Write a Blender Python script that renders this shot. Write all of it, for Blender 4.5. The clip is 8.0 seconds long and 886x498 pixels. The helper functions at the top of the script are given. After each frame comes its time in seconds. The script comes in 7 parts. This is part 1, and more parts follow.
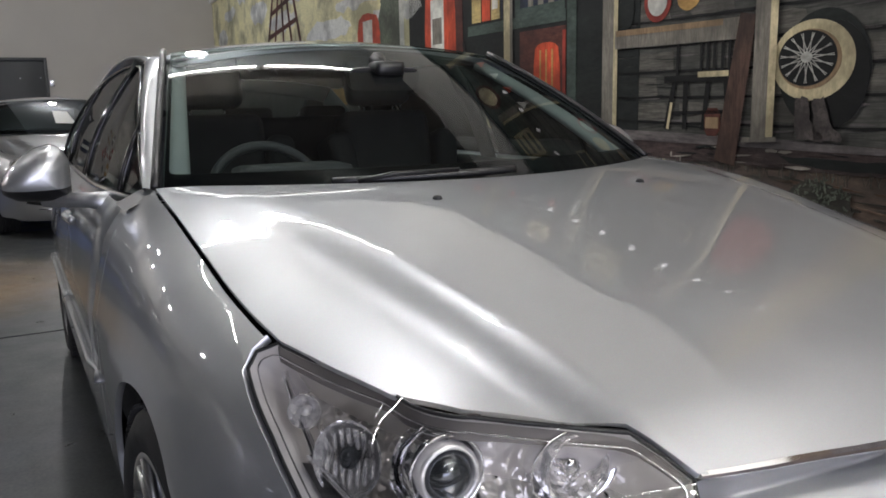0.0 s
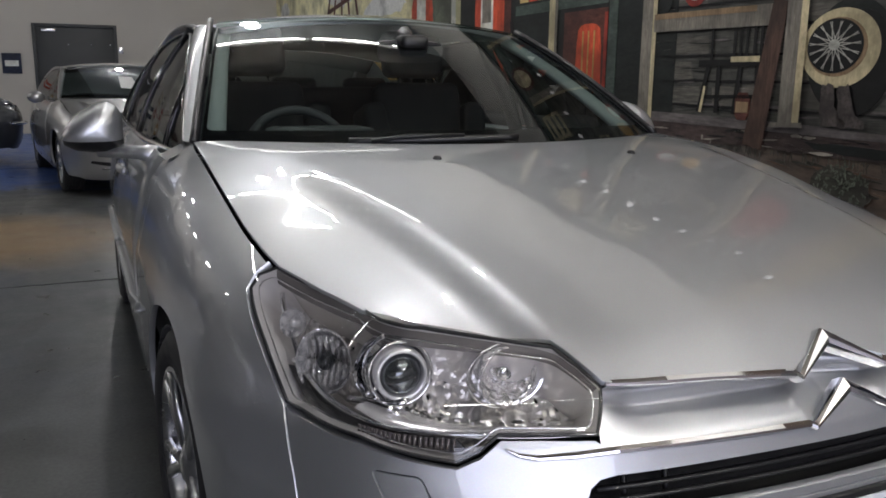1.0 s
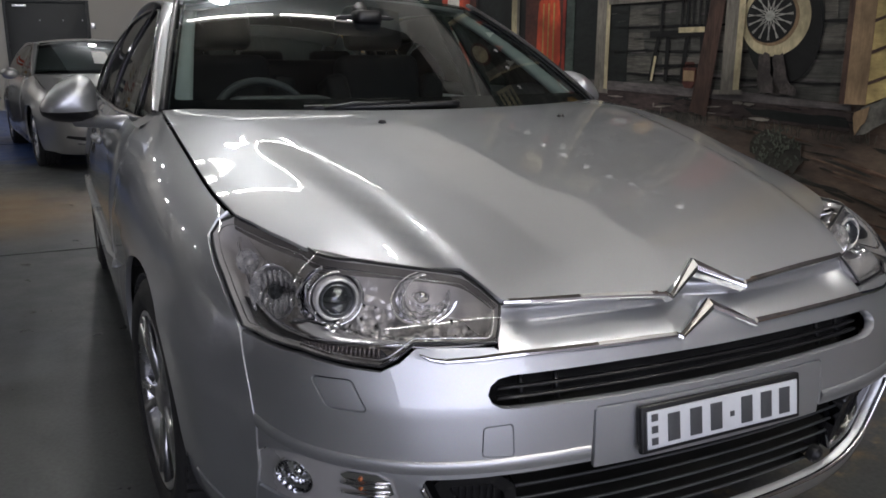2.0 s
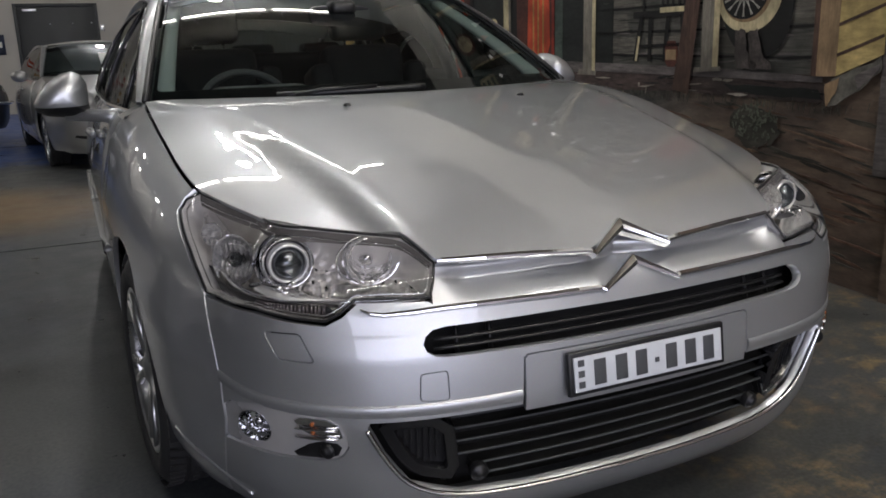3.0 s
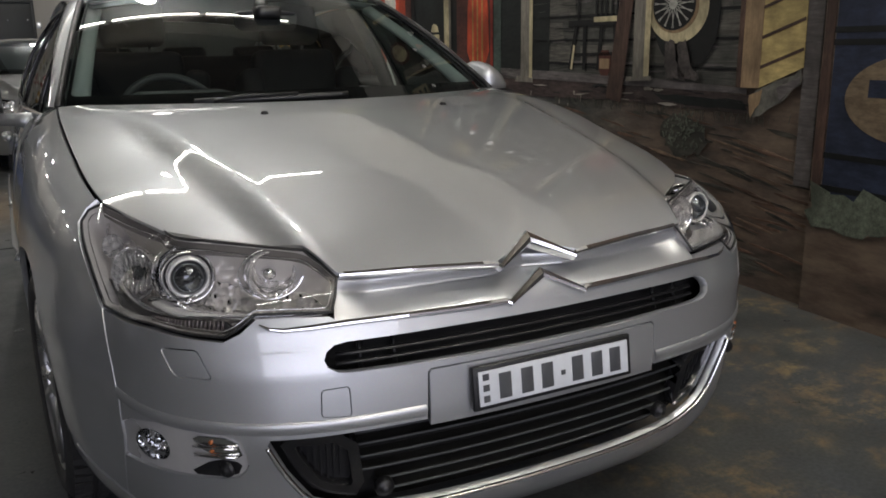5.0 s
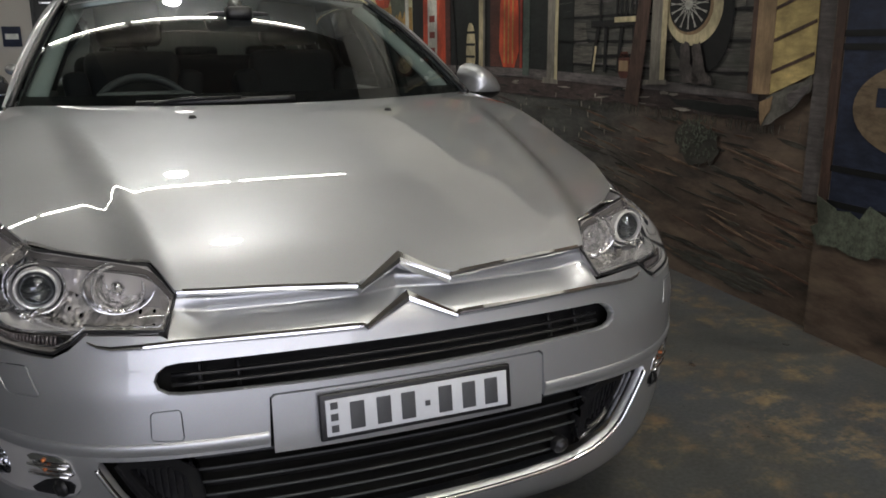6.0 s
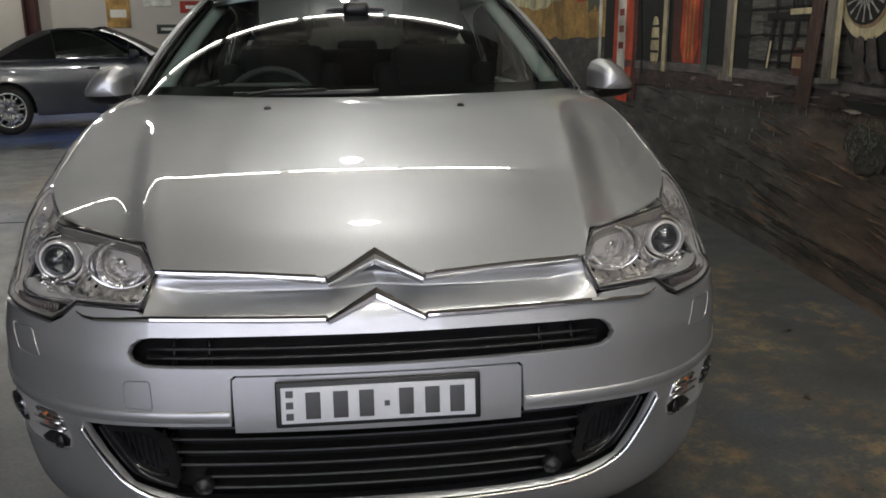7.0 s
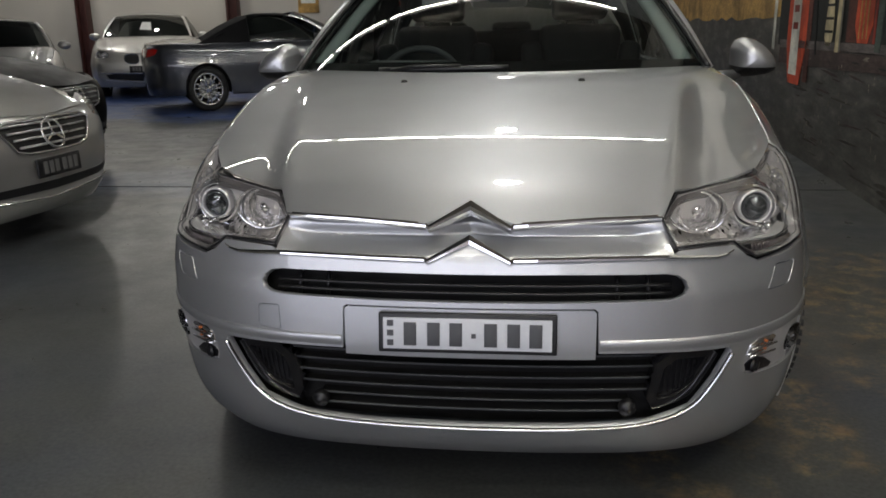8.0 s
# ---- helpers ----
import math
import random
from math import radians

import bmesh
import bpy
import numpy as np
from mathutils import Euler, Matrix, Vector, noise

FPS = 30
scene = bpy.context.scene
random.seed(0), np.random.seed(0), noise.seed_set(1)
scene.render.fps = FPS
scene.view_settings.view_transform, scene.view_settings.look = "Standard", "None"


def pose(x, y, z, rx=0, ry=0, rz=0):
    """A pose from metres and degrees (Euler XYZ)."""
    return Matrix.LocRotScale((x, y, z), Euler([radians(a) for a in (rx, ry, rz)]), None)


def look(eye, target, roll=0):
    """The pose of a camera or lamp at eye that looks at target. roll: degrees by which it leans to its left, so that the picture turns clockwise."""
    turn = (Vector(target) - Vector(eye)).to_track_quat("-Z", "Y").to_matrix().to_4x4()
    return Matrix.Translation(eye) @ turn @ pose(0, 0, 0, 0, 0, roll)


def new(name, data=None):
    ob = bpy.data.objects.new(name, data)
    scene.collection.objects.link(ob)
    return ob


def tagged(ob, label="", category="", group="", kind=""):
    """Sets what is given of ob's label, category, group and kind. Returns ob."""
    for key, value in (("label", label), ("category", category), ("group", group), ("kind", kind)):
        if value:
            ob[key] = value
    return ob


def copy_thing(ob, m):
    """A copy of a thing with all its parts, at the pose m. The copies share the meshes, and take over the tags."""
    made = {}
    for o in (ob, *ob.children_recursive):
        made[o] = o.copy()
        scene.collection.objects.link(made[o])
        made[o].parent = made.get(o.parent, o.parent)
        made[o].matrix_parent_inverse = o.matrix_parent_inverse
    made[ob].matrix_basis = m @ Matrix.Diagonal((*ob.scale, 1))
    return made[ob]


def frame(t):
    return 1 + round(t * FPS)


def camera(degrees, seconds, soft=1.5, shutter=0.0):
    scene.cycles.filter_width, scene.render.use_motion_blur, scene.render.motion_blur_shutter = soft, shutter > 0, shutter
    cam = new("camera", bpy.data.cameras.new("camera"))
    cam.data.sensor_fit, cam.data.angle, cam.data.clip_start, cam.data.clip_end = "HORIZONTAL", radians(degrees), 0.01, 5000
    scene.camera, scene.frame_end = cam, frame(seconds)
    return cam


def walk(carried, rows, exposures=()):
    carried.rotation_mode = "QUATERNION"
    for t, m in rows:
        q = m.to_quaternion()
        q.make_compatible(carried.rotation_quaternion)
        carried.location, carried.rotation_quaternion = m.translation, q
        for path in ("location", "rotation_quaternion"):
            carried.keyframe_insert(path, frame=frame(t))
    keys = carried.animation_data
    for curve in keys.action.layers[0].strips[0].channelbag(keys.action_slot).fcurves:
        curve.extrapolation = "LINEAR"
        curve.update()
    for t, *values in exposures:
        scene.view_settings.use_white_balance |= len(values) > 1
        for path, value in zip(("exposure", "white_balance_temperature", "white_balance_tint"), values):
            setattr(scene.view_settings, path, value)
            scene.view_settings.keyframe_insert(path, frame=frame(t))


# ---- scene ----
cam = camera(56.81, 8.0, soft=1.7, shutter=0.0)
EXPOSURE = [(0.0, 0.78, 6150, 13), (1.0, 0.56, 6150, 13), (2.0, 0.35, 6150, 13), (3.5, 0.37, 6400, 12), (4.5, 0.33, 6450, 11), (6.5, 0.32, 6500, 9), (8.0, 0.21, 6500, 9)]
ROWS = [
    (0.0, -1.1114, -0.6163, 1.2287, 79.602, 1.177, -28.095),
    (0.5, -1.1290, -0.7579, 1.2213, 79.684, 0.373, -25.900),
    (1.0, -1.0865, -0.8719, 1.2057, 78.242, -0.692, -23.879),
    (1.5, -1.0799, -0.9905, 1.2029, 77.623, -0.756, -24.155),
    (2.0, -1.0987, -1.1383, 1.2024, 76.449, -0.218, -25.328),
    (2.2, -1.0959, -1.1865, 1.1973, 76.043, 0.045, -25.645),
    (3.3, -1.0109, -1.3913, 1.1823, 75.782, 2.018, -24.279),
    (3.5, -1.0180, -1.4182, 1.1892, 75.668, 1.694, -24.238),
    (4.0, -1.0272, -1.4031, 1.1939, 75.838, 1.348, -25.610),
    (4.5, -1.0301, -1.3720, 1.2022, 75.868, 0.675, -27.663),
    (4.7, -1.0167, -1.3424, 1.1992, 75.961, 0.308, -28.425),
    (5.8, -0.5747, -1.4423, 1.1975, 76.022, 1.702, -23.241),
    (6.0, -0.5031, -1.4427, 1.2131, 75.822, 0.502, -22.073),
    (6.5, -0.2725, -1.4603, 1.2281, 76.286, -0.449, -16.690),
    (7.0, -0.0293, -1.5219, 1.2119, 75.555, 0.518, -6.138),
    (7.5, 0.0974, -1.5788, 1.1893, 74.415, 1.389, 1.780),
    (8.0, 0.1338, -1.7432, 1.1954, 74.638, 0.908, 6.069),
]
walk(cam, [(t, pose(x, y, z, rx, ry, rz)) for t, x, y, z, rx, ry, rz in ROWS], EXPOSURE)

# ---------------------------------------------------------------- world and light
world = bpy.data.worlds.new("world")
scene.world = world
world.use_nodes = True
world.node_tree.nodes["Background"].inputs[0].default_value = (0.75, 0.82, 0.9, 1)
world.node_tree.nodes["Background"].inputs[1].default_value = 0.02
scene.view_settings.exposure = 0.0
CEIL = 4.6          # height of the ceiling
TUBE_POWER = 47.0   # emission of the fluorescent tubes
BULB_POWER = 135.0   # emission of the round lamps
TUBE_ROWS = [(-6.5, -2.2, 4), (-2.6, -2.12, 4), (5.35, -3.84, 5)]   # y, first x, how many
# the last three and those beyond y = 15 are unseen lamps added as fill
BULBS = [(-0.1, 5.85), (0.0, 2.35), (-0.25, 13.4), (-5.1, 11.2), (-9.0, 15.2), (-12.5, 15.2), (-6.0, 15.6), (-8.0, 16.4), (-11.0, 16.4), (1.5, -0.9), (1.5, -3.2), (0.2, -5.4)]
# daylight from the wide roller-door opening behind the camera
GATE = (-7.0, 1.95, 3.7, -9.0)   # from x, to x, height, y of the wall
sky_light = new("sky_light", bpy.data.lights.new("sky_light", "AREA"))
sky_light.data.shape, sky_light.data.size, sky_light.data.size_y = "RECTANGLE", GATE[1] - GATE[0] - 0.1, GATE[2] - 0.1
sky_light.data.energy, sky_light.data.color = 270.0, (0.86, 0.855, 1.0)
sky_light.matrix_world = look(((GATE[0] + GATE[1]) / 2, GATE[3] + 0.05, GATE[2] / 2), ((GATE[0] + GATE[1]) / 2, 0, GATE[2] / 2))

# ---------------------------------------------------------------- materials
def nodes_of(name):
    m = bpy.data.materials.new(name)
    m.use_nodes = True
    t = m.node_tree
    return m, t.nodes, t.links, t.nodes["Principled BSDF"]


def rgb(c):
    return (c[0], c[1], c[2], 1)


def coords(n, l, scale=1.0, stretch=(1, 1, 1)):
    tc = n.new("ShaderNodeTexCoord")
    mp = n.new("ShaderNodeMapping")
    mp.inputs["Scale"].default_value = [scale * a for a in stretch]
    l.new(tc.outputs["Object"], mp.inputs["Vector"])
    return mp.outputs["Vector"]


def noise_tex(n, l, vec, scale, detail=4.0, rough=0.55):
    t = n.new("ShaderNodeTexNoise")
    t.inputs["Scale"].default_value = scale
    t.inputs["Detail"].default_value = detail
    t.inputs["Roughness"].default_value = rough
    l.new(vec, t.inputs["Vector"])
    return t.outputs["Fac"]


def ramp(n, l, fac, stops):
    r = n.new("ShaderNodeValToRGB")
    e = r.color_ramp.elements
    while len(e) < len(stops):
        e.new(0.5)
    for i, (p, c) in enumerate(stops):
        e[i].position = p
        e[i].color = rgb(c) if len(c) == 3 else c
    l.new(fac, r.inputs["Fac"])
    return r.outputs["Color"]


def mix(n, l, fac, a, b, mode="MIX"):
    m = n.new("ShaderNodeMixRGB")
    m.blend_type = mode
    for sock, v in ((m.inputs[0], fac), (m.inputs[1], a), (m.inputs[2], b)):
        if isinstance(v, (int, float)):
            sock.default_value = v
        elif isinstance(v, tuple):
            sock.default_value = rgb(v)
        else:
            l.new(v, sock)
    return m.outputs[0]


def bump(n, l, p, fac, strength, dist=0.002):
    b = n.new("ShaderNodeBump")
    b.inputs["Strength"].default_value = strength
    b.inputs["Distance"].default_value = dist
    l.new(fac, b.inputs["Height"])
    l.new(b.outputs["Normal"], p.inputs["Normal"])


def plain(name, col, rough=0.5, metal=0.0, vary=0.12, scale=6.0, fine=80.0, bumps=0.1, coat=0.0, spec=0.5, stretch=(1, 1, 1)):
    """A surface with grain at two scales in its colour, gloss and relief."""
    m, n, l, p = nodes_of(name)
    v = coords(n, l, 1.0, stretch)
    big, small = noise_tex(n, l, v, scale, 5), noise_tex(n, l, v, fine, 3)
    dark = tuple(c * (1 - vary) for c in col)
    light = tuple(min(c * (1 + vary), 1) for c in col)
    c = ramp(n, l, big, [(0.3, dark), (0.7, light)])
    c = mix(n, l, 0.25, c, ramp(n, l, small, [(0.3, dark), (0.7, light)]))
    l.new(c, p.inputs["Base Color"])
    p.inputs["Metallic"].default_value = metal
    r = ramp(n, l, big, [(0.3, (rough * 0.85,) * 3), (0.75, (min(rough * 1.15, 1),) * 3)])
    l.new(r, p.inputs["Roughness"])
    p.inputs["Coat Weight"].default_value = coat
    p.inputs["Coat Roughness"].default_value = 0.03
    p.inputs["Specular IOR Level"].default_value = spec
    if bumps:
        bump(n, l, p, small, bumps)
    return m


def car_paint(name, col, metal=0.75, rough=0.34, flake=0.06, dust=0.1, coat=1.0):
    """Metallic paint: fine flakes under a clear coat with a faint film of dust."""
    m, n, l, p = nodes_of(name)
    v = coords(n, l)
    fl = n.new("ShaderNodeTexVoronoi")
    fl.inputs["Scale"].default_value = 900
    l.new(v, fl.inputs["Vector"])
    c = mix(n, l, flake, col, fl.outputs["Color"], "OVERLAY")
    film = noise_tex(n, l, v, 5.0, 6)
    c = mix(n, l, ramp(n, l, film, [(0.45, (0, 0, 0)), (0.8, (dust,) * 3)]), c, (0.42, 0.4, 0.37))
    l.new(c, p.inputs["Base Color"])
    p.inputs["Metallic"].default_value = metal
    l.new(ramp(n, l, film, [(0.3, (rough * 0.92,) * 3), (0.8, (rough * 1.1,) * 3)]), p.inputs["Roughness"])
    p.inputs["Coat Weight"].default_value = coat
    p.inputs["Specular IOR Level"].default_value = 0.5 * coat
    p.inputs["Specular Tint"].default_value = (0.3, 0.3, 0.31, 1)   # flakes darken when seen edge-on
    p.inputs["Coat IOR"].default_value = 1.68
    l.new(ramp(n, l, film, [(0.4, (0.01,) * 3), (0.85, (0.03,) * 3)]), p.inputs["Coat Roughness"])
    return m


def pane(name, tint, gloss=1.0):
    """Thin glass: the tint of what is seen through it, and a mirror's share by Fresnel."""
    m, n, l, p = nodes_of(name)
    n.remove(p)
    tr = n.new("ShaderNodeBsdfTransparent")
    tr.inputs["Color"].default_value = rgb(tint)
    gl = n.new("ShaderNodeBsdfGlossy")
    gl.inputs["Roughness"].default_value = 0.01
    gl.inputs["Color"].default_value = (gloss, gloss, gloss, 1)
    fr = n.new("ShaderNodeFresnel")
    fr.inputs["IOR"].default_value = 1.52
    ms = n.new("ShaderNodeMixShader")
    l.new(fr.outputs[0], ms.inputs[0])
    l.new(tr.outputs[0], ms.inputs[1])
    l.new(gl.outputs[0], ms.inputs[2])
    l.new(ms.outputs[0], n["Material Output"].inputs["Surface"])
    return m


def glowing(name, col, power):
    m, n, l, p = nodes_of(name)
    p.inputs["Base Color"].default_value = rgb(col)
    p.inputs["Emission Color"].default_value = rgb(col)
    p.inputs["Emission Strength"].default_value = power
    return m


SILVER = car_paint("silver_paint", (0.55, 0.565, 0.582), 0.84, 0.44)
CHROME = plain("chrome", (0.86, 0.86, 0.87), 0.05, 1.0, 0.03, bumps=0)
LAMP_CHROME = plain("lamp_reflector", (0.9, 0.9, 0.91), 0.07, 1.0, 0.04, bumps=0)
SATIN = plain("satin_alloy", (0.62, 0.62, 0.63), 0.3, 1.0, 0.06, bumps=0.05)
BLACK_PLASTIC = plain("black_plastic", (0.009, 0.009, 0.01), 0.42, 0, 0.2, 20, 300, 0.25)
GLOSS_BLACK = plain("gloss_black", (0.01, 0.01, 0.011), 0.12, 0, 0.2, bumps=0)
DARK = plain("dark_liner", (0.008, 0.008, 0.008), 0.9, 0, 0.2, bumps=0)
RUBBER = plain("tyre_rubber", (0.022, 0.022, 0.022), 0.7, 0, 0.25, 12, 200, 0.3)
GREY_TRIM = plain("grey_cloth", (0.011, 0.012, 0.014), 0.85, 0, 0.2, 10, 400, 0.3)
DASH = plain("dash_plastic", (0.042, 0.045, 0.048), 0.55, 0, 0.2, 10, 400, 0.4)
PILLAR_TRIM = plain("pillar_trim", (0.34, 0.37, 0.35), 0.7, 0, 0.08, 10, 300, 0.1)
HEADLINER = plain("headliner", (0.14, 0.15, 0.14), 0.9, 0, 0.08, 10, 300, 0.2)
GLASS = pane("car_glass", (0.43, 0.51, 0.48), 0.5)
REAR_GLASS = pane("rear_glass", (0.82, 0.88, 0.84), 0.5)
CLEAR = pane("clear_lens", (0.95, 0.96, 0.97))
AMBER = plain("amber_bulb", (0.32, 0.09, 0.02), 0.3, 0, 0.1, bumps=0)
RED_LENS = plain("red_lens", (0.5, 0.012, 0.01), 0.12, 0, 0.1, bumps=0, coat=1)
WHITE_PLATE = plain("plate_white", (0.62, 0.64, 0.68), 0.4, 0, 0.06, 20, 200, 0.05)
PLATE_INK = plain("plate_ink", (0.06, 0.062, 0.068), 0.5, 0, 0.1, bumps=0)
PAPER = plain("paper", (0.8, 0.8, 0.78), 0.7, 0, 0.04, bumps=0)

# ---------------------------------------------------------------- the saloon's skin
def lerp(a, b, t):
    return a + (b - a) * t
def clamp01(t):
    return 0.0 if t < 0 else 1.0 if t > 1 else t
def smooth(a, b, x):
    t = clamp01((x - a) / (b - a))
    return t * t * (3 - 2 * t)
def curve1(pts):
    """A smooth monotone-ish function through (x, y) pairs (cubic Hermite)."""
    xs = [p[0] for p in pts]
    ys = [p[1] for p in pts]
    n = len(xs)
    d = [(ys[i + 1] - ys[i]) / (xs[i + 1] - xs[i]) for i in range(n - 1)]
    m = [d[0]] + [0.0 if d[i - 1] * d[i] <= 0 else 2 * d[i - 1] * d[i] / (d[i - 1] + d[i]) for i in range(1, n - 1)] + [d[-1]]
    def at(x):
        if x <= xs[0]:
            return ys[0] + m[0] * (x - xs[0])
        if x >= xs[-1]:
            return ys[-1] + m[-1] * (x - xs[-1])
        i = 0
        while x > xs[i + 1]:
            i += 1
        h = xs[i + 1] - xs[i]
        t = (x - xs[i]) / h
        return ((1 + 2 * t) * (1 - t) ** 2 * ys[i] + t * (1 - t) ** 2 * h * m[i]
                + t * t * (3 - 2 * t) * ys[i + 1] + t * t * (t - 1) * h * m[i + 1])
    return at
# plan of the body's widest line, half of it, from the nose's middle round to the tail's
PLAN = [(0.0, -0.03), (0.25, -0.021), (0.47, 0.008), (0.62, 0.066), (0.727, 0.138), (0.793, 0.225), (0.842, 0.34), (0.9, 0.53), (0.934, 0.76), (0.951, 1.05), (0.958, 1.6), (0.96, 2.5),
        (0.958, 3.2), (0.945, 3.8), (0.9, 4.3), (0.8, 4.55), (0.6, 4.69), (0.3, 4.735), (0.0, 4.745)]
def _plan_table():
    out = []
    P = [(-PLAN[1][0], PLAN[1][1])] + PLAN + [(-PLAN[-2][0], PLAN[-2][1])]
    for i in range(1, len(P) - 2):
        p0, p1, p2, p3 = P[i - 1:i + 3]
        k = [0.0]
        for a, b in ((p0, p1), (p1, p2), (p2, p3)):
            k.append(k[-1] + math.hypot(b[0] - a[0], b[1] - a[1]) ** 0.5)
        for j in range(24):
            t = lerp(k[1], k[2], j / 24)
            q = []
            for c in (0, 1):
                A1 = (k[1] - t) / (k[1] - k[0]) * p0[c] + (t - k[0]) / (k[1] - k[0]) * p1[c]
                A2 = (k[2] - t) / (k[2] - k[1]) * p1[c] + (t - k[1]) / (k[2] - k[1]) * p2[c]
                A3 = (k[3] - t) / (k[3] - k[2]) * p2[c] + (t - k[2]) / (k[3] - k[2]) * p3[c]
                B1 = (k[2] - t) / (k[2] - k[0]) * A1 + (t - k[0]) / (k[2] - k[0]) * A2
                B2 = (k[3] - t) / (k[3] - k[1]) * A2 + (t - k[1]) / (k[3] - k[1]) * A3
                q.append((k[2] - t) / (k[2] - k[1]) * B1 + (t - k[1]) / (k[2] - k[1]) * B2)
            out.append(q)
    out.append(list(PLAN[-1]))
    # even steps, softened so that reflections run without kinks
    s = [0.0]
    for a, b in zip(out, out[1:]):
        s.append(s[-1] + math.hypot(b[0] - a[0], b[1] - a[1]))
    n = 480
    even, j = [], 0
    for i in range(n + 1):
        g = s[-1] * i / n
        while j < len(s) - 2 and s[j + 1] < g:
            j += 1
        t = (g - s[j]) / max(s[j + 1] - s[j], 1e-9)
        even.append([lerp(out[j][c], out[j + 1][c], t) for c in (0, 1)])
    for _ in range(12):
        new_ = [e[:] for e in even]
        for i in range(n + 1):
            a = even[i - 1] if i > 0 else [-even[1][0], even[1][1]]
            b = even[i + 1] if i < n else [-even[n - 1][0], even[n - 1][1]]
            new_[i] = [(a[c] + 2 * even[i][c] + b[c]) / 4 for c in (0, 1)]
        even = new_
    return even, s[-1] / n
PLAN_XY, PLAN_STEP = _plan_table()
def plan(s):
    """Place and outward normal on the widest line, s metres from the nose's middle (minus: the car's right side)."""
    sg, a = (-1, -s) if s < 0 else (1, s)
    f = min(max(a / PLAN_STEP, 0), len(PLAN_XY) - 1.001)
    i = int(f)
    t = f - i
    def tan(j):
        j0, j1 = max(j - 1, 0), min(j + 1, len(PLAN_XY) - 1)
        if j == 0:
            return (1.0, 0.0)
        return (PLAN_XY[j1][0] - PLAN_XY[j0][0], PLAN_XY[j1][1] - PLAN_XY[j0][1])
    p, q = PLAN_XY[i], PLAN_XY[i + 1]
    t0, t1 = tan(i), tan(i + 1)
    n0, n1 = math.hypot(*t0), math.hypot(*t1)
    tx, ty = lerp(t0[0] / n0, t1[0] / n1, t), lerp(t0[1] / n0, t1[1] / n1, t)
    k = math.hypot(tx, ty)
    return lerp(p[0], q[0], t) * sg, lerp(p[1], q[1], t), ty / k * sg, -tx / k
# bonnet
hood_mid = curve1([(-0.05, 0.746), (0.0, 0.77), (0.06, 0.801), (0.14, 0.84), (0.24, 0.875), (0.35, 0.908), (0.55, 0.95), (0.75, 0.985), (0.96, 1.015), (1.2, 1.037), (1.5, 1.048)])
crease_x = curve1([(0.0, 0.44), (0.15, 0.462), (0.34, 0.495), (0.6, 0.54), (0.94, 0.60), (1.3, 0.665)])
def bonnet(x, y):
    a = abs(x)
    c = crease_x(y)
    drop = 0.012 * min(a / c, 1) ** 2
    e = a - c
    fade = 1 - smooth(0.7, 1.25, y)
    drop += 0.03 * fade * smooth(-0.012, 0.062, e) - 0.0022 * fade * math.exp(-((e + 0.018) / 0.018) ** 2)
    if e > 0:
        drop += e * e * lerp(0.55, 0.9, smooth(0.9, 1.4, y)) + 0.02 * e
    return hood_mid(y) - drop
shut_x = curve1([(0.3, 0.70), (0.42, 0.742), (0.55, 0.775), (0.8, 0.797), (1.1, 0.806), (1.5, 0.795)])
# upright profiles: how far the skin lies outside the widest line
front_off = curve1([(0.16, -0.12), (0.2, -0.065), (0.25, -0.028), (0.31, -0.004), (0.4, 0.012), (0.5, 0.028), (0.61, 0.023), (0.67, 0.006), (0.71, -0.006), (0.745, -0.026), (0.775, -0.05), (0.81, -0.098), (0.85, -0.17), (0.91, -0.28)])
low_off = curve1([(0.16, -0.1), (0.22, -0.05), (0.3, -0.02), (0.4, -0.006), (0.55, 0.0), (0.8, 0.0)])
def side_top(y):
    """Height and inset of the side's upper edge."""
    yy = min(max(y, 0.3), 1.5)
    x = shut_x(yy)
    z = bonnet(x, yy)
    return x, z
def body(s, z):
    """A place on the car's outer skin below the bonnet line and the windows."""
    x, y, nx, ny = plan(s)
    w = smooth(0.02, 0.42, y)
    side = low_off(z)
    if y < 1.62:
        tx, tz = side_top(y)
        inset = max(abs(x) - tx, 0.02)
    else:
        tx, tz, inset = 0, 0, 0
    k = smooth(1.35, 1.75, y)
    tz = lerp(tz, 0.978, k) if y < 1.75 else 0.978
    inset = lerp(inset, 0.1, k) if y < 1.75 else 0.1
    z0 = tz - 0.3
    if z > z0:
        t = (z - z0) / (tz - z0)
        side -= inset * (0.45 * t + 0.1 * t * t + 0.45 * t ** 6) if t < 1 else inset * (1 + 3.8 * (t - 1))
    off = lerp(front_off(z), side, w)
    # the bumper's corner is drawn in below the lamps, ahead of the wheel arch
    off -= 0.014 * smooth(0.72, 0.5, z) * smooth(0.02, 0.14, y) * smooth(0.5, 0.26, y)
    return (x + nx * off, y + ny * off, z)

# ---------------------------------------------------------------- mesh helpers
from mathutils.geometry import delaunay_2d_cdt


def mesh_of(name, verts, faces, normals=None, smooth=True):
    me = bpy.data.meshes.new(name)
    me.from_pydata([tuple(v) for v in verts], [], faces)
    me.update()
    if smooth:
        me.polygons.foreach_set("use_smooth", [True] * len(me.polygons))
    if normals:
        me.normals_split_custom_set_from_vertices([tuple(v) for v in normals])
    return me


def part(name, me, material, parent=None, label=""):
    if isinstance(me, bmesh.types.BMesh):
        bm, me = me, bpy.data.meshes.new(name)
        bm.to_mesh(me)
        bm.free()
    ob = new(name, me)
    if len(me.materials) == 0:
        me.materials.append(material)
    ob.parent = parent
    if label:
        tagged(ob, label)
    return ob


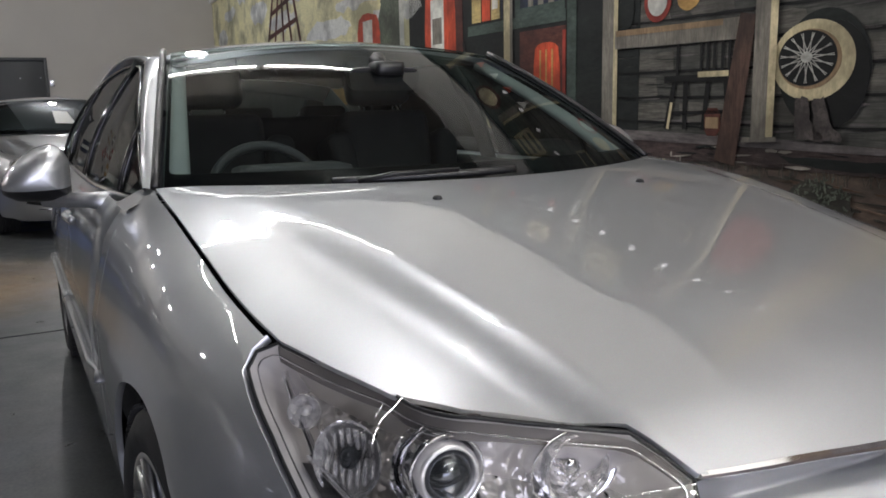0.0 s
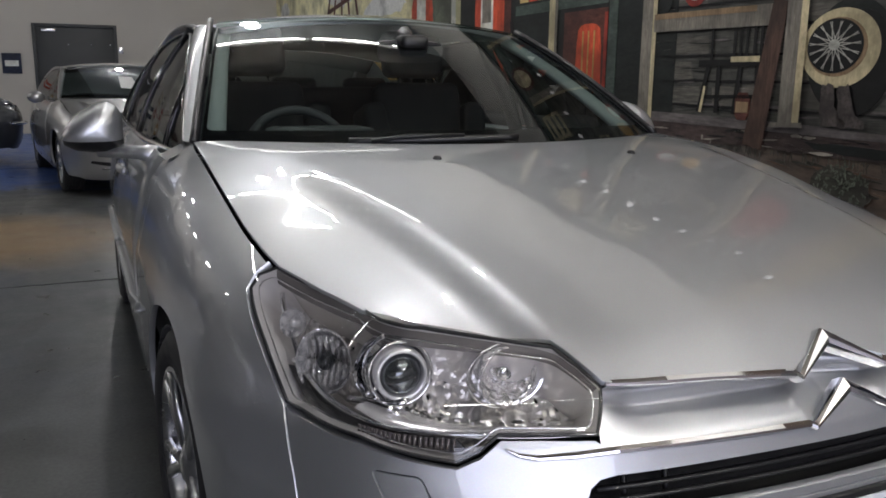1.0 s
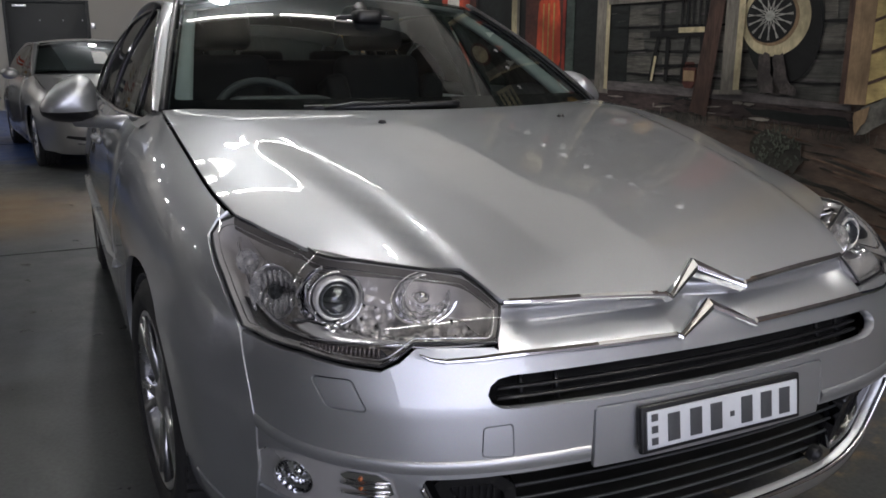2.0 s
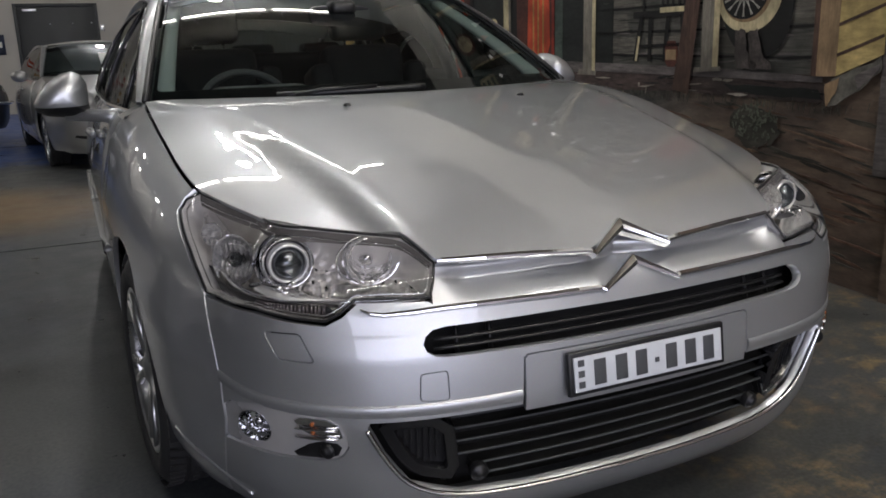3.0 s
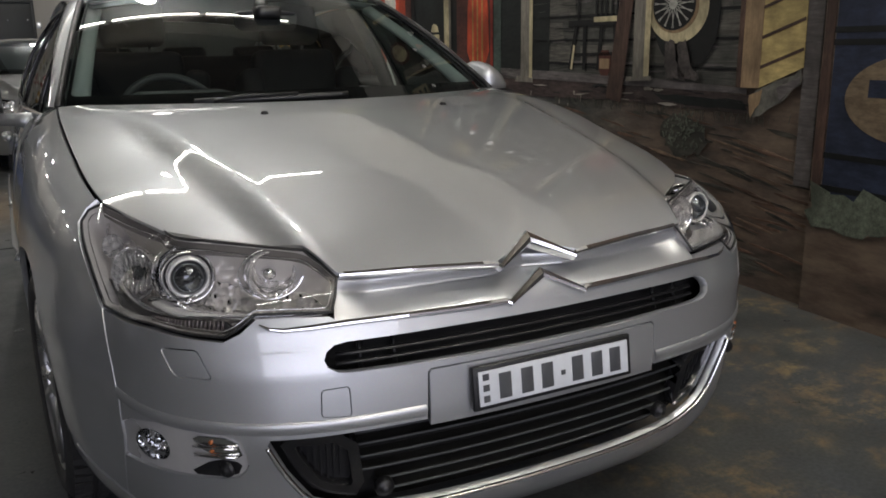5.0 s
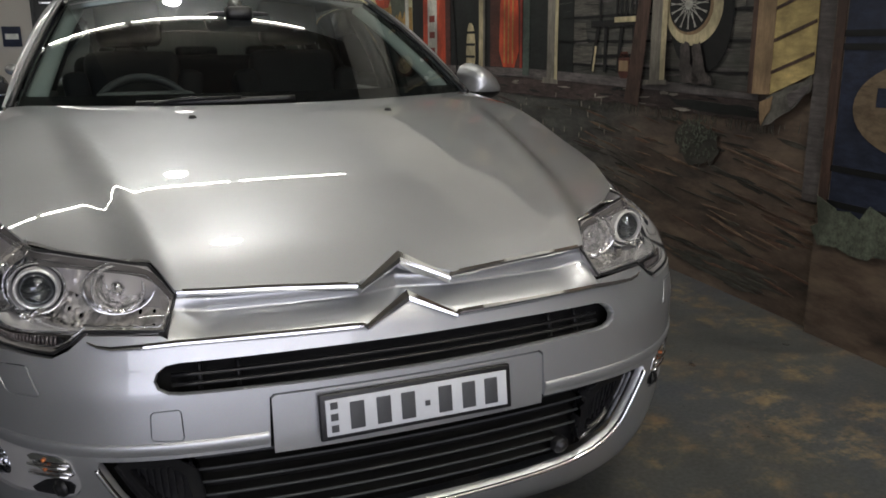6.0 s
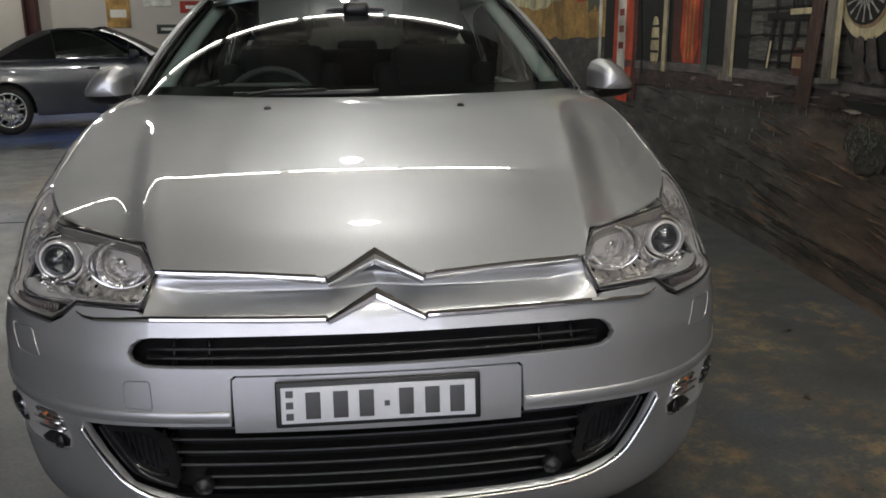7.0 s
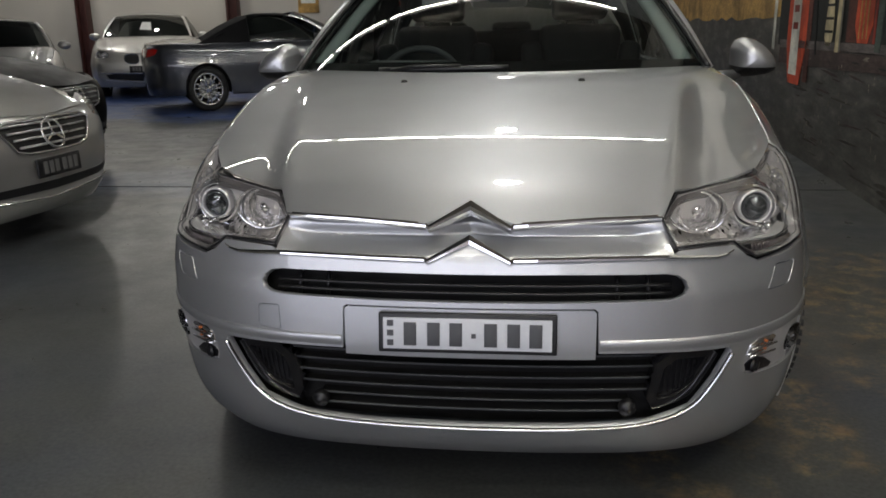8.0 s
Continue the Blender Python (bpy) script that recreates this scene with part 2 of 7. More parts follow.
def empty(name, m=None):
    ob = new(name)
    ob.empty_display_size = 0.1
    if m is not None:
        ob.matrix_world = m
    return ob


def box(sx, sy, sz, at=(0, 0, 0), bevel=0.0, m=None, segs=2):
    bm = bmesh.new()
    bmesh.ops.create_cube(bm, size=1.0)
    bmesh.ops.scale(bm, vec=(sx, sy, sz), verts=bm.verts)
    if bevel:
        bmesh.ops.bevel(bm, geom=bm.edges[:], offset=bevel, segments=segs, affect="EDGES", profile=0.6)
        for f in bm.faces:
            f.smooth = True
    bmesh.ops.translate(bm, vec=at, verts=bm.verts)
    if m is not None:
        bmesh.ops.transform(bm, matrix=m, verts=bm.verts)
    return bm


def lathe(profile, segs=32, m=None, smooth=True, name="lathe"):
    """Turns a profile of (radius, height) round the z axis."""
    verts, faces = [], []
    n = len(profile)
    for i in range(segs):
        a = 2 * math.pi * i / segs
        for r, h in profile:
            v = Vector((r * math.cos(a), r * math.sin(a), h))
            verts.append(m @ v if m is not None else v)
    for i in range(segs):
        j = (i + 1) % segs
        for k in range(n - 1):
            faces.append((i * n + k, j * n + k, j * n + k + 1, i * n + k + 1))
    me = mesh_of(name, verts, faces, None, smooth)
    bm = bmesh.new()
    bm.from_mesh(me)
    bpy.data.meshes.remove(me)
    bmesh.ops.remove_doubles(bm, verts=bm.verts, dist=1e-5)
    bmesh.ops.recalc_face_normals(bm, faces=bm.faces)
    return bm


def sweep(path, radius, segs=8, flat=1.0, up=(0, 0, 1), closed=False):
    """A rod along points; radius a number or one a point; flat squeezes it towards up."""
    pts = [Vector(p) for p in path]
    n = len(pts)
    verts, faces = [], []
    for i, p in enumerate(pts):
        a = pts[(i - 1) % n] if closed or i else pts[0]
        b = pts[(i + 1) % n] if closed or i < n - 1 else pts[-1]
        t = (b - a).normalized()
        side = t.cross(Vector(up)).normalized()
        nn = side.cross(t).normalized()
        r = radius[i] if isinstance(radius, (list, tuple)) else radius
        for k in range(segs):
            w = 2 * math.pi * (k + 0.5) / segs
            verts.append(p + side * (r * math.cos(w)) + nn * (r * flat * math.sin(w)))
    last = n if closed else n - 1
    for i in range(last):
        j = (i + 1) % n
        for k in range(segs):
            k2 = (k + 1) % segs
            faces.append((i * segs + k, i * segs + k2, j * segs + k2, j * segs + k))
    if not closed:
        faces.append(tuple(range(segs - 1, -1, -1)))
        faces.append(tuple((n - 1) * segs + k for k in range(segs)))
    me = mesh_of("rod", verts, faces, None, segs > 4)
    bm = bmesh.new()
    bm.from_mesh(me)
    bpy.data.meshes.remove(me)
    bmesh.ops.recalc_face_normals(bm, faces=bm.faces)
    return bm


def inside(px, py, poly):
    """Which of the points lie in the polygon."""
    r = np.zeros(len(px), bool)
    n = len(poly)
    for i in range(n):
        x1, y1 = poly[i]
        x2, y2 = poly[(i + 1) % n]
        if y1 == y2:
            continue
        c = ((py < y1) != (py < y2)) & (px < (x2 - x1) * (py - y1) / (y2 - y1) + x1)
        r ^= c
    return r


def edge_distance(px, py, poly):
    d = np.full(len(px), 1e9)
    n = len(poly)
    for i in range(n):
        a, b = np.array(poly[i]), np.array(poly[(i + 1) % n])
        ab = b - a
        k = max(float(ab @ ab), 1e-12)
        t = np.clip(((px - a[0]) * ab[0] + (py - a[1]) * ab[1]) / k, 0, 1)
        d = np.minimum(d, np.hypot(px - a[0] - t * ab[0], py - a[1] - t * ab[1]))
    return d


def divide(poly, step):
    out = []
    for i, a in enumerate(poly):
        b = poly[(i + 1) % len(poly)]
        k = max(1, int(math.ceil(math.hypot(b[0] - a[0], b[1] - a[1]) / step)))
        out += [(lerp(a[0], b[0], j / k), lerp(a[1], b[1], j / k)) for j in range(k)]
    return out


def rounded(poly, passes=2):
    """Rounds a polygon's corners off (each pass cuts the corners)."""
    for _ in range(passes):
        out = []
        for i, a in enumerate(poly):
            b = poly[(i + 1) % len(poly)]
            out += [(lerp(a[0], b[0], 0.22), lerp(a[1], b[1], 0.22)), (lerp(a[0], b[0], 0.78), lerp(a[1], b[1], 0.78))]
        poly = out
    return poly


def normal_of(fn, u, v, away):
    e = 0.0015
    a, b = Vector(fn(u + e, v)) - Vector(fn(u - e, v)), Vector(fn(u, v + e)) - Vector(fn(u, v - e))
    n = a.cross(b)
    if n.length < 1e-12:
        n = Vector((0, 0, 1))
    n.normalize()
    if n.dot(away(Vector(fn(u, v)))) < 0:
        n.negate()
    return n


def panel(name, fn, outline, holes=(), step=0.03, away=None, lip=0.012, lift=0.0, blur=0.0):
    """A sheet cut out of the surface fn(u, v) along outline, less the holes, with its edges turned in by lip."""
    away = away or (lambda p: Vector((0, 0, 1)))
    loops = [divide(outline, step)] + [divide(h, min(step, 0.025)) for h in holes]
    us, vs = [p[0] for p in loops[0]], [p[1] for p in loops[0]]
    gx, gy = np.meshgrid(np.arange(min(us), max(us), step) + step * 0.37, np.arange(min(vs), max(vs), step) + step * 0.41)
    gx[::2] += step * 0.5
    gx, gy = gx.ravel(), gy.ravel()
    keep = inside(gx, gy, loops[0])
    for lp in loops:
        keep &= edge_distance(gx, gy, lp) > step * 0.42
    for h in loops[1:]:
        keep &= ~inside(gx, gy, h)
    pts, edges = [], []
    for lp in loops:
        k = len(pts)
        pts += lp
        edges += [(k + i, k + (i + 1) % len(lp)) for i in range(len(lp))]
    pts += list(zip(gx[keep].tolist(), gy[keep].tolist()))
    v2, _, tris, *_ = delaunay_2d_cdt([Vector(p) for p in pts], edges, [], 0, 1e-6)
    c = np.array([[sum(v2[i][k] for i in t) / len(t) for k in (0, 1)] for t in tris])
    ok = inside(c[:, 0], c[:, 1], loops[0])
    for h in loops[1:]:
        ok &= ~inside(c[:, 0], c[:, 1], h)
    tris = [t for t, o in zip(tris, ok) if o]
    verts, norms = [], []
    for q in v2:
        nn = normal_of(fn, q[0], q[1], away)
        if blur:
            for du, dv in ((1, 0), (-1, 0), (0, 1), (0, -1), (0.7, 0.7), (-0.7, 0.7), (0.7, -0.7), (-0.7, -0.7), (0.5, 0), (-0.5, 0), (0, 0.5), (0, -0.5)):
                nn = nn + normal_of(fn, q[0] + du * blur * 0.45, q[1] + dv * blur, away)
            nn.normalize()
        verts.append(Vector(fn(q[0], q[1])) + nn * lift)
        norms.append(nn)
    faces = []
    count = {}
    for t in tris:
        a, b, d = t
        if (verts[b] - verts[a]).cross(verts[d] - verts[a]).dot(norms[a] + norms[b] + norms[d]) < 0:
            t = (a, d, b)
        faces.append(tuple(t))
        for i in range(3):
            e = (t[i], t[(i + 1) % 3])
            count[e] = count.get(e, 0) + 1
    if lip:
        rim = [(a, b) for (a, b) in count if (b, a) not in count]
        made = {}
        for a, b in rim:
            t = (verts[b] - verts[a])
            side = t.cross(norms[a])
            side = side.normalized() if side.length > 1e-9 else norms[a]
            ids = []
            for i in (a, b):
                if i not in made:
                    made[i] = (len(verts), len(verts) + 1)
                    verts += [verts[i].copy(), verts[i] - norms[i] * lip]
                    nn = (side + norms[i] * 0.6).normalized()
                    norms += [nn, side]
                ids.append(made[i])
            faces.append((ids[0][0], ids[0][1], ids[1][1], ids[1][0]))
    return mesh_of(name, verts, faces, norms)


def prism(poly, fn, depth, name="prism"):
    """A flat piece: the polygon at fn(u, v, 0), its back at fn(u, v, depth)."""
    bm = bmesh.new()
    a = [bm.verts.new(fn(u, v, 0)) for u, v in poly]
    b = [bm.verts.new(fn(u, v, depth)) for u, v in poly]
    bm.faces.new(a)
    bm.faces.new(b[::-1])
    n = len(poly)
    for i in range(n):
        bm.faces.new((a[i], b[i], b[(i + 1) % n], a[(i + 1) % n]))
    bmesh.ops.recalc_face_normals(bm, faces=bm.faces)
    return bm


def strip(name, rows, smooth=True):
    """A sheet through rows of points, all of one length."""
    verts, faces, n = [], [], len(rows[0])
    for r in rows:
        verts += [Vector(p) for p in r]
    for i in range(len(rows) - 1):
        for k in range(n - 1):
            faces.append((i * n + k, i * n + k + 1, (i + 1) * n + k + 1, (i + 1) * n + k))
    return mesh_of(name, verts, faces, None, smooth)


def circle(cx, cy, r, n=40, r2=None):
    return [(cx + r * math.cos(2 * math.pi * i / n), cy + (r2 or r) * math.sin(2 * math.pi * i / n)) for i in range(n)]

# ---------------------------------------------------------------- the hall
MURAL_X, MURAL_K = 2.144, 0.058      # the painted wall's face: x = MURAL_X + MURAL_K * y
BACK_Y = 18.0


def floor_material():
    """Worn grey floor paint: scuffs, dull patches, ochre flakes by the mural where the coat has gone, an ochre patch
    and blue bays further in.
    """
    m, n, l, p = nodes_of("floor_paint")
    v = coords(n, l)
    big, mid, fine = noise_tex(n, l, v, 0.7, 8, 0.6), noise_tex(n, l, v, 3.6, 9, 0.7), noise_tex(n, l, v, 70, 4)
    c = ramp(n, l, big, [(0.3, (0.045, 0.048, 0.046)), (0.52, (0.075, 0.08, 0.077)), (0.72, (0.105, 0.109, 0.103))])
    c = mix(n, l, 0.5, c, ramp(n, l, mid, [(0.3, (0.032, 0.034, 0.032)), (0.5, (0.072, 0.076, 0.072)), (0.7, (0.112, 0.112, 0.104))]))

    def spot(x, y, r, soft_noise, lo, hi):
        """A mask round a place on the floor, ragged by noise."""
        tc = n.new("ShaderNodeTexCoord")
        mp = n.new("ShaderNodeMapping")
        mp.inputs["Location"].default_value = (-x / r[0], -y / r[1], 0)
        mp.inputs["Scale"].default_value = (1 / r[0], 1 / r[1], 0)
        l.new(tc.outputs["Object"], mp.inputs["Vector"])
        g = n.new("ShaderNodeTexGradient")
        g.gradient_type = "SPHERICAL"
        l.new(mp.outputs["Vector"], g.inputs["Vector"])
        return ramp(n, l, mix(n, l, 0.35, g.outputs["Fac"], soft_noise), [(lo, (0, 0, 0)), (hi, (1, 1, 1))])

    rag = noise_tex(n, l, v, 2.0, 8, 0.7)
    cool = ramp(n, l, noise_tex(n, l, v, 0.9, 7, 0.65), [(0.45, (0, 0, 0)), (0.62, (0.6, 0.6, 0.6))])
    c = mix(n, l, cool, c, (0.05, 0.062, 0.088))
    blue = ramp(n, l, mid, [(0.3, (0.04, 0.09, 0.3)), (0.7, (0.08, 0.17, 0.5))])
    c = mix(n, l, spot(-3.0, 14.2, (13.0, 6.6), rag, 0.27, 0.34), c, blue)
    c = mix(n, l, mix(n, l, 0.6, (0, 0, 0), spot(-2.6, 4.6, (1.8, 1.1), rag, 0.36, 0.55)), c, (0.07, 0.1, 0.19))
    # soft-edged ochre patch further down the aisle
    c = mix(n, l, mix(n, l, 0.75, (0, 0, 0), spot(-1.8, 5.9, (1.9, 1.9), rag, 0.36, 0.6)), c, (0.32, 0.195, 0.075))
    worn = ramp(n, l, noise_tex(n, l, v, 11.0, 10, 0.75), [(0.47, (0, 0, 0)), (0.62, (1, 1, 1))])
    flaked = ramp(n, l, noise_tex(n, l, v, 2.3, 6, 0.6), [(0.45, (0, 0, 0)), (0.54, (1, 1, 1))])
    near = spot(1.35, 0.9, (1.2, 2.8), rag, 0.24, 0.36)
    worn = mix(n, l, 1.0, mix(n, l, 1.0, worn, flaked, "MULTIPLY"), near, "MULTIPLY")
    c = mix(n, l, worn, c, ramp(n, l, mid, [(0.35, (0.2, 0.12, 0.065)), (0.65, (0.38, 0.29, 0.13))]))
    grime = ramp(n, l, noise_tex(n, l, v, 1.3, 9, 0.7), [(0.5, (0, 0, 0)), (0.66, (0.55, 0.55, 0.55))])
    c = mix(n, l, grime, c, (0.03, 0.031, 0.029))
    c = mix(n, l, 0.12, c, ramp(n, l, fine, [(0.3, (0, 0, 0)), (0.7, (0.4, 0.4, 0.4))]))
    c = mix(n, l, 1.0, c, (0.8, 0.8, 0.8), "MULTIPLY")
    l.new(c, p.inputs["Base Color"])
    l.new(ramp(n, l, mid, [(0.3, (0.24,) * 3), (0.7, (0.5,) * 3)]), p.inputs["Roughness"])
    bump(n, l, p, mid, 0.15, 0.004)
    return m


FLOOR = floor_material()
WALL = plain("cream_wall", (0.5, 0.47, 0.41), 0.8, 0, 0.06, 1.2, 60, 0.12)
WALL_GREY = plain("grey_wall", (0.3, 0.3, 0.28), 0.8, 0, 0.06, 1.2, 60, 0.0)
WALL_WHITE = plain("white_wall", (0.78, 0.76, 0.7), 0.8, 0, 0.05, 1.2, 60, 0.03)
# ceiling tones are chosen to shape the light and the car's reflections
CEILING_DARK = plain("ceiling_dark_tone", (0.05, 0.05, 0.048), 0.9, 0, 0.1, 0.8, 40, 0.1)
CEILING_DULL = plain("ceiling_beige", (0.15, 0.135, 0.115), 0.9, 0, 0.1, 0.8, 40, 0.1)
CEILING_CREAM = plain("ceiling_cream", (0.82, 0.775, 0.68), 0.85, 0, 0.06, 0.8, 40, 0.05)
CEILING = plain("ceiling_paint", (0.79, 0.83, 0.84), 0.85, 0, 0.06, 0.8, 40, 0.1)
COLUMN = plain("brown_steel", (0.06, 0.02, 0.016), 0.5, 0, 0.2, 4, 90, 0.1)
DOOR_PAINT = plain("dark_door_paint", (0.024, 0.026, 0.025), 0.5, 0, 0.15, 4, 90, 0.1)

structure = lambda ob, label, cat: tagged(ob, label, cat, kind="structure")
structure(part("floor", box(26, 36, 0.2, (-8.0, 4.5, -0.1)), FLOOR), "worn grey painted concrete floor of the hall", "floor")
for jy in (4.3, 11.0, -3.0):
    structure(part("floor_joint", box(20, 0.007, 0.004, (-7.4, jy, 0.001)), DARK), "dark saw-cut joint in the concrete floor", "floor joint")
# unseen ceiling, split into pale and dark pieces that steer bounce and reflections
structure(part("ceiling", box(6.5, 6.4, 0.2, (1.75, 2.4, CEIL + 0.1)), CEILING_DULL), "dull beige ceiling over the car, unseen, toned for the windscreen's reflection", "ceiling")
structure(part("ceiling_front", box(6.5, 12.7, 0.2, (1.75, -7.15, CEIL + 0.1)), CEILING_CREAM), "plain cream ceiling by the gateway, unseen, kept bright to throw light back", "ceiling")
structure(part("ceiling_pale", box(6.5, 16.9, 0.2, (1.75, 14.05, CEIL + 0.1)), CEILING), "plain white ceiling of the rear bay, unseen, kept pale for the bonnet's reflection", "ceiling")
structure(part("ceiling_dark", box(19.5, 36, 0.2, (-11.25, 4.5, CEIL + 0.1)), CEILING_DARK), "dull grey ceiling over the aisle, unseen, kept dark to hold back light", "ceiling")
# back wall with a doorway
DOOR = (-1.77, -0.18, 2.2)
for nm, x0, x1, z0, z1 in (("wall_back_a", -21, DOOR[0], 0, CEIL), ("wall_back_b", DOOR[1], 3.6, 0, CEIL), ("wall_back_c", DOOR[0], DOOR[1], DOOR[2], CEIL)):
    structure(part(nm, box(x1 - x0, 0.2, z1 - z0, ((x0 + x1) / 2, BACK_Y + 0.1, (z0 + z1) / 2)), WALL), "plain cream painted back wall of the hall", "wall")
structure(part("wall_left", box(0.2, 34, CEIL, (-18.1, 4.5, CEIL / 2)), WALL_GREY), "plain grey painted side wall", "wall")
gx0, gx1, gh, gy = GATE
for nm, x0, x1, z0, z1 in (("wall_front_a", -18, gx0, 0, CEIL), ("wall_front_b", gx1, 2.2, 0, CEIL), ("wall_front_c", gx0, gx1, gh, CEIL)):
    structure(part(nm, box(x1 - x0, 0.2, z1 - z0, ((x0 + x1) / 2, gy - 0.1, (z0 + z1) / 2)), WALL_WHITE), "plain white painted wall round a wide gateway", "wall")


def steel_door():
    d = empty("door_1")
    x0, x1, h = DOOR
    w = x1 - x0
    leaf = part("door_leaf", box(w - 0.12, 0.05, h - 0.07, ((x0 + x1) / 2, BACK_Y + 0.02, (h - 0.07) / 2), 0.006), DOOR_PAINT, d)
    part("door_frame", box(0.06, 0.14, h, (x0 + 0.03, BACK_Y + 0.02, h / 2), 0.004), DOOR_PAINT, d)
    part("door_frame", box(0.06, 0.14, h, (x1 - 0.03, BACK_Y + 0.02, h / 2), 0.004), DOOR_PAINT, d)
    part("door_frame", box(w - 0.12, 0.14, 0.06, ((x0 + x1) / 2, BACK_Y + 0.02, h - 0.03), 0.004), DOOR_PAINT, d)
    part("door_closer", box(0.26, 0.06, 0.05, (x0 + 0.3, BACK_Y - 0.03, h - 0.13), 0.006), SATIN, leaf)
    for x in (0.35, 0.62, 0.85):
        part("stud", lathe([(0, 0.012), (0.012, 0.01), (0.014, 0)], 12, pose(x0 + w * x + 0.1, BACK_Y - 0.006, h - 0.42 + 0.03 * x, 90)), SATIN, leaf)
    structure(d, "dark grey steel door, closed, in a dark frame", "door")


steel_door()


def steel_column(x, y):
    bm = box(0.05, 0.26, CEIL - 0.01, (x - 0.11, y, CEIL / 2), 0.004)
    for b in (box(0.05, 0.26, CEIL - 0.01, (x + 0.11, y, CEIL / 2), 0.004), box(0.17, 0.03, CEIL - 0.01, (x, y, CEIL / 2))):
        me = bpy.data.meshes.new("tmp")
        b.to_mesh(me)
        b.free()
        bm.from_mesh(me)
        bpy.data.meshes.remove(me)
    structure(part("column", bm, COLUMN), "dark red-brown painted steel column against the wall", "column")


for cx in (-10.7, -6.95, -14.5):
    steel_column(cx, BACK_Y - 0.14)
# wall switch beside the door
structure(part("wall_switch", box(0.09, 0.03, 0.13, (-0.12, BACK_Y - 0.012, 1.7), 0.008), SATIN), "small grey switch box on the cream wall", "switch")


# ---------------------------------------------------------------- ceiling lamps
TUBE = glowing("tube_glow", (0.99, 0.97, 0.87), TUBE_POWER)
BULB = glowing("bulb_glow", (1.0, 0.97, 0.92), BULB_POWER)
LAMP_BODY = plain("lamp_enamel", (0.75, 0.75, 0.73), 0.4, 0, 0.05, bumps=0)


def tube_lamp(m):
    e = empty("tube_lamp")
    part("housing", box(1.18, 0.05, 0.04, (0, 0, 0.065), 0.008), LAMP_BODY, e)
    part("tube", lathe([(0, -0.56), (0.017, -0.56), (0.017, 0.56), (0, 0.56)], 12, pose(0, 0, 0, 0, 90, 0)), TUBE, e)
    for x in (-0.575, 0.575):
        part("tube_holder", box(0.03, 0.05, 0.07, (x, 0, 0.015), 0.004), LAMP_BODY, e)
    part("hanger", box(0.02, 0.02, 0.185, (0.45, 0, 0.17)), SATIN, e)
    part("hanger", box(0.02, 0.02, 0.185, (-0.45, 0, 0.17)), SATIN, e)
    tagged(e, "white fluorescent batten lamp hanging under the ceiling, lit", "lamp", "tube lamps")
    e.matrix_world = m
    return e


def bulb_lamp(m):
    e = empty("bay_or_fill_lamp")
    part("shade", lathe([(0.03, 0.26), (0.045, 0.25), (0.055, 0.16), (0.08, 0.13), (0.083, 0.13), (0.06, 0.165), (0.05, 0.25), (0, 0.27)], 28), LAMP_BODY, e)
    part("bulb", lathe([(0, 0.005), (0.07, 0.012), (0.115, 0.035), (0.1, 0.09), (0.05, 0.16), (0, 0.17)], 20), BULB, e)
    part("rod", box(0.02, 0.02, 0.17, (0, 0, 0.34)), SATIN, e)
    tagged(e, "round white lamp with a bright bulb under the ceiling, some added as fill", "lamp", "bay lamps")
    e.matrix_world = m
    return e


first = None
for y, x, count in TUBE_ROWS:
    for i in range(count):
        m = pose(x + i * 1.22, y, CEIL - 0.26)
        if first is None:
            first = tube_lamp(m)
        else:
            copy_thing(first, m)
first = None
for x, y in BULBS:
    m = pose(x, y, CEIL - 0.42)
    if first is None:
        first = bulb_lamp(m)
    else:
        copy_thing(first, m)

# ---------------------------------------------------------------- the painted wall
def mural_at(u, v, d):
    """A point of the painted wall: u metres along, v up, d into the wall."""
    return (MURAL_X + MURAL_K * u + d, u, v)


def brushed(name, col, vary=0.45, scale=3.0, stretch=(1, 0.5, 1.6), fine=26.0):
    """Wall paint laid on with a brush: broad and fine strokes, darker washes."""
    col = tuple(min(c * 1.5, 0.8) for c in col)
    vary = min(vary * 1.45, 0.88)
    m, n, l, p = nodes_of(name)
    v = coords(n, l, 1.0, stretch)
    big, small, wash = noise_tex(n, l, v, scale, 7, 0.65), noise_tex(n, l, v, fine, 6, 0.7), noise_tex(n, l, coords(n, l), 1.7, 6, 0.65)
    dark, light = tuple(c * (1 - vary) for c in col), tuple(min(c * (1 + vary * 0.8), 1) for c in col)
    c = mix(n, l, 0.5, ramp(n, l, big, [(0.32, dark), (0.68, light)]), ramp(n, l, small, [(0.35, dark), (0.65, light)]))
    c = mix(n, l, ramp(n, l, wash, [(0.45, (0.0, 0.0, 0.0)), (0.62, (0.8, 0.8, 0.8))]), c, tuple(x * 0.3 + 0.002 for x in col))
    l.new(c, p.inputs["Base Color"])
    p.inputs["Roughness"].default_value = 0.6
    p.inputs["Specular IOR Level"].default_value = 0.25
    bump(n, l, p, small, 0.08)
    return m


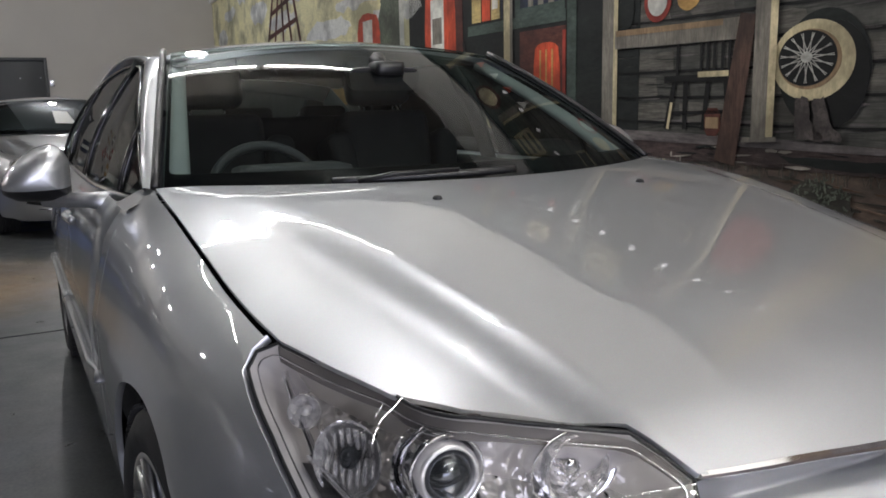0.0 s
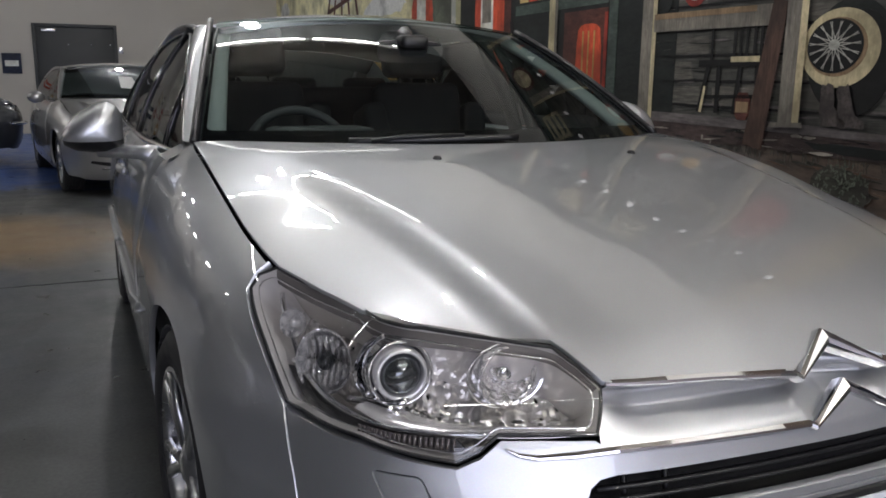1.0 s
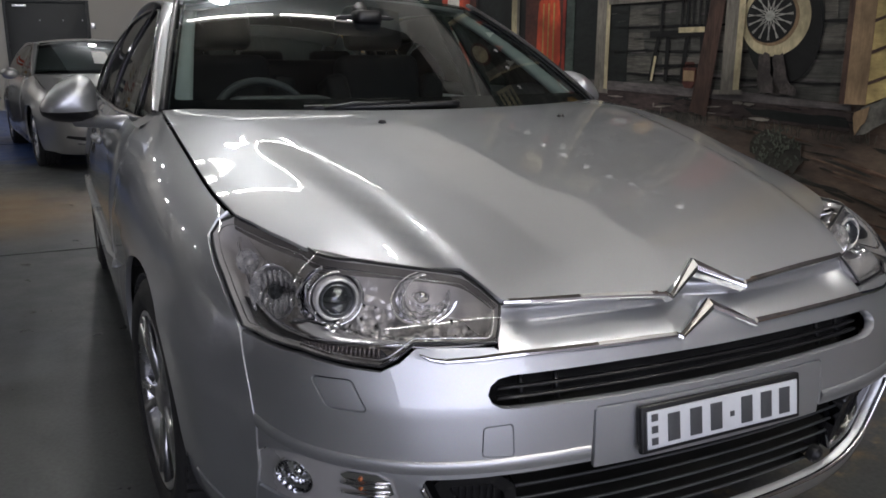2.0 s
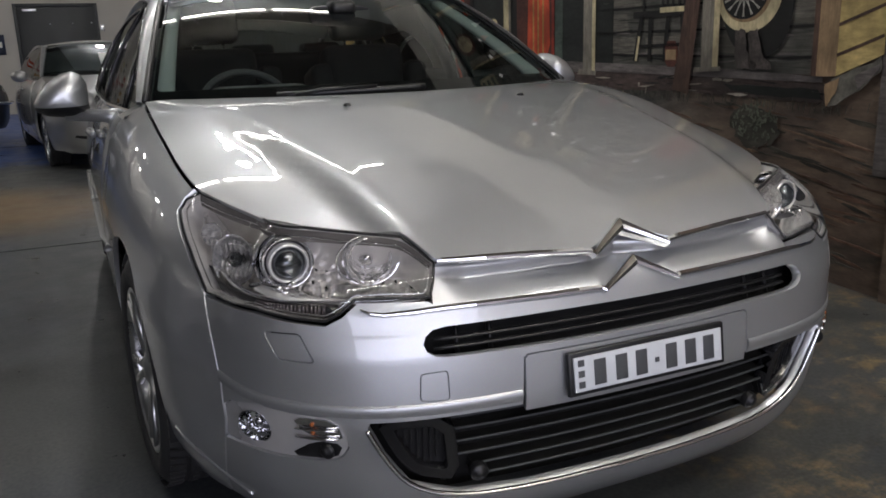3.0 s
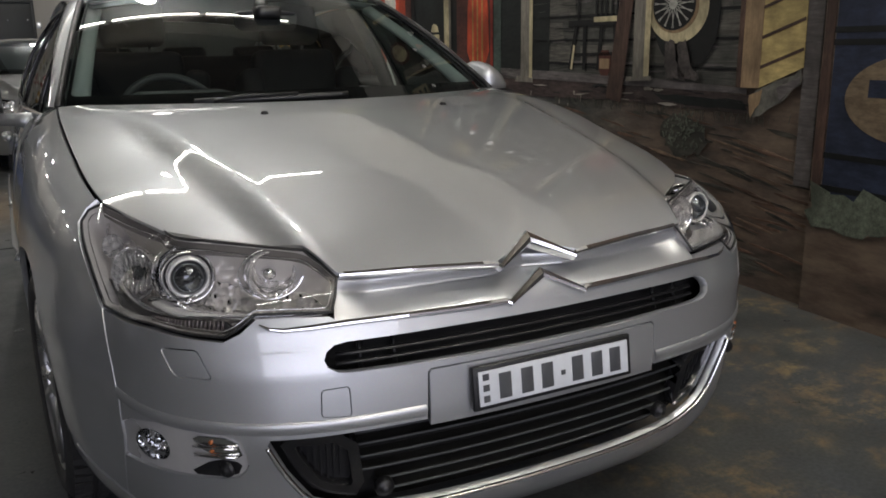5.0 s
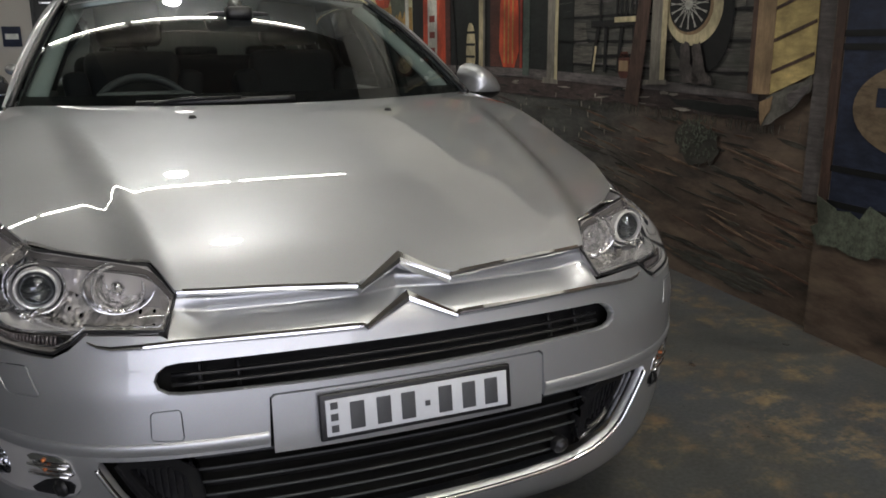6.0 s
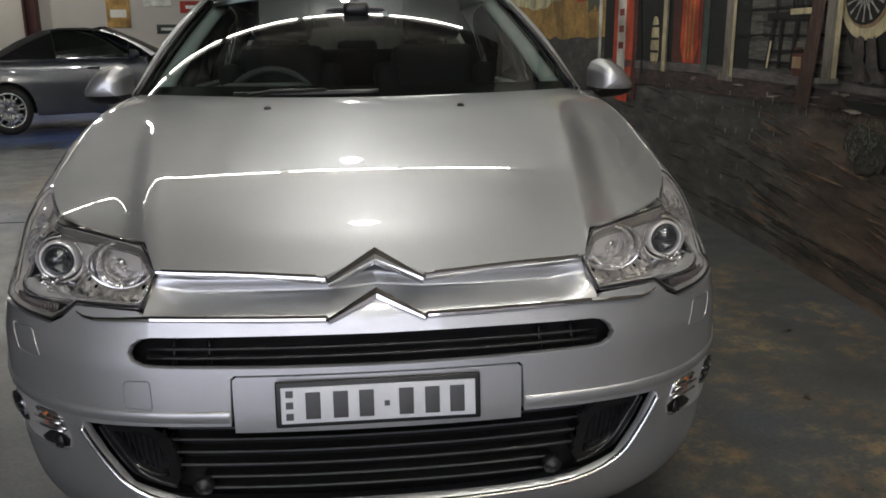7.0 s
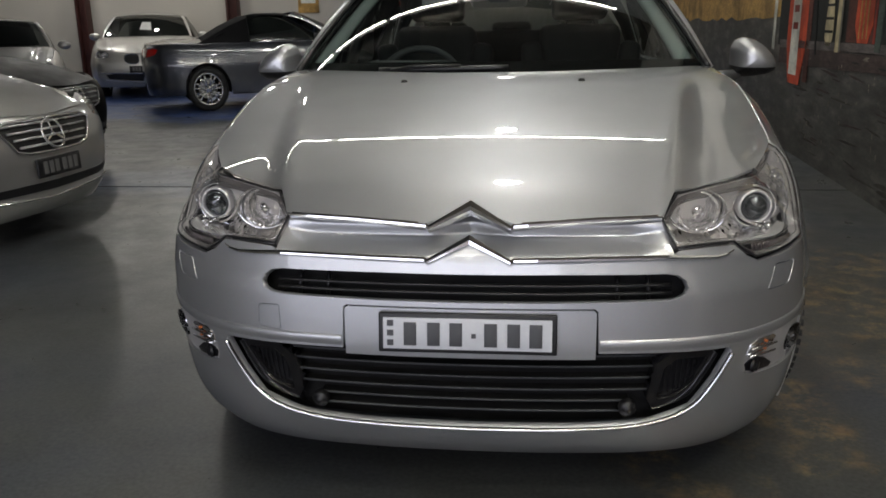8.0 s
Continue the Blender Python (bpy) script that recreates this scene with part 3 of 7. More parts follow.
def earth_paint():
    """Painted bare earth: warm brown strokes that give way to dark wet ground further along the wall."""
    m, n, l, p = nodes_of("mural_earth")
    v = coords(n, l, 1.0, (1, 0.5, 1.9))
    big, mid, small = noise_tex(n, l, v, 1.9, 8, 0.6), noise_tex(n, l, v, 5.0, 9, 0.66), noise_tex(n, l, v, 24, 6, 0.7)
    warm = ramp(n, l, big, [(0.34, (0.022, 0.016, 0.014)), (0.45, (0.09, 0.055, 0.038)), (0.55, (0.165, 0.11, 0.078)), (0.68, (0.28, 0.21, 0.15))])
    warm = mix(n, l, 0.5, warm, ramp(n, l, mid, [(0.36, (0.016, 0.012, 0.011)), (0.5, (0.12, 0.078, 0.055)), (0.66, (0.3, 0.21, 0.14))]))
    wet = ramp(n, l, mid, [(0.36, (0.012, 0.013, 0.012)), (0.52, (0.06, 0.06, 0.055)), (0.66, (0.17, 0.155, 0.14))])
    tc = n.new("ShaderNodeTexCoord")
    sx = n.new("ShaderNodeSeparateXYZ")
    l.new(tc.outputs["Object"], sx.inputs[0])
    mr = n.new("ShaderNodeMapRange")
    mr.inputs["From Min"].default_value, mr.inputs["From Max"].default_value = 1.6, 3.4
    l.new(sx.outputs["Y"], mr.inputs["Value"])
    f = ramp(n, l, mix(n, l, 0.5, mr.outputs[0], big), [(0.4, (0, 0, 0)), (0.62, (1, 1, 1))])
    c = mix(n, l, f, warm, wet)
    c = mix(n, l, 0.14, c, ramp(n, l, small, [(0.35, (0.012, 0.01, 0.01)), (0.65, (0.3, 0.23, 0.17))]))
    c = mix(n, l, 1.0, c, (0.82, 0.86, 0.87), "MULTIPLY")
    l.new(c, p.inputs["Base Color"])
    p.inputs["Roughness"].default_value = 0.5
    bump(n, l, p, small, 0.08)
    return m


EARTH = earth_paint()
DARK_EARTH = brushed("mural_dark_earth", (0.045, 0.042, 0.034), 0.8, 2.6, (1, 0.5, 2.5), 14)
PORCH_GREY = brushed("mural_porch", (0.1, 0.088, 0.085), 0.5, 4, (1, 0.4, 3), 20)
BOARD = brushed("mural_boards", (0.058, 0.057, 0.05), 0.6, 3, (1, 0.3, 5), 22)
BOARD_LIGHT = brushed("mural_boards_light", (0.088, 0.082, 0.07), 0.6, 4, (1, 0.3, 5), 24)
STONE_PAINT = brushed("mural_stone", (0.105, 0.1, 0.085), 0.5, 5, (1, 1, 1), 24)
BOARD_LINE = brushed("mural_board_line", (0.006, 0.006, 0.006), 0.3)
DARK_PAINT = brushed("mural_dark", (0.009, 0.011, 0.01), 0.5)
GREEN_PAINT = brushed("mural_green", (0.045, 0.062, 0.052), 0.4)
CREAM_PAINT = brushed("mural_cream", (0.42, 0.36, 0.22), 0.3, 6, (1, 1.5, 0.6))
GREY_POST = brushed("mural_grey_post", (0.16, 0.145, 0.12), 0.4, 6, (1, 3, 0.5))
BROWN_POST = brushed("mural_brown_post", (0.06, 0.035, 0.026), 0.5, 6, (1, 3, 0.5))
TAN_POST = brushed("mural_tan_post", (0.22, 0.15, 0.085), 0.3, 6, (1, 3, 0.5))
TAN_DULL = brushed("mural_dull_tan", (0.13, 0.095, 0.06), 0.45, 5)
YELLOW_PAINT = brushed("mural_yellow", (0.38, 0.29, 0.12), 0.3, 5, (1, 0.5, 2))
OCHRE_PAINT = brushed("mural_ochre", (0.36, 0.22, 0.07), 0.35)
RED_PAINT = brushed("mural_red", (0.22, 0.03, 0.02), 0.4, 4, (1, 2, 0.6))
ORANGE_PAINT = brushed("mural_orange", (0.42, 0.06, 0.025), 0.35, 5, (1, 3, 0.5))
RUST_PAINT = brushed("mural_rust", (0.075, 0.026, 0.019), 0.5)
STEP_PAINT = brushed("mural_step", (0.05, 0.035, 0.032), 0.6, 5, (1, 0.4, 2), 24)
SKY_PAINT = brushed("mural_sky", (0.6, 0.5, 0.3), 0.2, 1.2, (1, 0.5, 2))
CLOUD_PAINT = brushed("mural_cloud", (0.75, 0.68, 0.5), 0.15, 2)
WHITE_PAINT = brushed("mural_white", (0.62, 0.58, 0.48), 0.15)
NAVY_PAINT = brushed("mural_navy", (0.0165, 0.021, 0.0375), 0.45)
GRASS_PAINT = brushed("mural_grass", (0.05, 0.052, 0.04), 0.5, 30, (1, 1, 1), 90)
LEAF_PAINT = brushed("mural_leaf", (0.085, 0.095, 0.07), 0.5, 30, (1, 1, 1), 90)
SPOKE_PAINT = brushed("mural_spoke", (0.36, 0.35, 0.31), 0.4)
BOOT_PAINT = brushed("mural_boot", (0.062, 0.052, 0.048), 0.7, 20, (1, 1, 1), 60)

structure(part("wall_mural", prism([(GATE[3], 0), (BACK_Y + 0.2, 0), (BACK_Y + 0.2, CEIL), (GATE[3], CEIL)], lambda u, v, d: mural_at(u, v, d), 0.2), EARTH), "wall carrying a mural of an old petrol station", "wall")
mural = tagged(empty("mural"), "painted mural of an old roadside petrol station", "mural")


def paint(name, poly, mat_, layer=1, label=""):
    return part("painted_" + name, prism(poly, lambda u, v, d: mural_at(u, v, d - 0.0025 * layer), 0.002), mat_, mural, label)


def bar(name, u0, v0, u1, v1, w0, mat_, layer=2, w1=None):
    """A painted stroke from one point to another, w0 wide."""
    du, dv = u1 - u0, v1 - v0
    k = math.hypot(du, dv)
    nu, nv = -dv / k / 2, du / k / 2
    w1 = w0 if w1 is None else w1
    return paint(name, [(u0 + nu * w0, v0 + nv * w0), (u1 + nu * w1, v1 + nv * w1), (u1 - nu * w1, v1 - nv * w1), (u0 - nu * w0, v0 - nv * w0)], mat_, layer)


def rect(name, u0, u1, v0, v1, mat_, layer=1):
    return paint(name, [(u0, v0), (u1, v0), (u1, v1), (u0, v1)], mat_, layer)


rng = random.Random(4)


def ragged(pts, n, amp):
    """An outline with a rough edge."""
    return [(u + rng.uniform(-amp, amp), v + rng.uniform(-amp, amp)) for u, v in divide(pts, n)]


# sky and distance
rect("sky", 6.9, BACK_Y, 1.25, 3.52, SKY_PAINT, 1)
for i in range(9):
    c, h = 7.4 + i * 1.2 + rng.uniform(-0.3, 0.3), 2.0 + rng.uniform(0, 1.2)
    paint("cloud", ragged(circle(c, h, rng.uniform(0.5, 1.0), 14, rng.uniform(0.08, 0.2)), 0.2, 0.04), CLOUD_PAINT, 2)
paint("hill", ragged([(6.9, 1.2), (BACK_Y, 1.2), (BACK_Y, 1.62), (14, 1.75), (11, 1.6), (9, 1.7), (6.9, 1.55)], 0.4, 0.03), OCHRE_PAINT, 2)
for a, b in ((13.0, 12.3), (12.5, 12.0), (11.9, 11.9), (11.4, 11.7), (10.9, 11.4)):
    bar("tower_leg", a, 2.0, b, 3.1, 0.1, RUST_PAINT, 3)
for v in (2.25, 2.6, 2.95):
    bar("tower_brace", 13.0 - (v - 2.0) * 0.6, v, 10.95 + (v - 2) * 0.45, v + 0.15, 0.07, RUST_PAINT, 3)
paint("far_pump", rounded([(8.45, 1.6), (7.7, 1.6), (7.7, 2.12), (8.2, 2.2), (8.45, 2.1)], 1), ORANGE_PAINT, 3)
rect("far_pump_face", 8.25, 7.95, 1.7, 2.1, WHITE_PAINT, 4)
paint("tree", ragged([(7.75, 1.5), (7.1, 1.5), (7.05, 2.4), (7.3, 2.7), (7.7, 2.2)], 0.07, 0.05), LEAF_PAINT, 4)
rect("lamp_pole", 7.02, 7.14, 0.9, 3.8, WHITE_PAINT, 5)
# shop front
rect("shop_wall", 1.45, 6.9, 0.98, 2.9, BOARD, 1)
for i in range(12):
    v = 1.06 + i * 0.145
    for j in range(4):
        u0 = 1.56 + j * 0.5 + rng.uniform(-0.08, 0.08)
        if rng.random() < 0.6:
            paint("board_face", ragged([(u0, v + 0.012), (u0 + rng.uniform(0.25, 0.48), v + 0.014), (u0 + 0.4, v + 0.118), (u0 + 0.02, v + 0.12)], 0.08, 0.008), BOARD_LIGHT, 2)
    paint("board_line", ragged([(1.5, v - 0.008), (3.5, v), (3.5, v + 0.013), (1.5, v + 0.006)], 0.12, 0.0035), BOARD_LINE, 3)
for i in range(6):
    v = 1.9 + i * 0.16
    bar("board_line", 3.6, v, 6.8, v, 0.012, BOARD_LINE, 2)
rect("shop_doorway", 3.66, 3.97, 0.99, 2.6, DARK_PAINT, 3)
rect("dark_recess", 3.3, 3.52, 1.0, 2.3, DARK_PAINT, 3)
rect("shop_interior", 4.08, 6.9, 0.95, 2.75, DARK_PAINT, 2)
# pumps and shelves
paint("pump", rounded([(6.52, 0.62), (5.82, 0.62), (5.84, 2.25), (6.0, 2.5), (6.35, 2.5), (6.5, 2.25)], 1), ORANGE_PAINT, 4)
rect("pump_face", 6.36, 6.08, 0.7, 2.12, WHITE_PAINT, 5)
rect("pump_dial", 6.32, 6.12, 1.72, 1.95, GREY_POST, 6)
for v in (1.1, 1.25, 1.4):
    rect("pump_bar", 6.3, 6.14, v, v + 0.06, RED_PAINT, 6)
rect("pump_shadow", 5.84, 5.7, 0.66, 2.2, RUST_PAINT, 4)
bar("pump_hose", 5.68, 1.7, 5.5, 0.9, 0.05, BOARD_LINE, 5)
for u0, u1, m0 in ((5.52, 5.36, YELLOW_PAINT), (5.34, 5.2, ORANGE_PAINT), (5.18, 5.04, YELLOW_PAINT), (5.02, 4.99, NAVY_PAINT)):
    rect("oil_can", u0, u1, 1.84, 2.3, m0, 4)
rect("oil_can_label", 5.16, 5.07, 1.92, 2.12, WHITE_PAINT, 5)
rect("shelf", 5.6, 4.1, 1.74, 1.82, GREEN_PAINT, 4)
rect("window_frame", 4.8, 4.12, 1.8, 2.6, GREEN_PAINT, 3)
rect("window_dark", 4.72, 4.2, 1.88, 2.5, NAVY_PAINT, 4)
for u in (4.6, 4.46, 4.32):
    rect("window_bottle", u, u - 0.07, 1.88, 2.15, GREY_POST, 5)
rect("cooler", 4.73, 4.1, 1.02, 1.71, RUST_PAINT, 3)
paint("cooler_body", rounded([(4.54, 1.02), (4.16, 1.02), (4.18, 1.56), (4.26, 1.61), (4.45, 1.61), (4.52, 1.56)], 1), ORANGE_PAINT, 4)
for u in (4.44, 4.36, 4.28):
    rect("cooler_stripe", u, u - 0.02, 1.05, 1.56, OCHRE_PAINT, 5)
rect("cooler_side", 4.14, 4.1, 1.02, 1.68, RED_PAINT, 4)
paint("sack", rounded([(5.3, 0.98), (5.05, 0.98), (5.08, 1.35), (5.25, 1.38)], 2), CREAM_PAINT, 4)
for v in (1.08, 1.18, 1.28):
    rect("sack_band", 5.28, 5.07, v, v + 0.02, DARK_PAINT, 5)
rect("shop_post_cream", 4.97, 4.84, 0.94, 3.2, CREAM_PAINT, 5)
rect("shop_post_cream_shade", 4.87, 4.83, 0.94, 3.2, GREY_POST, 6)
rect("green_post", 4.08, 3.97, 0.97, 3.2, GREEN_PAINT, 5)
rect("porch_post", 3.67, 3.52, 0.95, 3.2, GREY_POST, 5)
rect("porch_post_edge", 3.55, 3.51, 0.96, 3.2, CREAM_PAINT, 6)
paint("post_foot", [(3.75, 0.93), (3.5, 0.93), (3.5, 0.96), (3.72, 0.97)], GREY_POST, 6)
paint("beam", [(3.53, 1.51), (2.47, 1.5), (2.47, 1.61), (3.53, 1.62)], GREY_POST, 7)
paint("beam_light", [(3.52, 1.585), (2.6, 1.578), (2.6, 1.61), (3.52, 1.62)], TAN_POST, 8)
paint("clock", circle(3.14, 1.76, 0.12, 24), RED_PAINT, 4)
paint("clock_face", circle(3.14, 1.76, 0.085, 24), WHITE_PAINT, 5)
paint("guitar", rounded([(2.98, 1.72), (2.88, 1.67), (2.78, 1.72), (2.8, 1.86), (2.95, 1.88)], 2), OCHRE_PAINT, 4)
paint("shelf_jar", circle(3.42, 1.74, 0.07, 16, 0.12), DARK_PAINT, 5)
# chair on the porch
rect("chair_seat", 3.06, 2.53, 1.29, 1.33, BOARD_LINE, 5)
rect("chair_seat_light", 2.78, 2.55, 1.315, 1.345, CREAM_PAINT, 6)
for a, b in ((3.04, 2.97), (2.88, 2.88), (2.73, 2.7), (2.54, 2.57)):
    bar("chair_leg", a, 1.03, b, 1.3, 0.035, BOARD_LINE, 5)
bar("chair_leg_light", 3.02, 1.03, 2.99, 1.18, 0.02, CREAM_PAINT, 6)
for u in (2.95, 2.76, 2.71, 2.66, 2.6, 2.55):
    bar("chair_slat", u, 1.33, u, 1.55, 0.02, BOARD_LINE, 5)
bar("chair_rung", 3.0, 1.12, 2.55, 1.13, 0.02, BOARD_LINE, 5)
paint("paint_tin", rounded([(2.72, 1.0), (2.6, 1.0), (2.6, 1.15), (2.72, 1.15)], 1), RUST_PAINT, 5)
rect("tin_label", 2.71, 2.61, 1.04, 1.1, TAN_POST, 6)
bar("leaning_post", 2.55, 0.86, 2.42, 1.62, 0.15, BROWN_POST, 9, 0.11)
rect("porch_post", 2.37, 2.25, 0.98, 3.2, GREY_POST, 10)
rect("porch_post_edge", 2.27, 2.225, 0.99, 3.2, CREAM_PAINT, 11)
paint("post_foot", [(2.43, 0.975), (2.2, 0.985), (2.2, 1.01), (2.42, 1.0)], GREY_POST, 12)
# the white-walled wheel
paint("tyre", circle(1.96, 1.33, 0.255, 48, 0.27), DARK_PAINT, 5)
paint("tyre_shine", circle(1.9, 1.3, 0.19, 40, 0.24), BOARD_LINE, 6)
paint("whitewall", circle(2.02, 1.37, 0.235, 48, 0.185), CREAM_PAINT, 7)
paint("whitewall_shade", circle(2.035, 1.375, 0.18, 48, 0.138), TAN_POST, 8)
paint("rim", circle(2.045, 1.38, 0.168, 48, 0.128), BOARD_LINE, 9)
for i in range(30):
    a = 2 * math.pi * i / 30
    b = a + (0.35 if i % 2 else -0.35)
    bar("spoke", 2.045 + 0.03 * math.cos(a), 1.385 + 0.022 * math.sin(a), 2.045 + 0.155 * math.cos(b), 1.38 + 0.116 * math.sin(b), 0.004, SPOKE_PAINT, 10)
paint("hub", circle(2.045, 1.385, 0.032, 20, 0.025), SPOKE_PAINT, 11)
for du in (0.0, -0.1):
    paint("boot", ragged([(2.1 + du, 1.2), (2.03 + du, 1.2), (2.0 + du, 1.08), (1.93 + du, 1.03), (1.93 + du, 1.0), (2.08 + du, 1.0)], 0.03, 0.008), BOOT_PAINT, 10)
# porch edge and house corner
paint("porch_floor", [(6.8, 1.0), (3.9, 1.02), (2.24, 1.0), (1.5, 0.97), (1.5, 0.945), (3.9, 0.96), (6.8, 0.93)], PORCH_GREY, 4)
paint("porch_face", ragged([(6.8, 0.93), (2.3, 0.96), (1.49, 0.94), (1.455, 0.845), (2.46, 0.86), (6.8, 0.78)], 0.2, 0.006), STEP_PAINT, 3)
paint("porch_face_dark", ragged([(2.2, 0.92), (1.52, 0.91), (1.5, 0.86), (2.1, 0.87)], 0.1, 0.01), DARK_PAINT, 4)
rect("corner_post", 1.555, 1.415, 0.975, 3.4, TAN_POST, 9)
rect("corner_post_shade", 1.56, 1.53, 0.975, 3.4, BROWN_POST, 10)
paint("house_side", [(1.42, 0.975), (1.165, 1.075), (1.2, 3.4), (1.42, 3.4)], YELLOW_PAINT, 8)
for i in range(12):
    v = 1.07 + i * 0.135
    bar("house_board_line", 1.42, v, 1.17 + 0.003 * i, v + 0.085 - i * 0.005, 0.014, BROWN_POST, 9)
paint("corner_stone", ragged([(1.44, 0.958), (1.17, 1.065), (1.17, 1.0), (1.28, 0.92), (1.36, 0.87), (1.44, 0.84)], 0.05, 0.007), STONE_PAINT, 9)
paint("corner_stone_shade", ragged([(1.3, 0.98), (1.18, 1.03), (1.18, 1.0), (1.29, 0.915)], 0.04, 0.008), PORCH_GREY, 10)
paint("corner_stone_light", ragged([(1.47, 0.945), (1.385, 0.972), (1.405, 0.9), (1.45, 0.84)], 0.03, 0.004), TAN_POST, 11)
paint("bush_dark", ragged(circle(1.93, 0.71, 0.18, 26, 0.11), 0.03, 0.02), DARK_EARTH, 4)
for i in range(90):
    a, r = rng.uniform(0, 6.28), rng.uniform(0, 1) ** 0.6
    u, v = 1.92 + 0.17 * r * math.cos(a), 0.72 + 0.1 * r * math.sin(a)
    b = rng.uniform(0, 3.14)
    bar("leaf", u, v, u + 0.022 * math.cos(b), v + 0.022 * math.sin(b), 0.008, LEAF_PAINT, 5 + i % 3)
for i in range(110):
    u = rng.uniform(1.2, 3.2)
    bar("grass_blade", u, 0.825 + rng.uniform(-0.03, 0.01), u + rng.uniform(-0.02, 0.02), 0.84 + rng.uniform(0, 0.03), 0.0035, GRASS_PAINT if i % 3 else DARK_EARTH, 5, 0.001)
# brush strokes over the painted ground and boards
DRY_STROKE = brushed("mural_dry_stroke", (0.15, 0.1, 0.068), 0.5, 5, (1, 0.5, 2), 30)
WARM_STROKE = brushed("mural_warm_stroke", (0.1, 0.06, 0.042), 0.5, 5, (1, 0.5, 2), 30)
PALE_STROKE = brushed("mural_pale_stroke", (0.2, 0.18, 0.15), 0.5, 5, (1, 0.5, 2), 30)


def stroke(u, v, size, slant, w, mat_, layer):
    ca, sa = math.cos(slant), math.sin(slant)
    pts = []
    for i in range(14):
        a = 2 * math.pi * i / 14
        p, q = size * math.cos(a) * rng.uniform(0.8, 1.1), w * math.sin(a) * rng.uniform(0.55, 1.2)
        pts.append((u + p * ca - q * sa, v + p * sa + q * ca))
    paint("stroke", pts, mat_, layer)


for i in range(120):
    u, v = rng.uniform(1.12, 3.1), rng.uniform(0.1, 0.8)
    stroke(u, v, rng.uniform(0.04, 0.22), rng.uniform(0.02, 0.2), rng.uniform(0.003, 0.011), (DARK_EARTH, WARM_STROKE, DARK_EARTH, DRY_STROKE)[i % 4], 1 + i % 3)
for i in range(36):
    stroke(rng.uniform(3.0, 6.0), rng.uniform(0.1, 0.8), rng.uniform(0.08, 0.3), rng.uniform(-0.04, 0.1), rng.uniform(0.004, 0.012), DARK_EARTH if i % 3 else STEP_PAINT, 1 + i % 3)
for i in range(60):
    stroke(rng.uniform(2.6, 6.0), rng.uniform(0.2, 0.95), rng.uniform(0.008, 0.024), rng.uniform(1.3, 1.8), rng.uniform(0.003, 0.009), PALE_STROKE, 4)
for i in range(30):
    stroke(rng.uniform(1.2, 3.6), rng.uniform(0.04, 0.2), rng.uniform(0.08, 0.3), rng.uniform(-0.03, 0.06), rng.uniform(0.006, 0.02), DARK_EARTH, 1 + i % 3)
for i in range(46):
    stroke(rng.uniform(1.6, 3.5), rng.uniform(1.03, 1.9), rng.uniform(0.03, 0.14), rng.uniform(-0.05, 0.05), rng.uniform(0.003, 0.008), PORCH_GREY if i % 3 else DARK_PAINT, 3)
for i in range(30):
    stroke(rng.uniform(1.5, 4.5), rng.uniform(0.86, 0.95), rng.uniform(0.03, 0.12), rng.uniform(-0.1, 0.1), rng.uniform(0.004, 0.01), (PALE_STROKE, DARK_PAINT, STEP_PAINT)[i % 3], 5)
rect("gap_wall", 1.17, 1.08, 0.55, 3.4, PORCH_GREY, 6)
# bunting and boards higher up
for i in range(7, 18):
    u, v = 1.3 + i * 0.32, 2.55 + 0.2 * ((i - 9) / 9) ** 2
    paint("bunting_flag", [(u, v), (u + 0.14, v + 0.01), (u + 0.07, v - 0.16)], WHITE_PAINT if i % 2 else ORANGE_PAINT, 12)
rect("shop_head", 6.9, 1.0, 2.62, 3.55, GREEN_PAINT, 1)
rect("board_cream", 3.3, 2.9, 2.78, 3.2, CREAM_PAINT, 8)
for v in (2.84, 2.97, 3.1):
    rect("board_bar", 3.24, 2.96, v, v + 0.05, GREEN_PAINT, 9)
paint("round_board", circle(4.0, 3.02, 0.24, 32), RUST_PAINT, 8)
paint("round_board_face", circle(4.0, 3.02, 0.18, 32), CREAM_PAINT, 9)
rect("dark_board", 2.6, 2.2, 2.75, 3.3, RUST_PAINT, 8)
rect("framed_board", 2.8, 2.42, 2.12, 2.29, CREAM_PAINT, 8)
rect("framed_board_face", 2.77, 2.45, 2.145, 2.265, BOARD, 9)
paint("great_red_board", rounded([(2.2, 1.78), (1.86, 1.78), (1.84, 2.4), (2.2, 2.4)], 2), RED_PAINT, 12)
structure(part("wall_mural_top", prism([(GATE[3], 3.35), (BACK_Y - 0.02, 3.35), (BACK_Y - 0.02, CEIL - 0.005), (GATE[3], CEIL - 0.005)], lambda u, v, d: mural_at(u, v, d - 0.062), 0.06), WALL_WHITE), "plain white painted wall above the mural", "wall")

# a string of small lit bulbs along the wall
STRING_BULB = glowing("string_bulb_glow", (1.0, 0.96, 0.9), 0.55)
light_string = empty("light_string")
part("cord", sweep([mural_at(1.3 + 0.1 * i, 2.66 - 0.012 * math.sin(math.pi * ((0.1 * i - 0.12) % 0.35) / 0.35), -0.06) for i in range(28)], 0.006, 6), BLACK_PLASTIC, light_string)
for i in range(8):
    m = Matrix.Translation(mural_at(1.42 + i * 0.35, 2.6, -0.06))
    bulb_ = part("bulb", lathe([(0, -0.032), (0.015, -0.028), (0.024, -0.012), (0.022, 0.008), (0.012, 0.024)], 12, m), STRING_BULB, light_string)
    part("socket", lathe([(0.013, 0.022), (0.015, 0.024), (0.014, 0.055), (0, 0.058)], 10, m), BLACK_PLASTIC, bulb_)
tagged(light_string, "string of small lit bulbs on a black cord", "string lights")

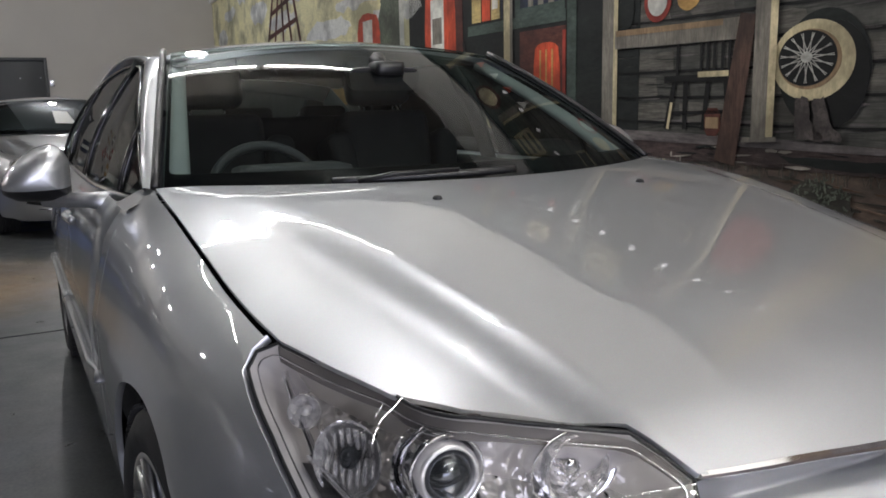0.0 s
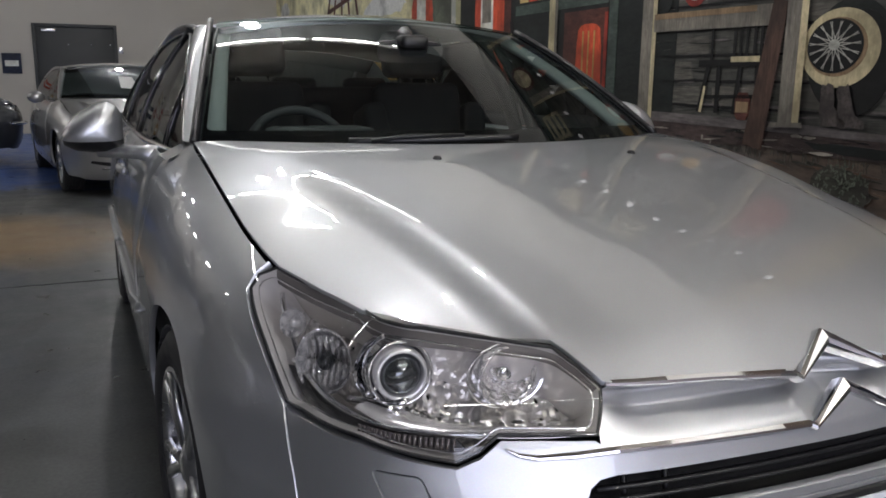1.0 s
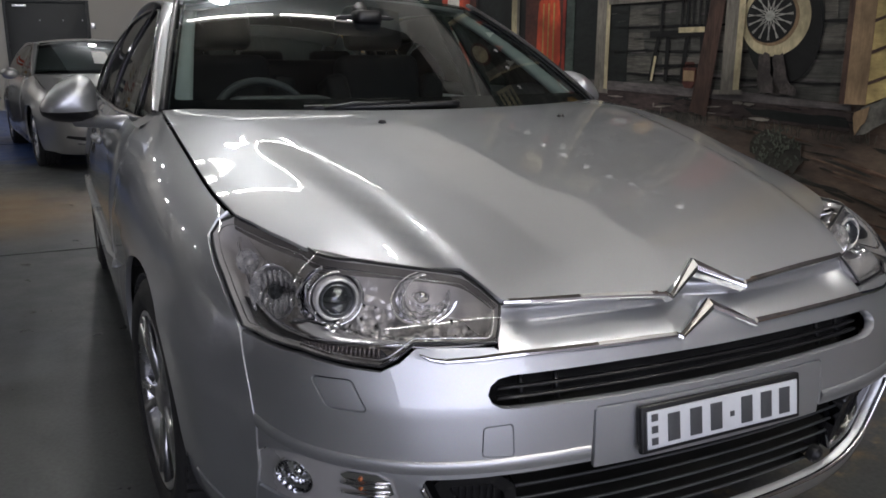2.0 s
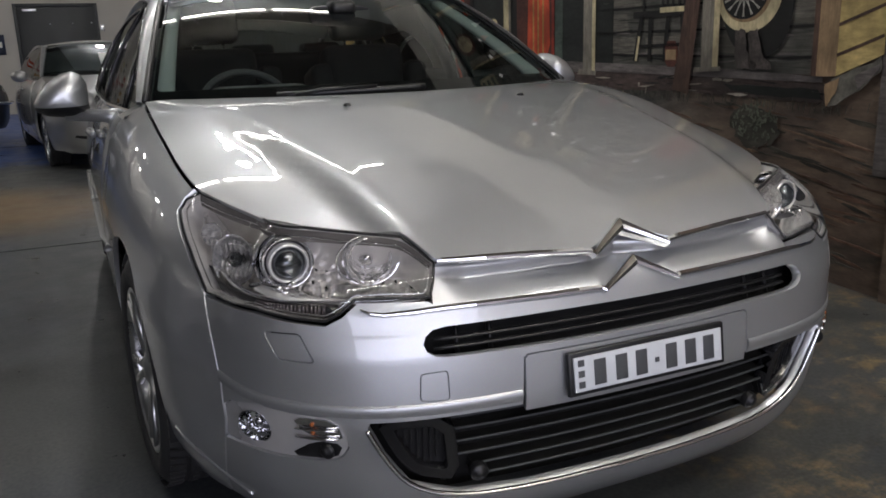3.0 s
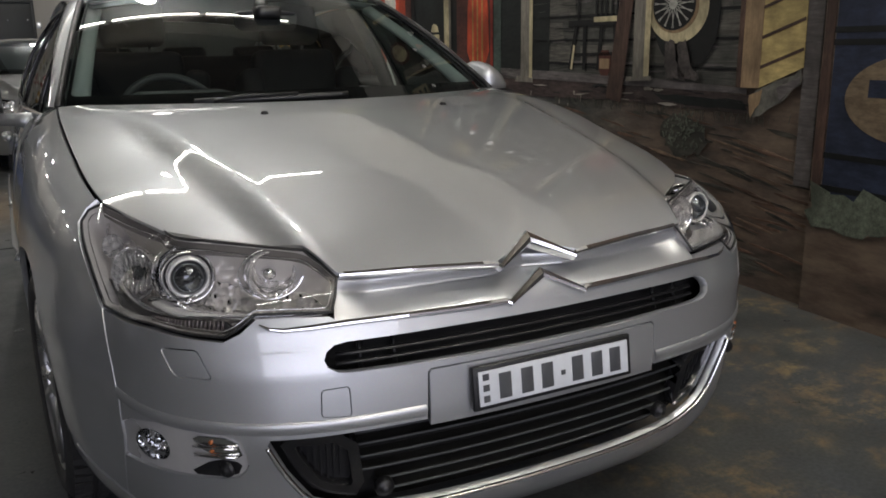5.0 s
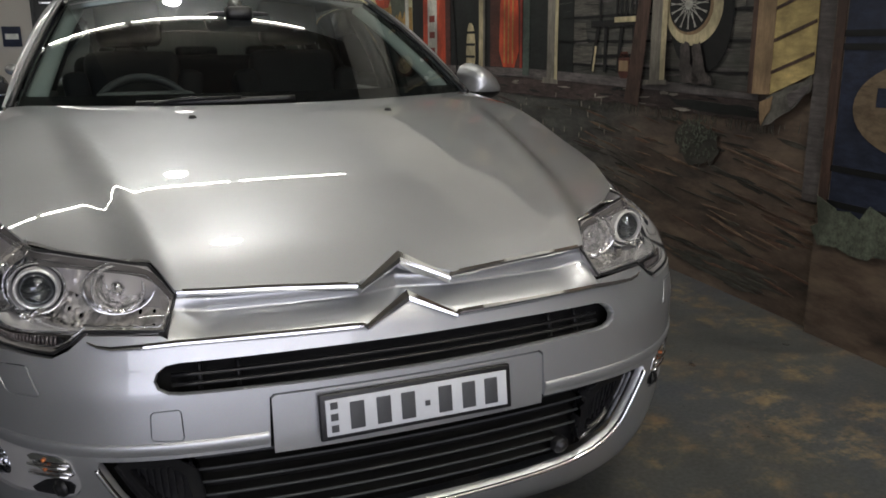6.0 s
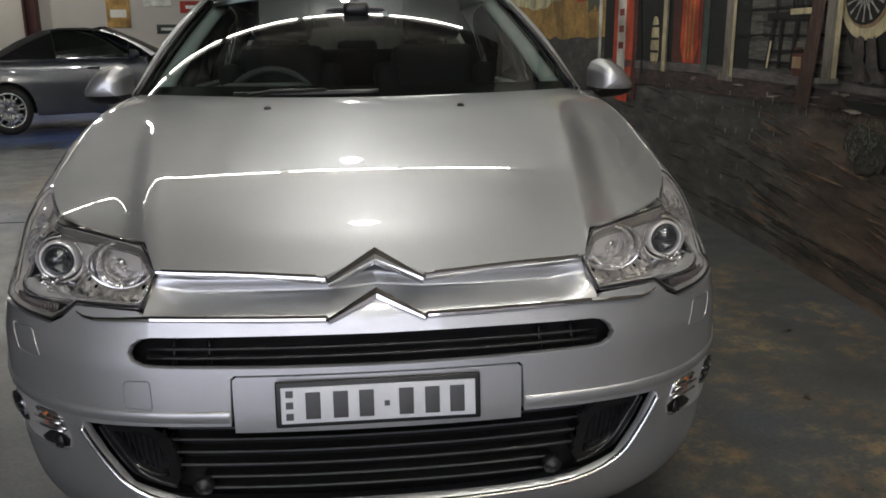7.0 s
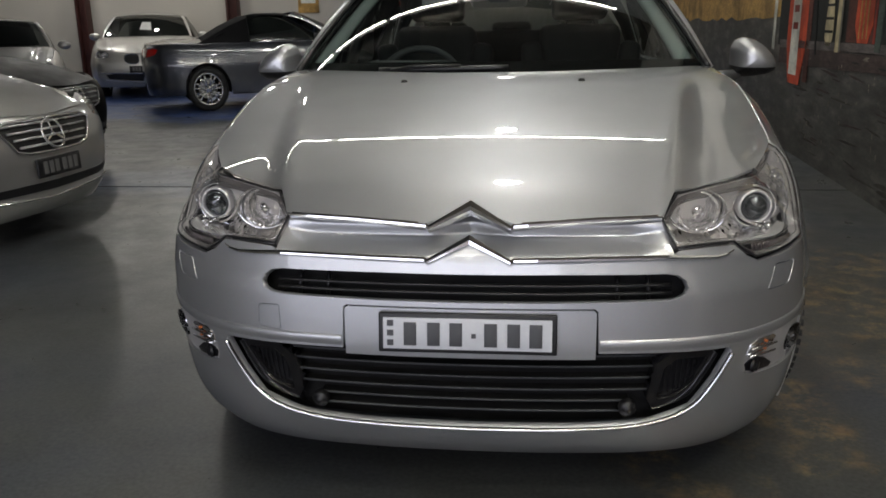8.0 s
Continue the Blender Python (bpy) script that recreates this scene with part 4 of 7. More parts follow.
# the jutting end of the wall, with a painted oil drum
END_U = 1.05
pier = lambda u, v, d: (MURAL_X + MURAL_K * u - 0.045 + d, u, v)
structure(part("wall_mural_end", prism([(GATE[3], 0), (END_U, 0), (END_U, CEIL), (GATE[3], CEIL)], pier, 0.044), EARTH), "painted wall panel standing a little forward", "wall")


def paint_end(name, poly, mat_, layer):
    return part("painted_" + name, prism(poly, lambda u, v, d: pier(u, v, d - 0.0025 * layer), 0.002), mat_, mural)


paint_end("post", [(1.045, 0.5), (0.995, 0.5), (1.0, 3.0), (1.045, 3.0)], BROWN_POST, 1)
paint_end("drum", [(0.985, 0.5), (0.2, 0.5), (0.2, 1.55), (0.985, 1.55)], NAVY_PAINT, 2)
for v in (0.56, 0.7, 1.17, 1.22, 1.5):
    paint_end("drum_rib", [(0.99, v), (0.19, v), (0.19, v + 0.025), (0.99, v + 0.025)], BOARD_LINE, 3)
paint_end("drum_disc", circle(0.6, 0.96, 0.31, 40, 0.175), TAN_DULL, 4)
for v, w in ((1.0, 0.2), (0.9, 0.1)):
    paint_end("drum_bar", [(0.6 + w, v - 0.035), (0.6 - w, v - 0.035), (0.6 - w, v + 0.035), (0.6 + w, v + 0.035)], NAVY_PAINT, 5)
paint_end("wall_above", [(0.99, 1.55), (-4, 1.55), (-4, 2.85), (0.99, 2.85)], PORCH_GREY, 1)
paint_end("grass", ragged([(1.04, 0.42), (-1.0, 0.42), (-1.0, 0.58), (1.04, 0.56)], 0.05, 0.04), LEAF_PAINT, 6)
paint_end("shade", ragged([(0.2, 0.55), (-3.0, 0.55), (-3.0, 1.5), (0.2, 1.5)], 0.3, 0.04), BOARD, 2)

# enamel signs on the back wall
SIGNS = [(-3.81, -2.98, 1.8, 2.06, RED_PAINT), (-3.01, -2.51, 1.53, 1.73, ORANGE_PAINT), (-4.35, -3.75, 1.36, 1.56, GREEN_PAINT), (-2.9, -2.4, 2.1, 2.5, TAN_POST), (-4.6, -4.0, 1.95, 2.4, WHITE_PAINT), (-5.4, -4.9, 1.5, 2.1, OCHRE_PAINT),
         (-3.6, -3.2, 2.3, 2.75, YELLOW_PAINT), (-2.35, -2.0, 1.2, 1.6, NAVY_PAINT), (-5.2, -4.8, 2.3, 2.8, RED_PAINT), (-4.4, -4.0, 2.7, 3.1, GREY_POST)]
for x0, x1, z0, z1, m0 in SIGNS:
    s = part("wall_sign", box(x1 - x0, 0.02, z1 - z0, ((x0 + x1) / 2, BACK_Y - 0.012, (z0 + z1) / 2), 0.004), m0)
    part("sign_bar", box((x1 - x0) * 0.7, 0.006, (z1 - z0) * 0.28, ((x0 + x1) / 2, BACK_Y - 0.025, (z0 + z1) / 2)), WHITE_PAINT if m0 is not WHITE_PAINT else RED_PAINT, s)
    tagged(s, "old painted enamel sign with a bar of lettering on the wall", "sign", "enamel signs")
for cx, cz in ((-3.27, 1.61), (-7.6, 3.0)):
    s = part("round_sign", lathe([(0, 0.02), (0.13, 0.02), (0.14, 0.01), (0.14, 0)], 28, pose(cx, BACK_Y - 0.005, cz, 90)), GREY_POST)
    part("sign_disc", lathe([(0, 0.025), (0.08, 0.024), (0.08, 0.02)], 24, pose(cx, BACK_Y - 0.005, cz, 90)), NAVY_PAINT, s)
    tagged(s, "small round enamel sign with a dark middle on the wall", "sign", "enamel signs")

# ---------------------------------------------------------------- the silver saloon
saloon = empty("car")
tagged(saloon, "silver four-door saloon with chrome double-chevron grille bars", "car")


def s_at(y):
    """Metres along the widest line at which it passes y."""
    lo, hi = 0.0, 2.6 + 3.2
    a, b = 0.0, PLAN_STEP * (len(PLAN_XY) - 1)
    for _ in range(40):
        m = (a + b) / 2
        if plan(m)[1] < y:
            a = m
        else:
            b = m
    return a


def outward(p):
    return Vector((p.x, p.y - (p.y * 0.9 + 0.2), 0.3 * (p.z - 0.55)))


def upward(p):
    return Vector((0, 0, 1))


def flip(poly, sg):
    return [(sg * u, v) for u, v in poly]


def inner_skin(d):
    """The skin moved inwards by d."""
    def fn(s, z):
        n = normal_of(body, s, z, outward)
        p = Vector(body(s, z)) - n * d
        return tuple(p)
    return fn


WHEEL_Y, WHEEL_R, TRACK = 0.965, 0.325, 0.816
REAR_Y = WHEEL_Y + 2.815
DOOR_Y = (1.50, 2.56, 3.56)

# outlines in (metres round the nose, height), for one side
LAMP = [(1.205, 0.872), (1.069, 0.857), (0.944, 0.843), (0.745, 0.841), (0.617, 0.831), (0.498, 0.821), (0.461, 0.8), (0.433, 0.778), (0.441, 0.748), (0.453, 0.719), (0.537, 0.722), (0.597, 0.722),
        (0.626, 0.698), (0.654, 0.684), (0.718, 0.689), (0.811, 0.7), (1.002, 0.694), (1.109, 0.766), (1.228, 0.832), (1.237, 0.856)]
SEAM = [(1.004, 0.69), (0.952, 0.589), (0.924, 0.521), (0.93, 0.44), (0.965, 0.34), (1.02, 0.22)]
FOG = rounded([(0.925, 0.487), (0.798, 0.509), (0.636, 0.5), (0.62, 0.44), (0.636, 0.412), (0.66, 0.403), (0.764, 0.399), (0.857, 0.4), (0.985, 0.395)], 1)
SLOT = [(0.0, 0.666), (0.2, 0.667), (0.43, 0.666), (0.455, 0.662), (0.47, 0.651), (0.475, 0.637), (0.469, 0.623), (0.452, 0.613), (0.43, 0.61), (0.2, 0.607), (0.0, 0.606)]
MOUTH = [(0.0, 0.478), (0.28, 0.478), (0.284, 0.49), (0.43, 0.492), (0.578, 0.49), (0.585, 0.478), (0.556, 0.41), (0.508, 0.34), (0.407, 0.303), (0.261, 0.291), (0.0, 0.289)]
WASHER = rounded(divide([(0.777, 0.66), (0.705, 0.66), (0.677, 0.61), (0.745, 0.613)], 0.025), 2)
TOW = rounded(divide([(0.482, 0.581), (0.434, 0.583), (0.432, 0.526), (0.484, 0.53)], 0.02), 2)
PLATE_PANEL = [(-0.277, 0.478), (-0.277, 0.585), (-0.27, 0.591), (0.27, 0.591), (0.277, 0.585), (0.277, 0.478)]


def whole(half):
    """A closed outline from one half, mirrored over the middle."""
    h = [p for p in half]
    return h + [(-u, v) for u, v in reversed(h) if u > 1e-6]


def shrink(poly, d):
    cx, cy = sum(p[0] for p in poly) / len(poly), sum(p[1] for p in poly) / len(poly)
    out = []
    n = len(poly)
    area = sum(poly[i][0] * poly[(i + 1) % n][1] - poly[(i + 1) % n][0] * poly[i][1] for i in range(n))
    sg = 1 if area > 0 else -1
    for i in range(n):
        a, b, c = poly[i - 1], poly[i], poly[(i + 1) % n]
        e1 = Vector((b[0] - a[0], b[1] - a[1])).normalized()
        e2 = Vector((c[0] - b[0], c[1] - b[1])).normalized()
        nn = Vector((-(e1.y + e2.y), e1.x + e2.x)) * sg
        if nn.length > 1e-6:
            nn.normalize()
        k = d / max(0.5, nn.dot(Vector((-e1.y, e1.x)) * sg))
        out.append((b[0] + nn.x * k, b[1] + nn.y * k))
    return out


def along(pts, step=0.02):
    out = []
    for a, b in zip(pts, pts[1:]):
        k = max(1, int(math.hypot(b[0] - a[0], b[1] - a[1]) / step))
        out += [(lerp(a[0], b[0], j / k), lerp(a[1], b[1], j / k)) for j in range(k)]
    return out + [pts[-1]]


def soft(pts, passes=2):
    for _ in range(passes):
        q = [pts[0]]
        for a, b in zip(pts, pts[1:]):
            q += [(lerp(a[0], b[0], 0.25), lerp(a[1], b[1], 0.25)), (lerp(a[0], b[0], 0.75), lerp(a[1], b[1], 0.75))]
        pts = q + [pts[-1]]
    return pts


# front bumper cover
lamp_low = [(0.46, 0.713), (0.537, 0.716), (0.594, 0.716), (0.623, 0.691), (0.632, 0.687), (0.655, 0.676), (0.718, 0.681), (0.811, 0.692), (0.985, 0.686)]
top = [(0.0, 0.728), (0.045, 0.708), (0.09, 0.688), (0.2, 0.690), (0.43, 0.695)] + lamp_low
low = [(1.0, 0.22), (0.9, 0.205), (0.7, 0.2), (0.4, 0.196), (0.0, 0.196)]
bumper_half = top + [(u - 0.004, v) for u, v in SEAM] + low
mouth_plate = whole([(0.0, 0.5945), (0.273, 0.5945), (0.2805, 0.588), (0.284, 0.492)] + MOUTH[3:])
holes = [mouth_plate, whole(SLOT)] + [shrink(flip(FOG, k), -0.002) for k in (1, -1)] + [shrink(flip(WASHER, k), -0.0028) for k in (1, -1)] + [shrink(flip(TOW, -1), -0.0022)]
part("bumper_cover", panel("bumper_cover", body, whole(bumper_half), holes, 0.028, outward, 0.02), SILVER, saloon)
part("plate_panel", panel("plate_panel", body, PLATE_PANEL, [], 0.03, outward, 0.01, 0.001), SILVER, saloon)
for k in (1, -1):
    part("washer_cover", panel("washer_cover", body, flip(WASHER, k), [], 0.02, outward, 0.006), SILVER, saloon)
# moulded ledge across the bumper above the mouth and the fog lamps
LEDGE = [(0.93, 0.548), (0.86, 0.537), (0.75, 0.5265), (0.62, 0.5215), (0.5, 0.521), (0.4, 0.5205), (0.286, 0.520)]
for k in (1, -1):
    part("moulding", strip("moulding", [[Vector(body(k * u, v + dz)) + normal_of(body, k * u, v + dz, outward) * lift for u, v in soft(LEDGE)] for dz, lift in ((0.0035, -0.001), (0.0015, 0.0022), (-0.004, 0.004), (-0.012, 0.0035), (-0.024, -0.0008))]), SILVER, saloon)
part("tow_cover", panel("tow_cover", body, flip(TOW, -1), [], 0.02, outward, 0.006), SILVER, saloon)
part("inner_liner", panel("inner_liner", inner_skin(0.075), whole([(0.0, 0.74), (0.43, 0.74), (0.6, 0.69), (0.96, 0.66), (0.9, 0.4), (0.96, 0.24), (0.0, 0.21)]), [], 0.05, outward, 0.0), DARK, saloon)


def slat_path(fn, z, s0, s1, n=25, sag=0.0):
    return [fn(lerp(s0, s1, i / (n - 1)), z + sag * (1 - (2 * i / (n - 1) - 1) ** 2)) for i in range(n)]


# grilles
skin20, skin35 = inner_skin(0.02), inner_skin(0.035)
for z in (0.625, 0.645):
    part("slat", sweep(slat_path(skin35, z, -0.45, 0.45), 0.006, 6, 0.7), BLACK_PLASTIC, saloon)
for s in (-0.4, -0.33, 0.33, 0.4):
    part("grille_bar", sweep([inner_skin(0.045)(s, 0.604), inner_skin(0.045)(s, 0.668)], 0.005, 6), BLACK_PLASTIC, saloon)
for i in range(6):
    z = 0.316 + i * 0.03
    w = 0.42 if i > 1 else 0.37
    part("slat", sweep(slat_path(skin35, z, -w, w), 0.003, 6, 1.0), DASH, saloon)
    part("slat_web", strip("slat_web", [slat_path(inner_skin(d), z - 0.12 * d, -w, w) for d in (0.036, 0.055, 0.074)]), DARK, saloon)
for s in (-0.43, 0.43):
    part("grille_bar", sweep([inner_skin(0.05)(s, 0.3), inner_skin(0.05)(s, 0.487)], 0.005, 6), BLACK_PLASTIC, saloon)
for k in (1, -1):
    duct = flip(rounded([(0.422, 0.484), (0.572, 0.482), (0.54, 0.405), (0.5, 0.35), (0.4, 0.322)], 1), k)
    hole = shrink(duct, 0.022)
    part("duct_surround", panel("duct_surround", skin20, duct, [hole], 0.02, outward, 0.03), GLOSS_BLACK, saloon)
    part("duct_mesh", panel("duct_mesh", inner_skin(0.045), shrink(duct, 0.022), [], 0.03, outward, 0.0), BLACK_PLASTIC, saloon, "black honeycomb mesh")
    for i in range(7):
        part("duct_rib", sweep([inner_skin(0.038)(k * (0.45 + 0.013 * i), z) for z in (0.475, 0.36 + 0.006 * abs(i - 2))], 0.0022, 4), BLACK_PLASTIC, saloon)
    p, n = Vector(skin20(k * 0.362, 0.335)), normal_of(body, k * 0.362, 0.335, outward)
    m = Matrix.Translation(p) @ n.to_track_quat("Z", "Y").to_matrix().to_4x4()
    part("parking_sensor", lathe([(0, 0.014), (0.011, 0.013), (0.012, 0.008), (0.017, 0.008), (0.02, 0.004), (0.02, -0.01)], 20, m), BLACK_PLASTIC, saloon)

def on_skin(pts, lift=0.0):
    return [Vector(body(u, v)) + normal_of(body, u, v, outward) * lift for u, v in pts]


lower = soft([(u, v - 0.003) for u, v in MOUTH[5:]], 2)
lower = [(-u, v) for u, v in lower[:-1]] + lower[::-1]
part("chrome_strip", sweep(on_skin(along(lower), 0.001), 0.0065, 8, 0.8), CHROME, saloon, "bright chrome strip")

# number plate: dark bars stand for its characters
tilt = math.degrees(math.atan2(0.012, 0.09))
pm = pose(-0.002, -0.066, 0.541, 90 - tilt, 0, 0)
plate = part("number_plate", box(0.392, 0.09, 0.012, (0, 0, 0), 0.004, pm), BLACK_PLASTIC, saloon, "white number plate in a black holder, its characters drawn as bars")
part("plate_face", box(0.37, 0.07, 0.004, (0, -0.001, 0.0075), 0.001, pm), WHITE_PLATE, plate)
for i in range(3):
    part("plate_bar", box(0.014, 0.013, 0.003, (-0.169, 0.022 - i * 0.022, 0.0095), 0, pm), PLATE_INK, plate)
for x in (-0.125, -0.073, -0.024, 0.052, 0.102, 0.15):
    part("plate_bar", box(0.028, 0.052, 0.003, (x, -0.002, 0.0095), 0.001, pm), PLATE_INK, plate)
part("plate_dot", box(0.01, 0.01, 0.003, (0.015, -0.004, 0.0095), 0, pm), PLATE_INK, plate)

# bonnet
BONNET_REAR = lambda x: 1.135 + 0.56 * x * x
lamp_edge = [(0.772, 0.556), (0.729, 0.437), (0.687, 0.341), (0.619, 0.27), (0.537, 0.212), (0.46, 0.134), (0.441, 0.087), (0.425, 0.047)]
nose = [(0.415, 0.043), (0.243, 0.021), (0.1, 0.004), (0.092, 0.008), (0.046, 0.030), (0.0, 0.052)]
side = [(shut_x(y) - 0.002, y) for y in [BONNET_REAR(0.793) - i * 0.06 for i in range(15)] if y > 0.57]
rear = [(x, BONNET_REAR(x)) for x in [i * 0.04 for i in range(20)]]
bonnet_half = rear + side + lamp_edge + nose
part("bonnet", panel("bonnet", lambda x, y: (x, y, bonnet(x, y)), whole(bonnet_half), [], 0.024, upward, 0.009, 0.0, 0.043), SILVER, saloon, "silver bonnet with two raised creases")
for x in (-0.285, 0.29):
    part("washer_jet", lathe([(0, 0.008), (0.008, 0.007), (0.011, 0.002), (0.012, -0.004)], 14, Matrix.Translation((x, 0.967, bonnet(x, 0.967))) @ Matrix.Rotation(0.15, 4, "X")), BLACK_PLASTIC, saloon)

# chrome bars with chevrons, and the recessed panel between them
def sunk_panel(s, z):
    """The panel between the bars: it falls back towards the bonnet and folds with the chevrons."""
    n = normal_of(body, s, z, outward)
    fold = 0.03 * max(0.0, 1 - abs(s) / 0.09)
    deep = lerp(0.02, 0.042, smooth(0.45, 0.36, abs(s)))
    sink = lerp(0.005, deep, min(max((z - 0.7) / 0.056, 0.0), 1.0)) - 0.5 * deep * smooth(0.757, 0.775, z)
    return tuple(Vector(body(s, z)) - n * sink + Vector((0, fold, 0)))


part("grille_panel", panel("grille_panel", sunk_panel, whole([(0.0, 0.83), (0.045, 0.82), (0.09, 0.81), (0.25, 0.812), (0.40, 0.806), (0.43, 0.785), (0.445, 0.75), (0.45, 0.7), (0.43, 0.697), (0.09, 0.68), (0.0, 0.70)]), [], 0.008, outward, 0.0), SILVER, saloon)


def folded_bar(left_half, sizes):
    """One polished bar across the nose, folded up into a chevron in the middle.
    left_half runs from the lamp to the apex; sizes gives each point's height and depth."""
    half = [Vector(q) for q in left_half]
    path = half + [Vector((-q.x, q.y, q.z)) for q in reversed(half[:-1])]
    size = list(sizes) + list(reversed(sizes[:-1]))
    w, o = Vector((0, 0.55, 0.835)), Vector((0, -0.835, 0.55))
    verts, faces = [], []
    for q, (h, d) in zip(path, size):
        for a, b in ((0.5, 0.0), (0.42, 0.5), (-0.12, 1.0), (-0.42, 0.78), (-0.5, 0.1), (-0.5, -1.6), (0.5, -1.6)):
            verts.append(q + w * (a * h) + o * (b * d))
    m = 7
    for i in range(len(path) - 1):
        for k in range(m):
            k2 = (k + 1) % m
            faces.append((i * m + k, i * m + k2, (i + 1) * m + k2, (i + 1) * m + k))
    e = (len(path) - 1) * m
    faces += [tuple(range(m - 1, -1, -1)), tuple(range(e, e + m))]
    me = mesh_of("bar", verts, faces, None, False)
    bm = bmesh.new()
    bm.from_mesh(me)
    bpy.data.meshes.remove(me)
    bmesh.ops.recalc_face_normals(bm, faces=bm.faces)
    return bm


def bar_line(pts, lift=0.004):
    return [tuple(Vector(body(u, v)) + normal_of(body, u, v, outward) * lift) for u, v in pts]


upper = bar_line([(0.432, 0.777), (0.38, 0.7757), (0.33, 0.7743), (0.28, 0.773), (0.23, 0.7708), (0.18, 0.768), (0.13, 0.765), (0.098, 0.7625)])
part("upper_bar", folded_bar(upper + [(0.091, 0.0, 0.7605), (0.0, 0.044, 0.801)], [(0.011, 0.006)] * 2 + [(0.0125, 0.007)] * 4 + [(0.014, 0.008)] * 3 + [(0.03, 0.012)]), CHROME, saloon, "polished chrome bar folded into a chevron")
lower_line = bar_line([(0.588, 0.706), (0.57, 0.6985), (0.545, 0.695), (0.49, 0.697), (0.43, 0.7), (0.37, 0.7), (0.31, 0.6995), (0.266, 0.699), (0.21, 0.698), (0.15, 0.697), (0.098, 0.696)])
part("lower_bar", folded_bar(lower_line + [(0.091, -0.036, 0.694), (0.0, -0.006, 0.735)], [(0.003, 0.002), (0.006, 0.003), (0.008, 0.004), (0.01, 0.005)] + [(0.0115, 0.006)] * 5 + [(0.013, 0.008)] * 3 + [(0.028, 0.012)]), CHROME, saloon, "polished chrome bar folded into a chevron")

# wings, doors, tail
def side_edge_z(y):
    return bonnet(shut_x(y), y) - 0.004 if y < 1.5 else 0.976


SL = PLAN_STEP * (len(PLAN_XY) - 1)
S_DOOR = [s_at(y) for y in DOOR_Y]
ARCH = circle(s_at(WHEEL_Y), 0.335, 0.365, 48)
ARCH_REAR = circle(s_at(REAR_Y), 0.335, 0.36, 48)


def cut_low(poly_top, s0, s1, z, arch, n=24):
    """Lower edge from s1 back to s0, running over the wheel arch."""
    c, r = sum(p[0] for p in arch) / len(arch), 0.365
    out = []
    for i in range(n * 4 + 1):
        s = lerp(s1, s0, i / (n * 4))
        d = abs(s - c)
        zz = 0.335 + math.sqrt(r * r - d * d) if d < r else z
        out.append((s, max(z, zz)))
    return out


def wheel_well(k, y, depth):
    bm = lathe([(0.0, 0.0), (0.368, 0.0), (0.375, depth)], 40, Matrix.Translation((k * 0.66, y, 0.335)) @ Matrix.Rotation(k * math.pi / 2, 4, "Y"))
    bmesh.ops.bisect_plane(bm, geom=bm.verts[:] + bm.edges[:] + bm.faces[:], plane_co=(0, 0, 0.26), plane_no=(0, 0, 1), clear_inner=True)
    return bm


for k in (1, -1):
    w0 = s_at(0.57)
    edge = [(s, side_edge_z(plan(s)[1])) for s in [lerp(S_DOOR[0] - 0.003, s_at(0.575), i / 14) for i in range(15)]]
    lamp_side = [(1.24, 0.874), (1.245, 0.856), (1.234, 0.829), (1.113, 0.76), (1.008, 0.69)]
    seam = [(u + 0.002, v) for u, v in SEAM[1:]]
    lowe = cut_low(None, seam[-1][0], S_DOOR[0] - 0.003, 0.215, ARCH)[::-1]
    wing = edge + lamp_side + seam + lowe[1:]
    wing = [(k * a, b) for a, b in wing]
    part("wing", panel("wing", body, wing, [], 0.03, outward, 0.015), SILVER, saloon)
    part("wheel_well", wheel_well(k, WHEEL_Y, 0.24), DARK, saloon)
    part("wheel_well", wheel_well(k, REAR_Y, 0.25), DARK, saloon)
    # doors
    for i in (0, 1):
        a, b = S_DOOR[i] + 0.003, S_DOOR[i + 1] - 0.003
        if i == 0:
            dpoly = [(a, 0.976), (b, 0.976), (b, 0.28), (a, 0.28)]
        else:
            dpoly = [(a, 0.976), (b, 0.976), (b, 0.75), (b - 0.12, 0.55), (b - 0.15, 0.28), (a, 0.28)]
        d = part("door", panel("door", body, [(k * s, z) for s, z in dpoly], [], 0.05, outward, 0.015), SILVER, saloon)
        s = b - 0.17
        hp = [Vector(body(k * (s + u), 0.86)) + normal_of(body, k * s, 0.86, outward) * (0.012 + 0.018 * math.sin(math.pi * (u + 0.1) / 0.2)) for u in [-0.1 + 0.2 * j / 10 for j in range(11)]]
        part("door_handle", sweep(hp, 0.011, 8, 1.3), SILVER, d)
        part("side_moulding", sweep(on_skin(along([(k * (a + 0.02), 0.55), (k * (b - 0.02), 0.56)], 0.1), 0.004), 0.014, 6, 0.4), SILVER, d)
    part("sill", panel("sill", body, [(k * s, z) for s, z in [(S_DOOR[0] - 0.16, 0.275), (S_DOOR[2] - 0.16, 0.275), (S_DOOR[2] - 0.16, 0.19), (S_DOOR[0] - 0.16, 0.19)]], [], 0.06, outward, 0.05), BLACK_PLASTIC, saloon)
    q0 = S_DOOR[2] + 0.003
    lowq = cut_low(None, S_DOOR[2] - 0.147, SL * 0.93, 0.25, ARCH_REAR)[::-1]
    quarter = [(q0, 0.976), (s_at(4.2), 0.98), (SL * 0.93, 0.96)] + lowq[::-1] + [(q0 - 0.12, 0.55), (q0, 0.75)]
    part("rear_wing", panel("rear_wing", body, [(k * s, z) for s, z in quarter], [], 0.05, outward, 0.015), SILVER, saloon)
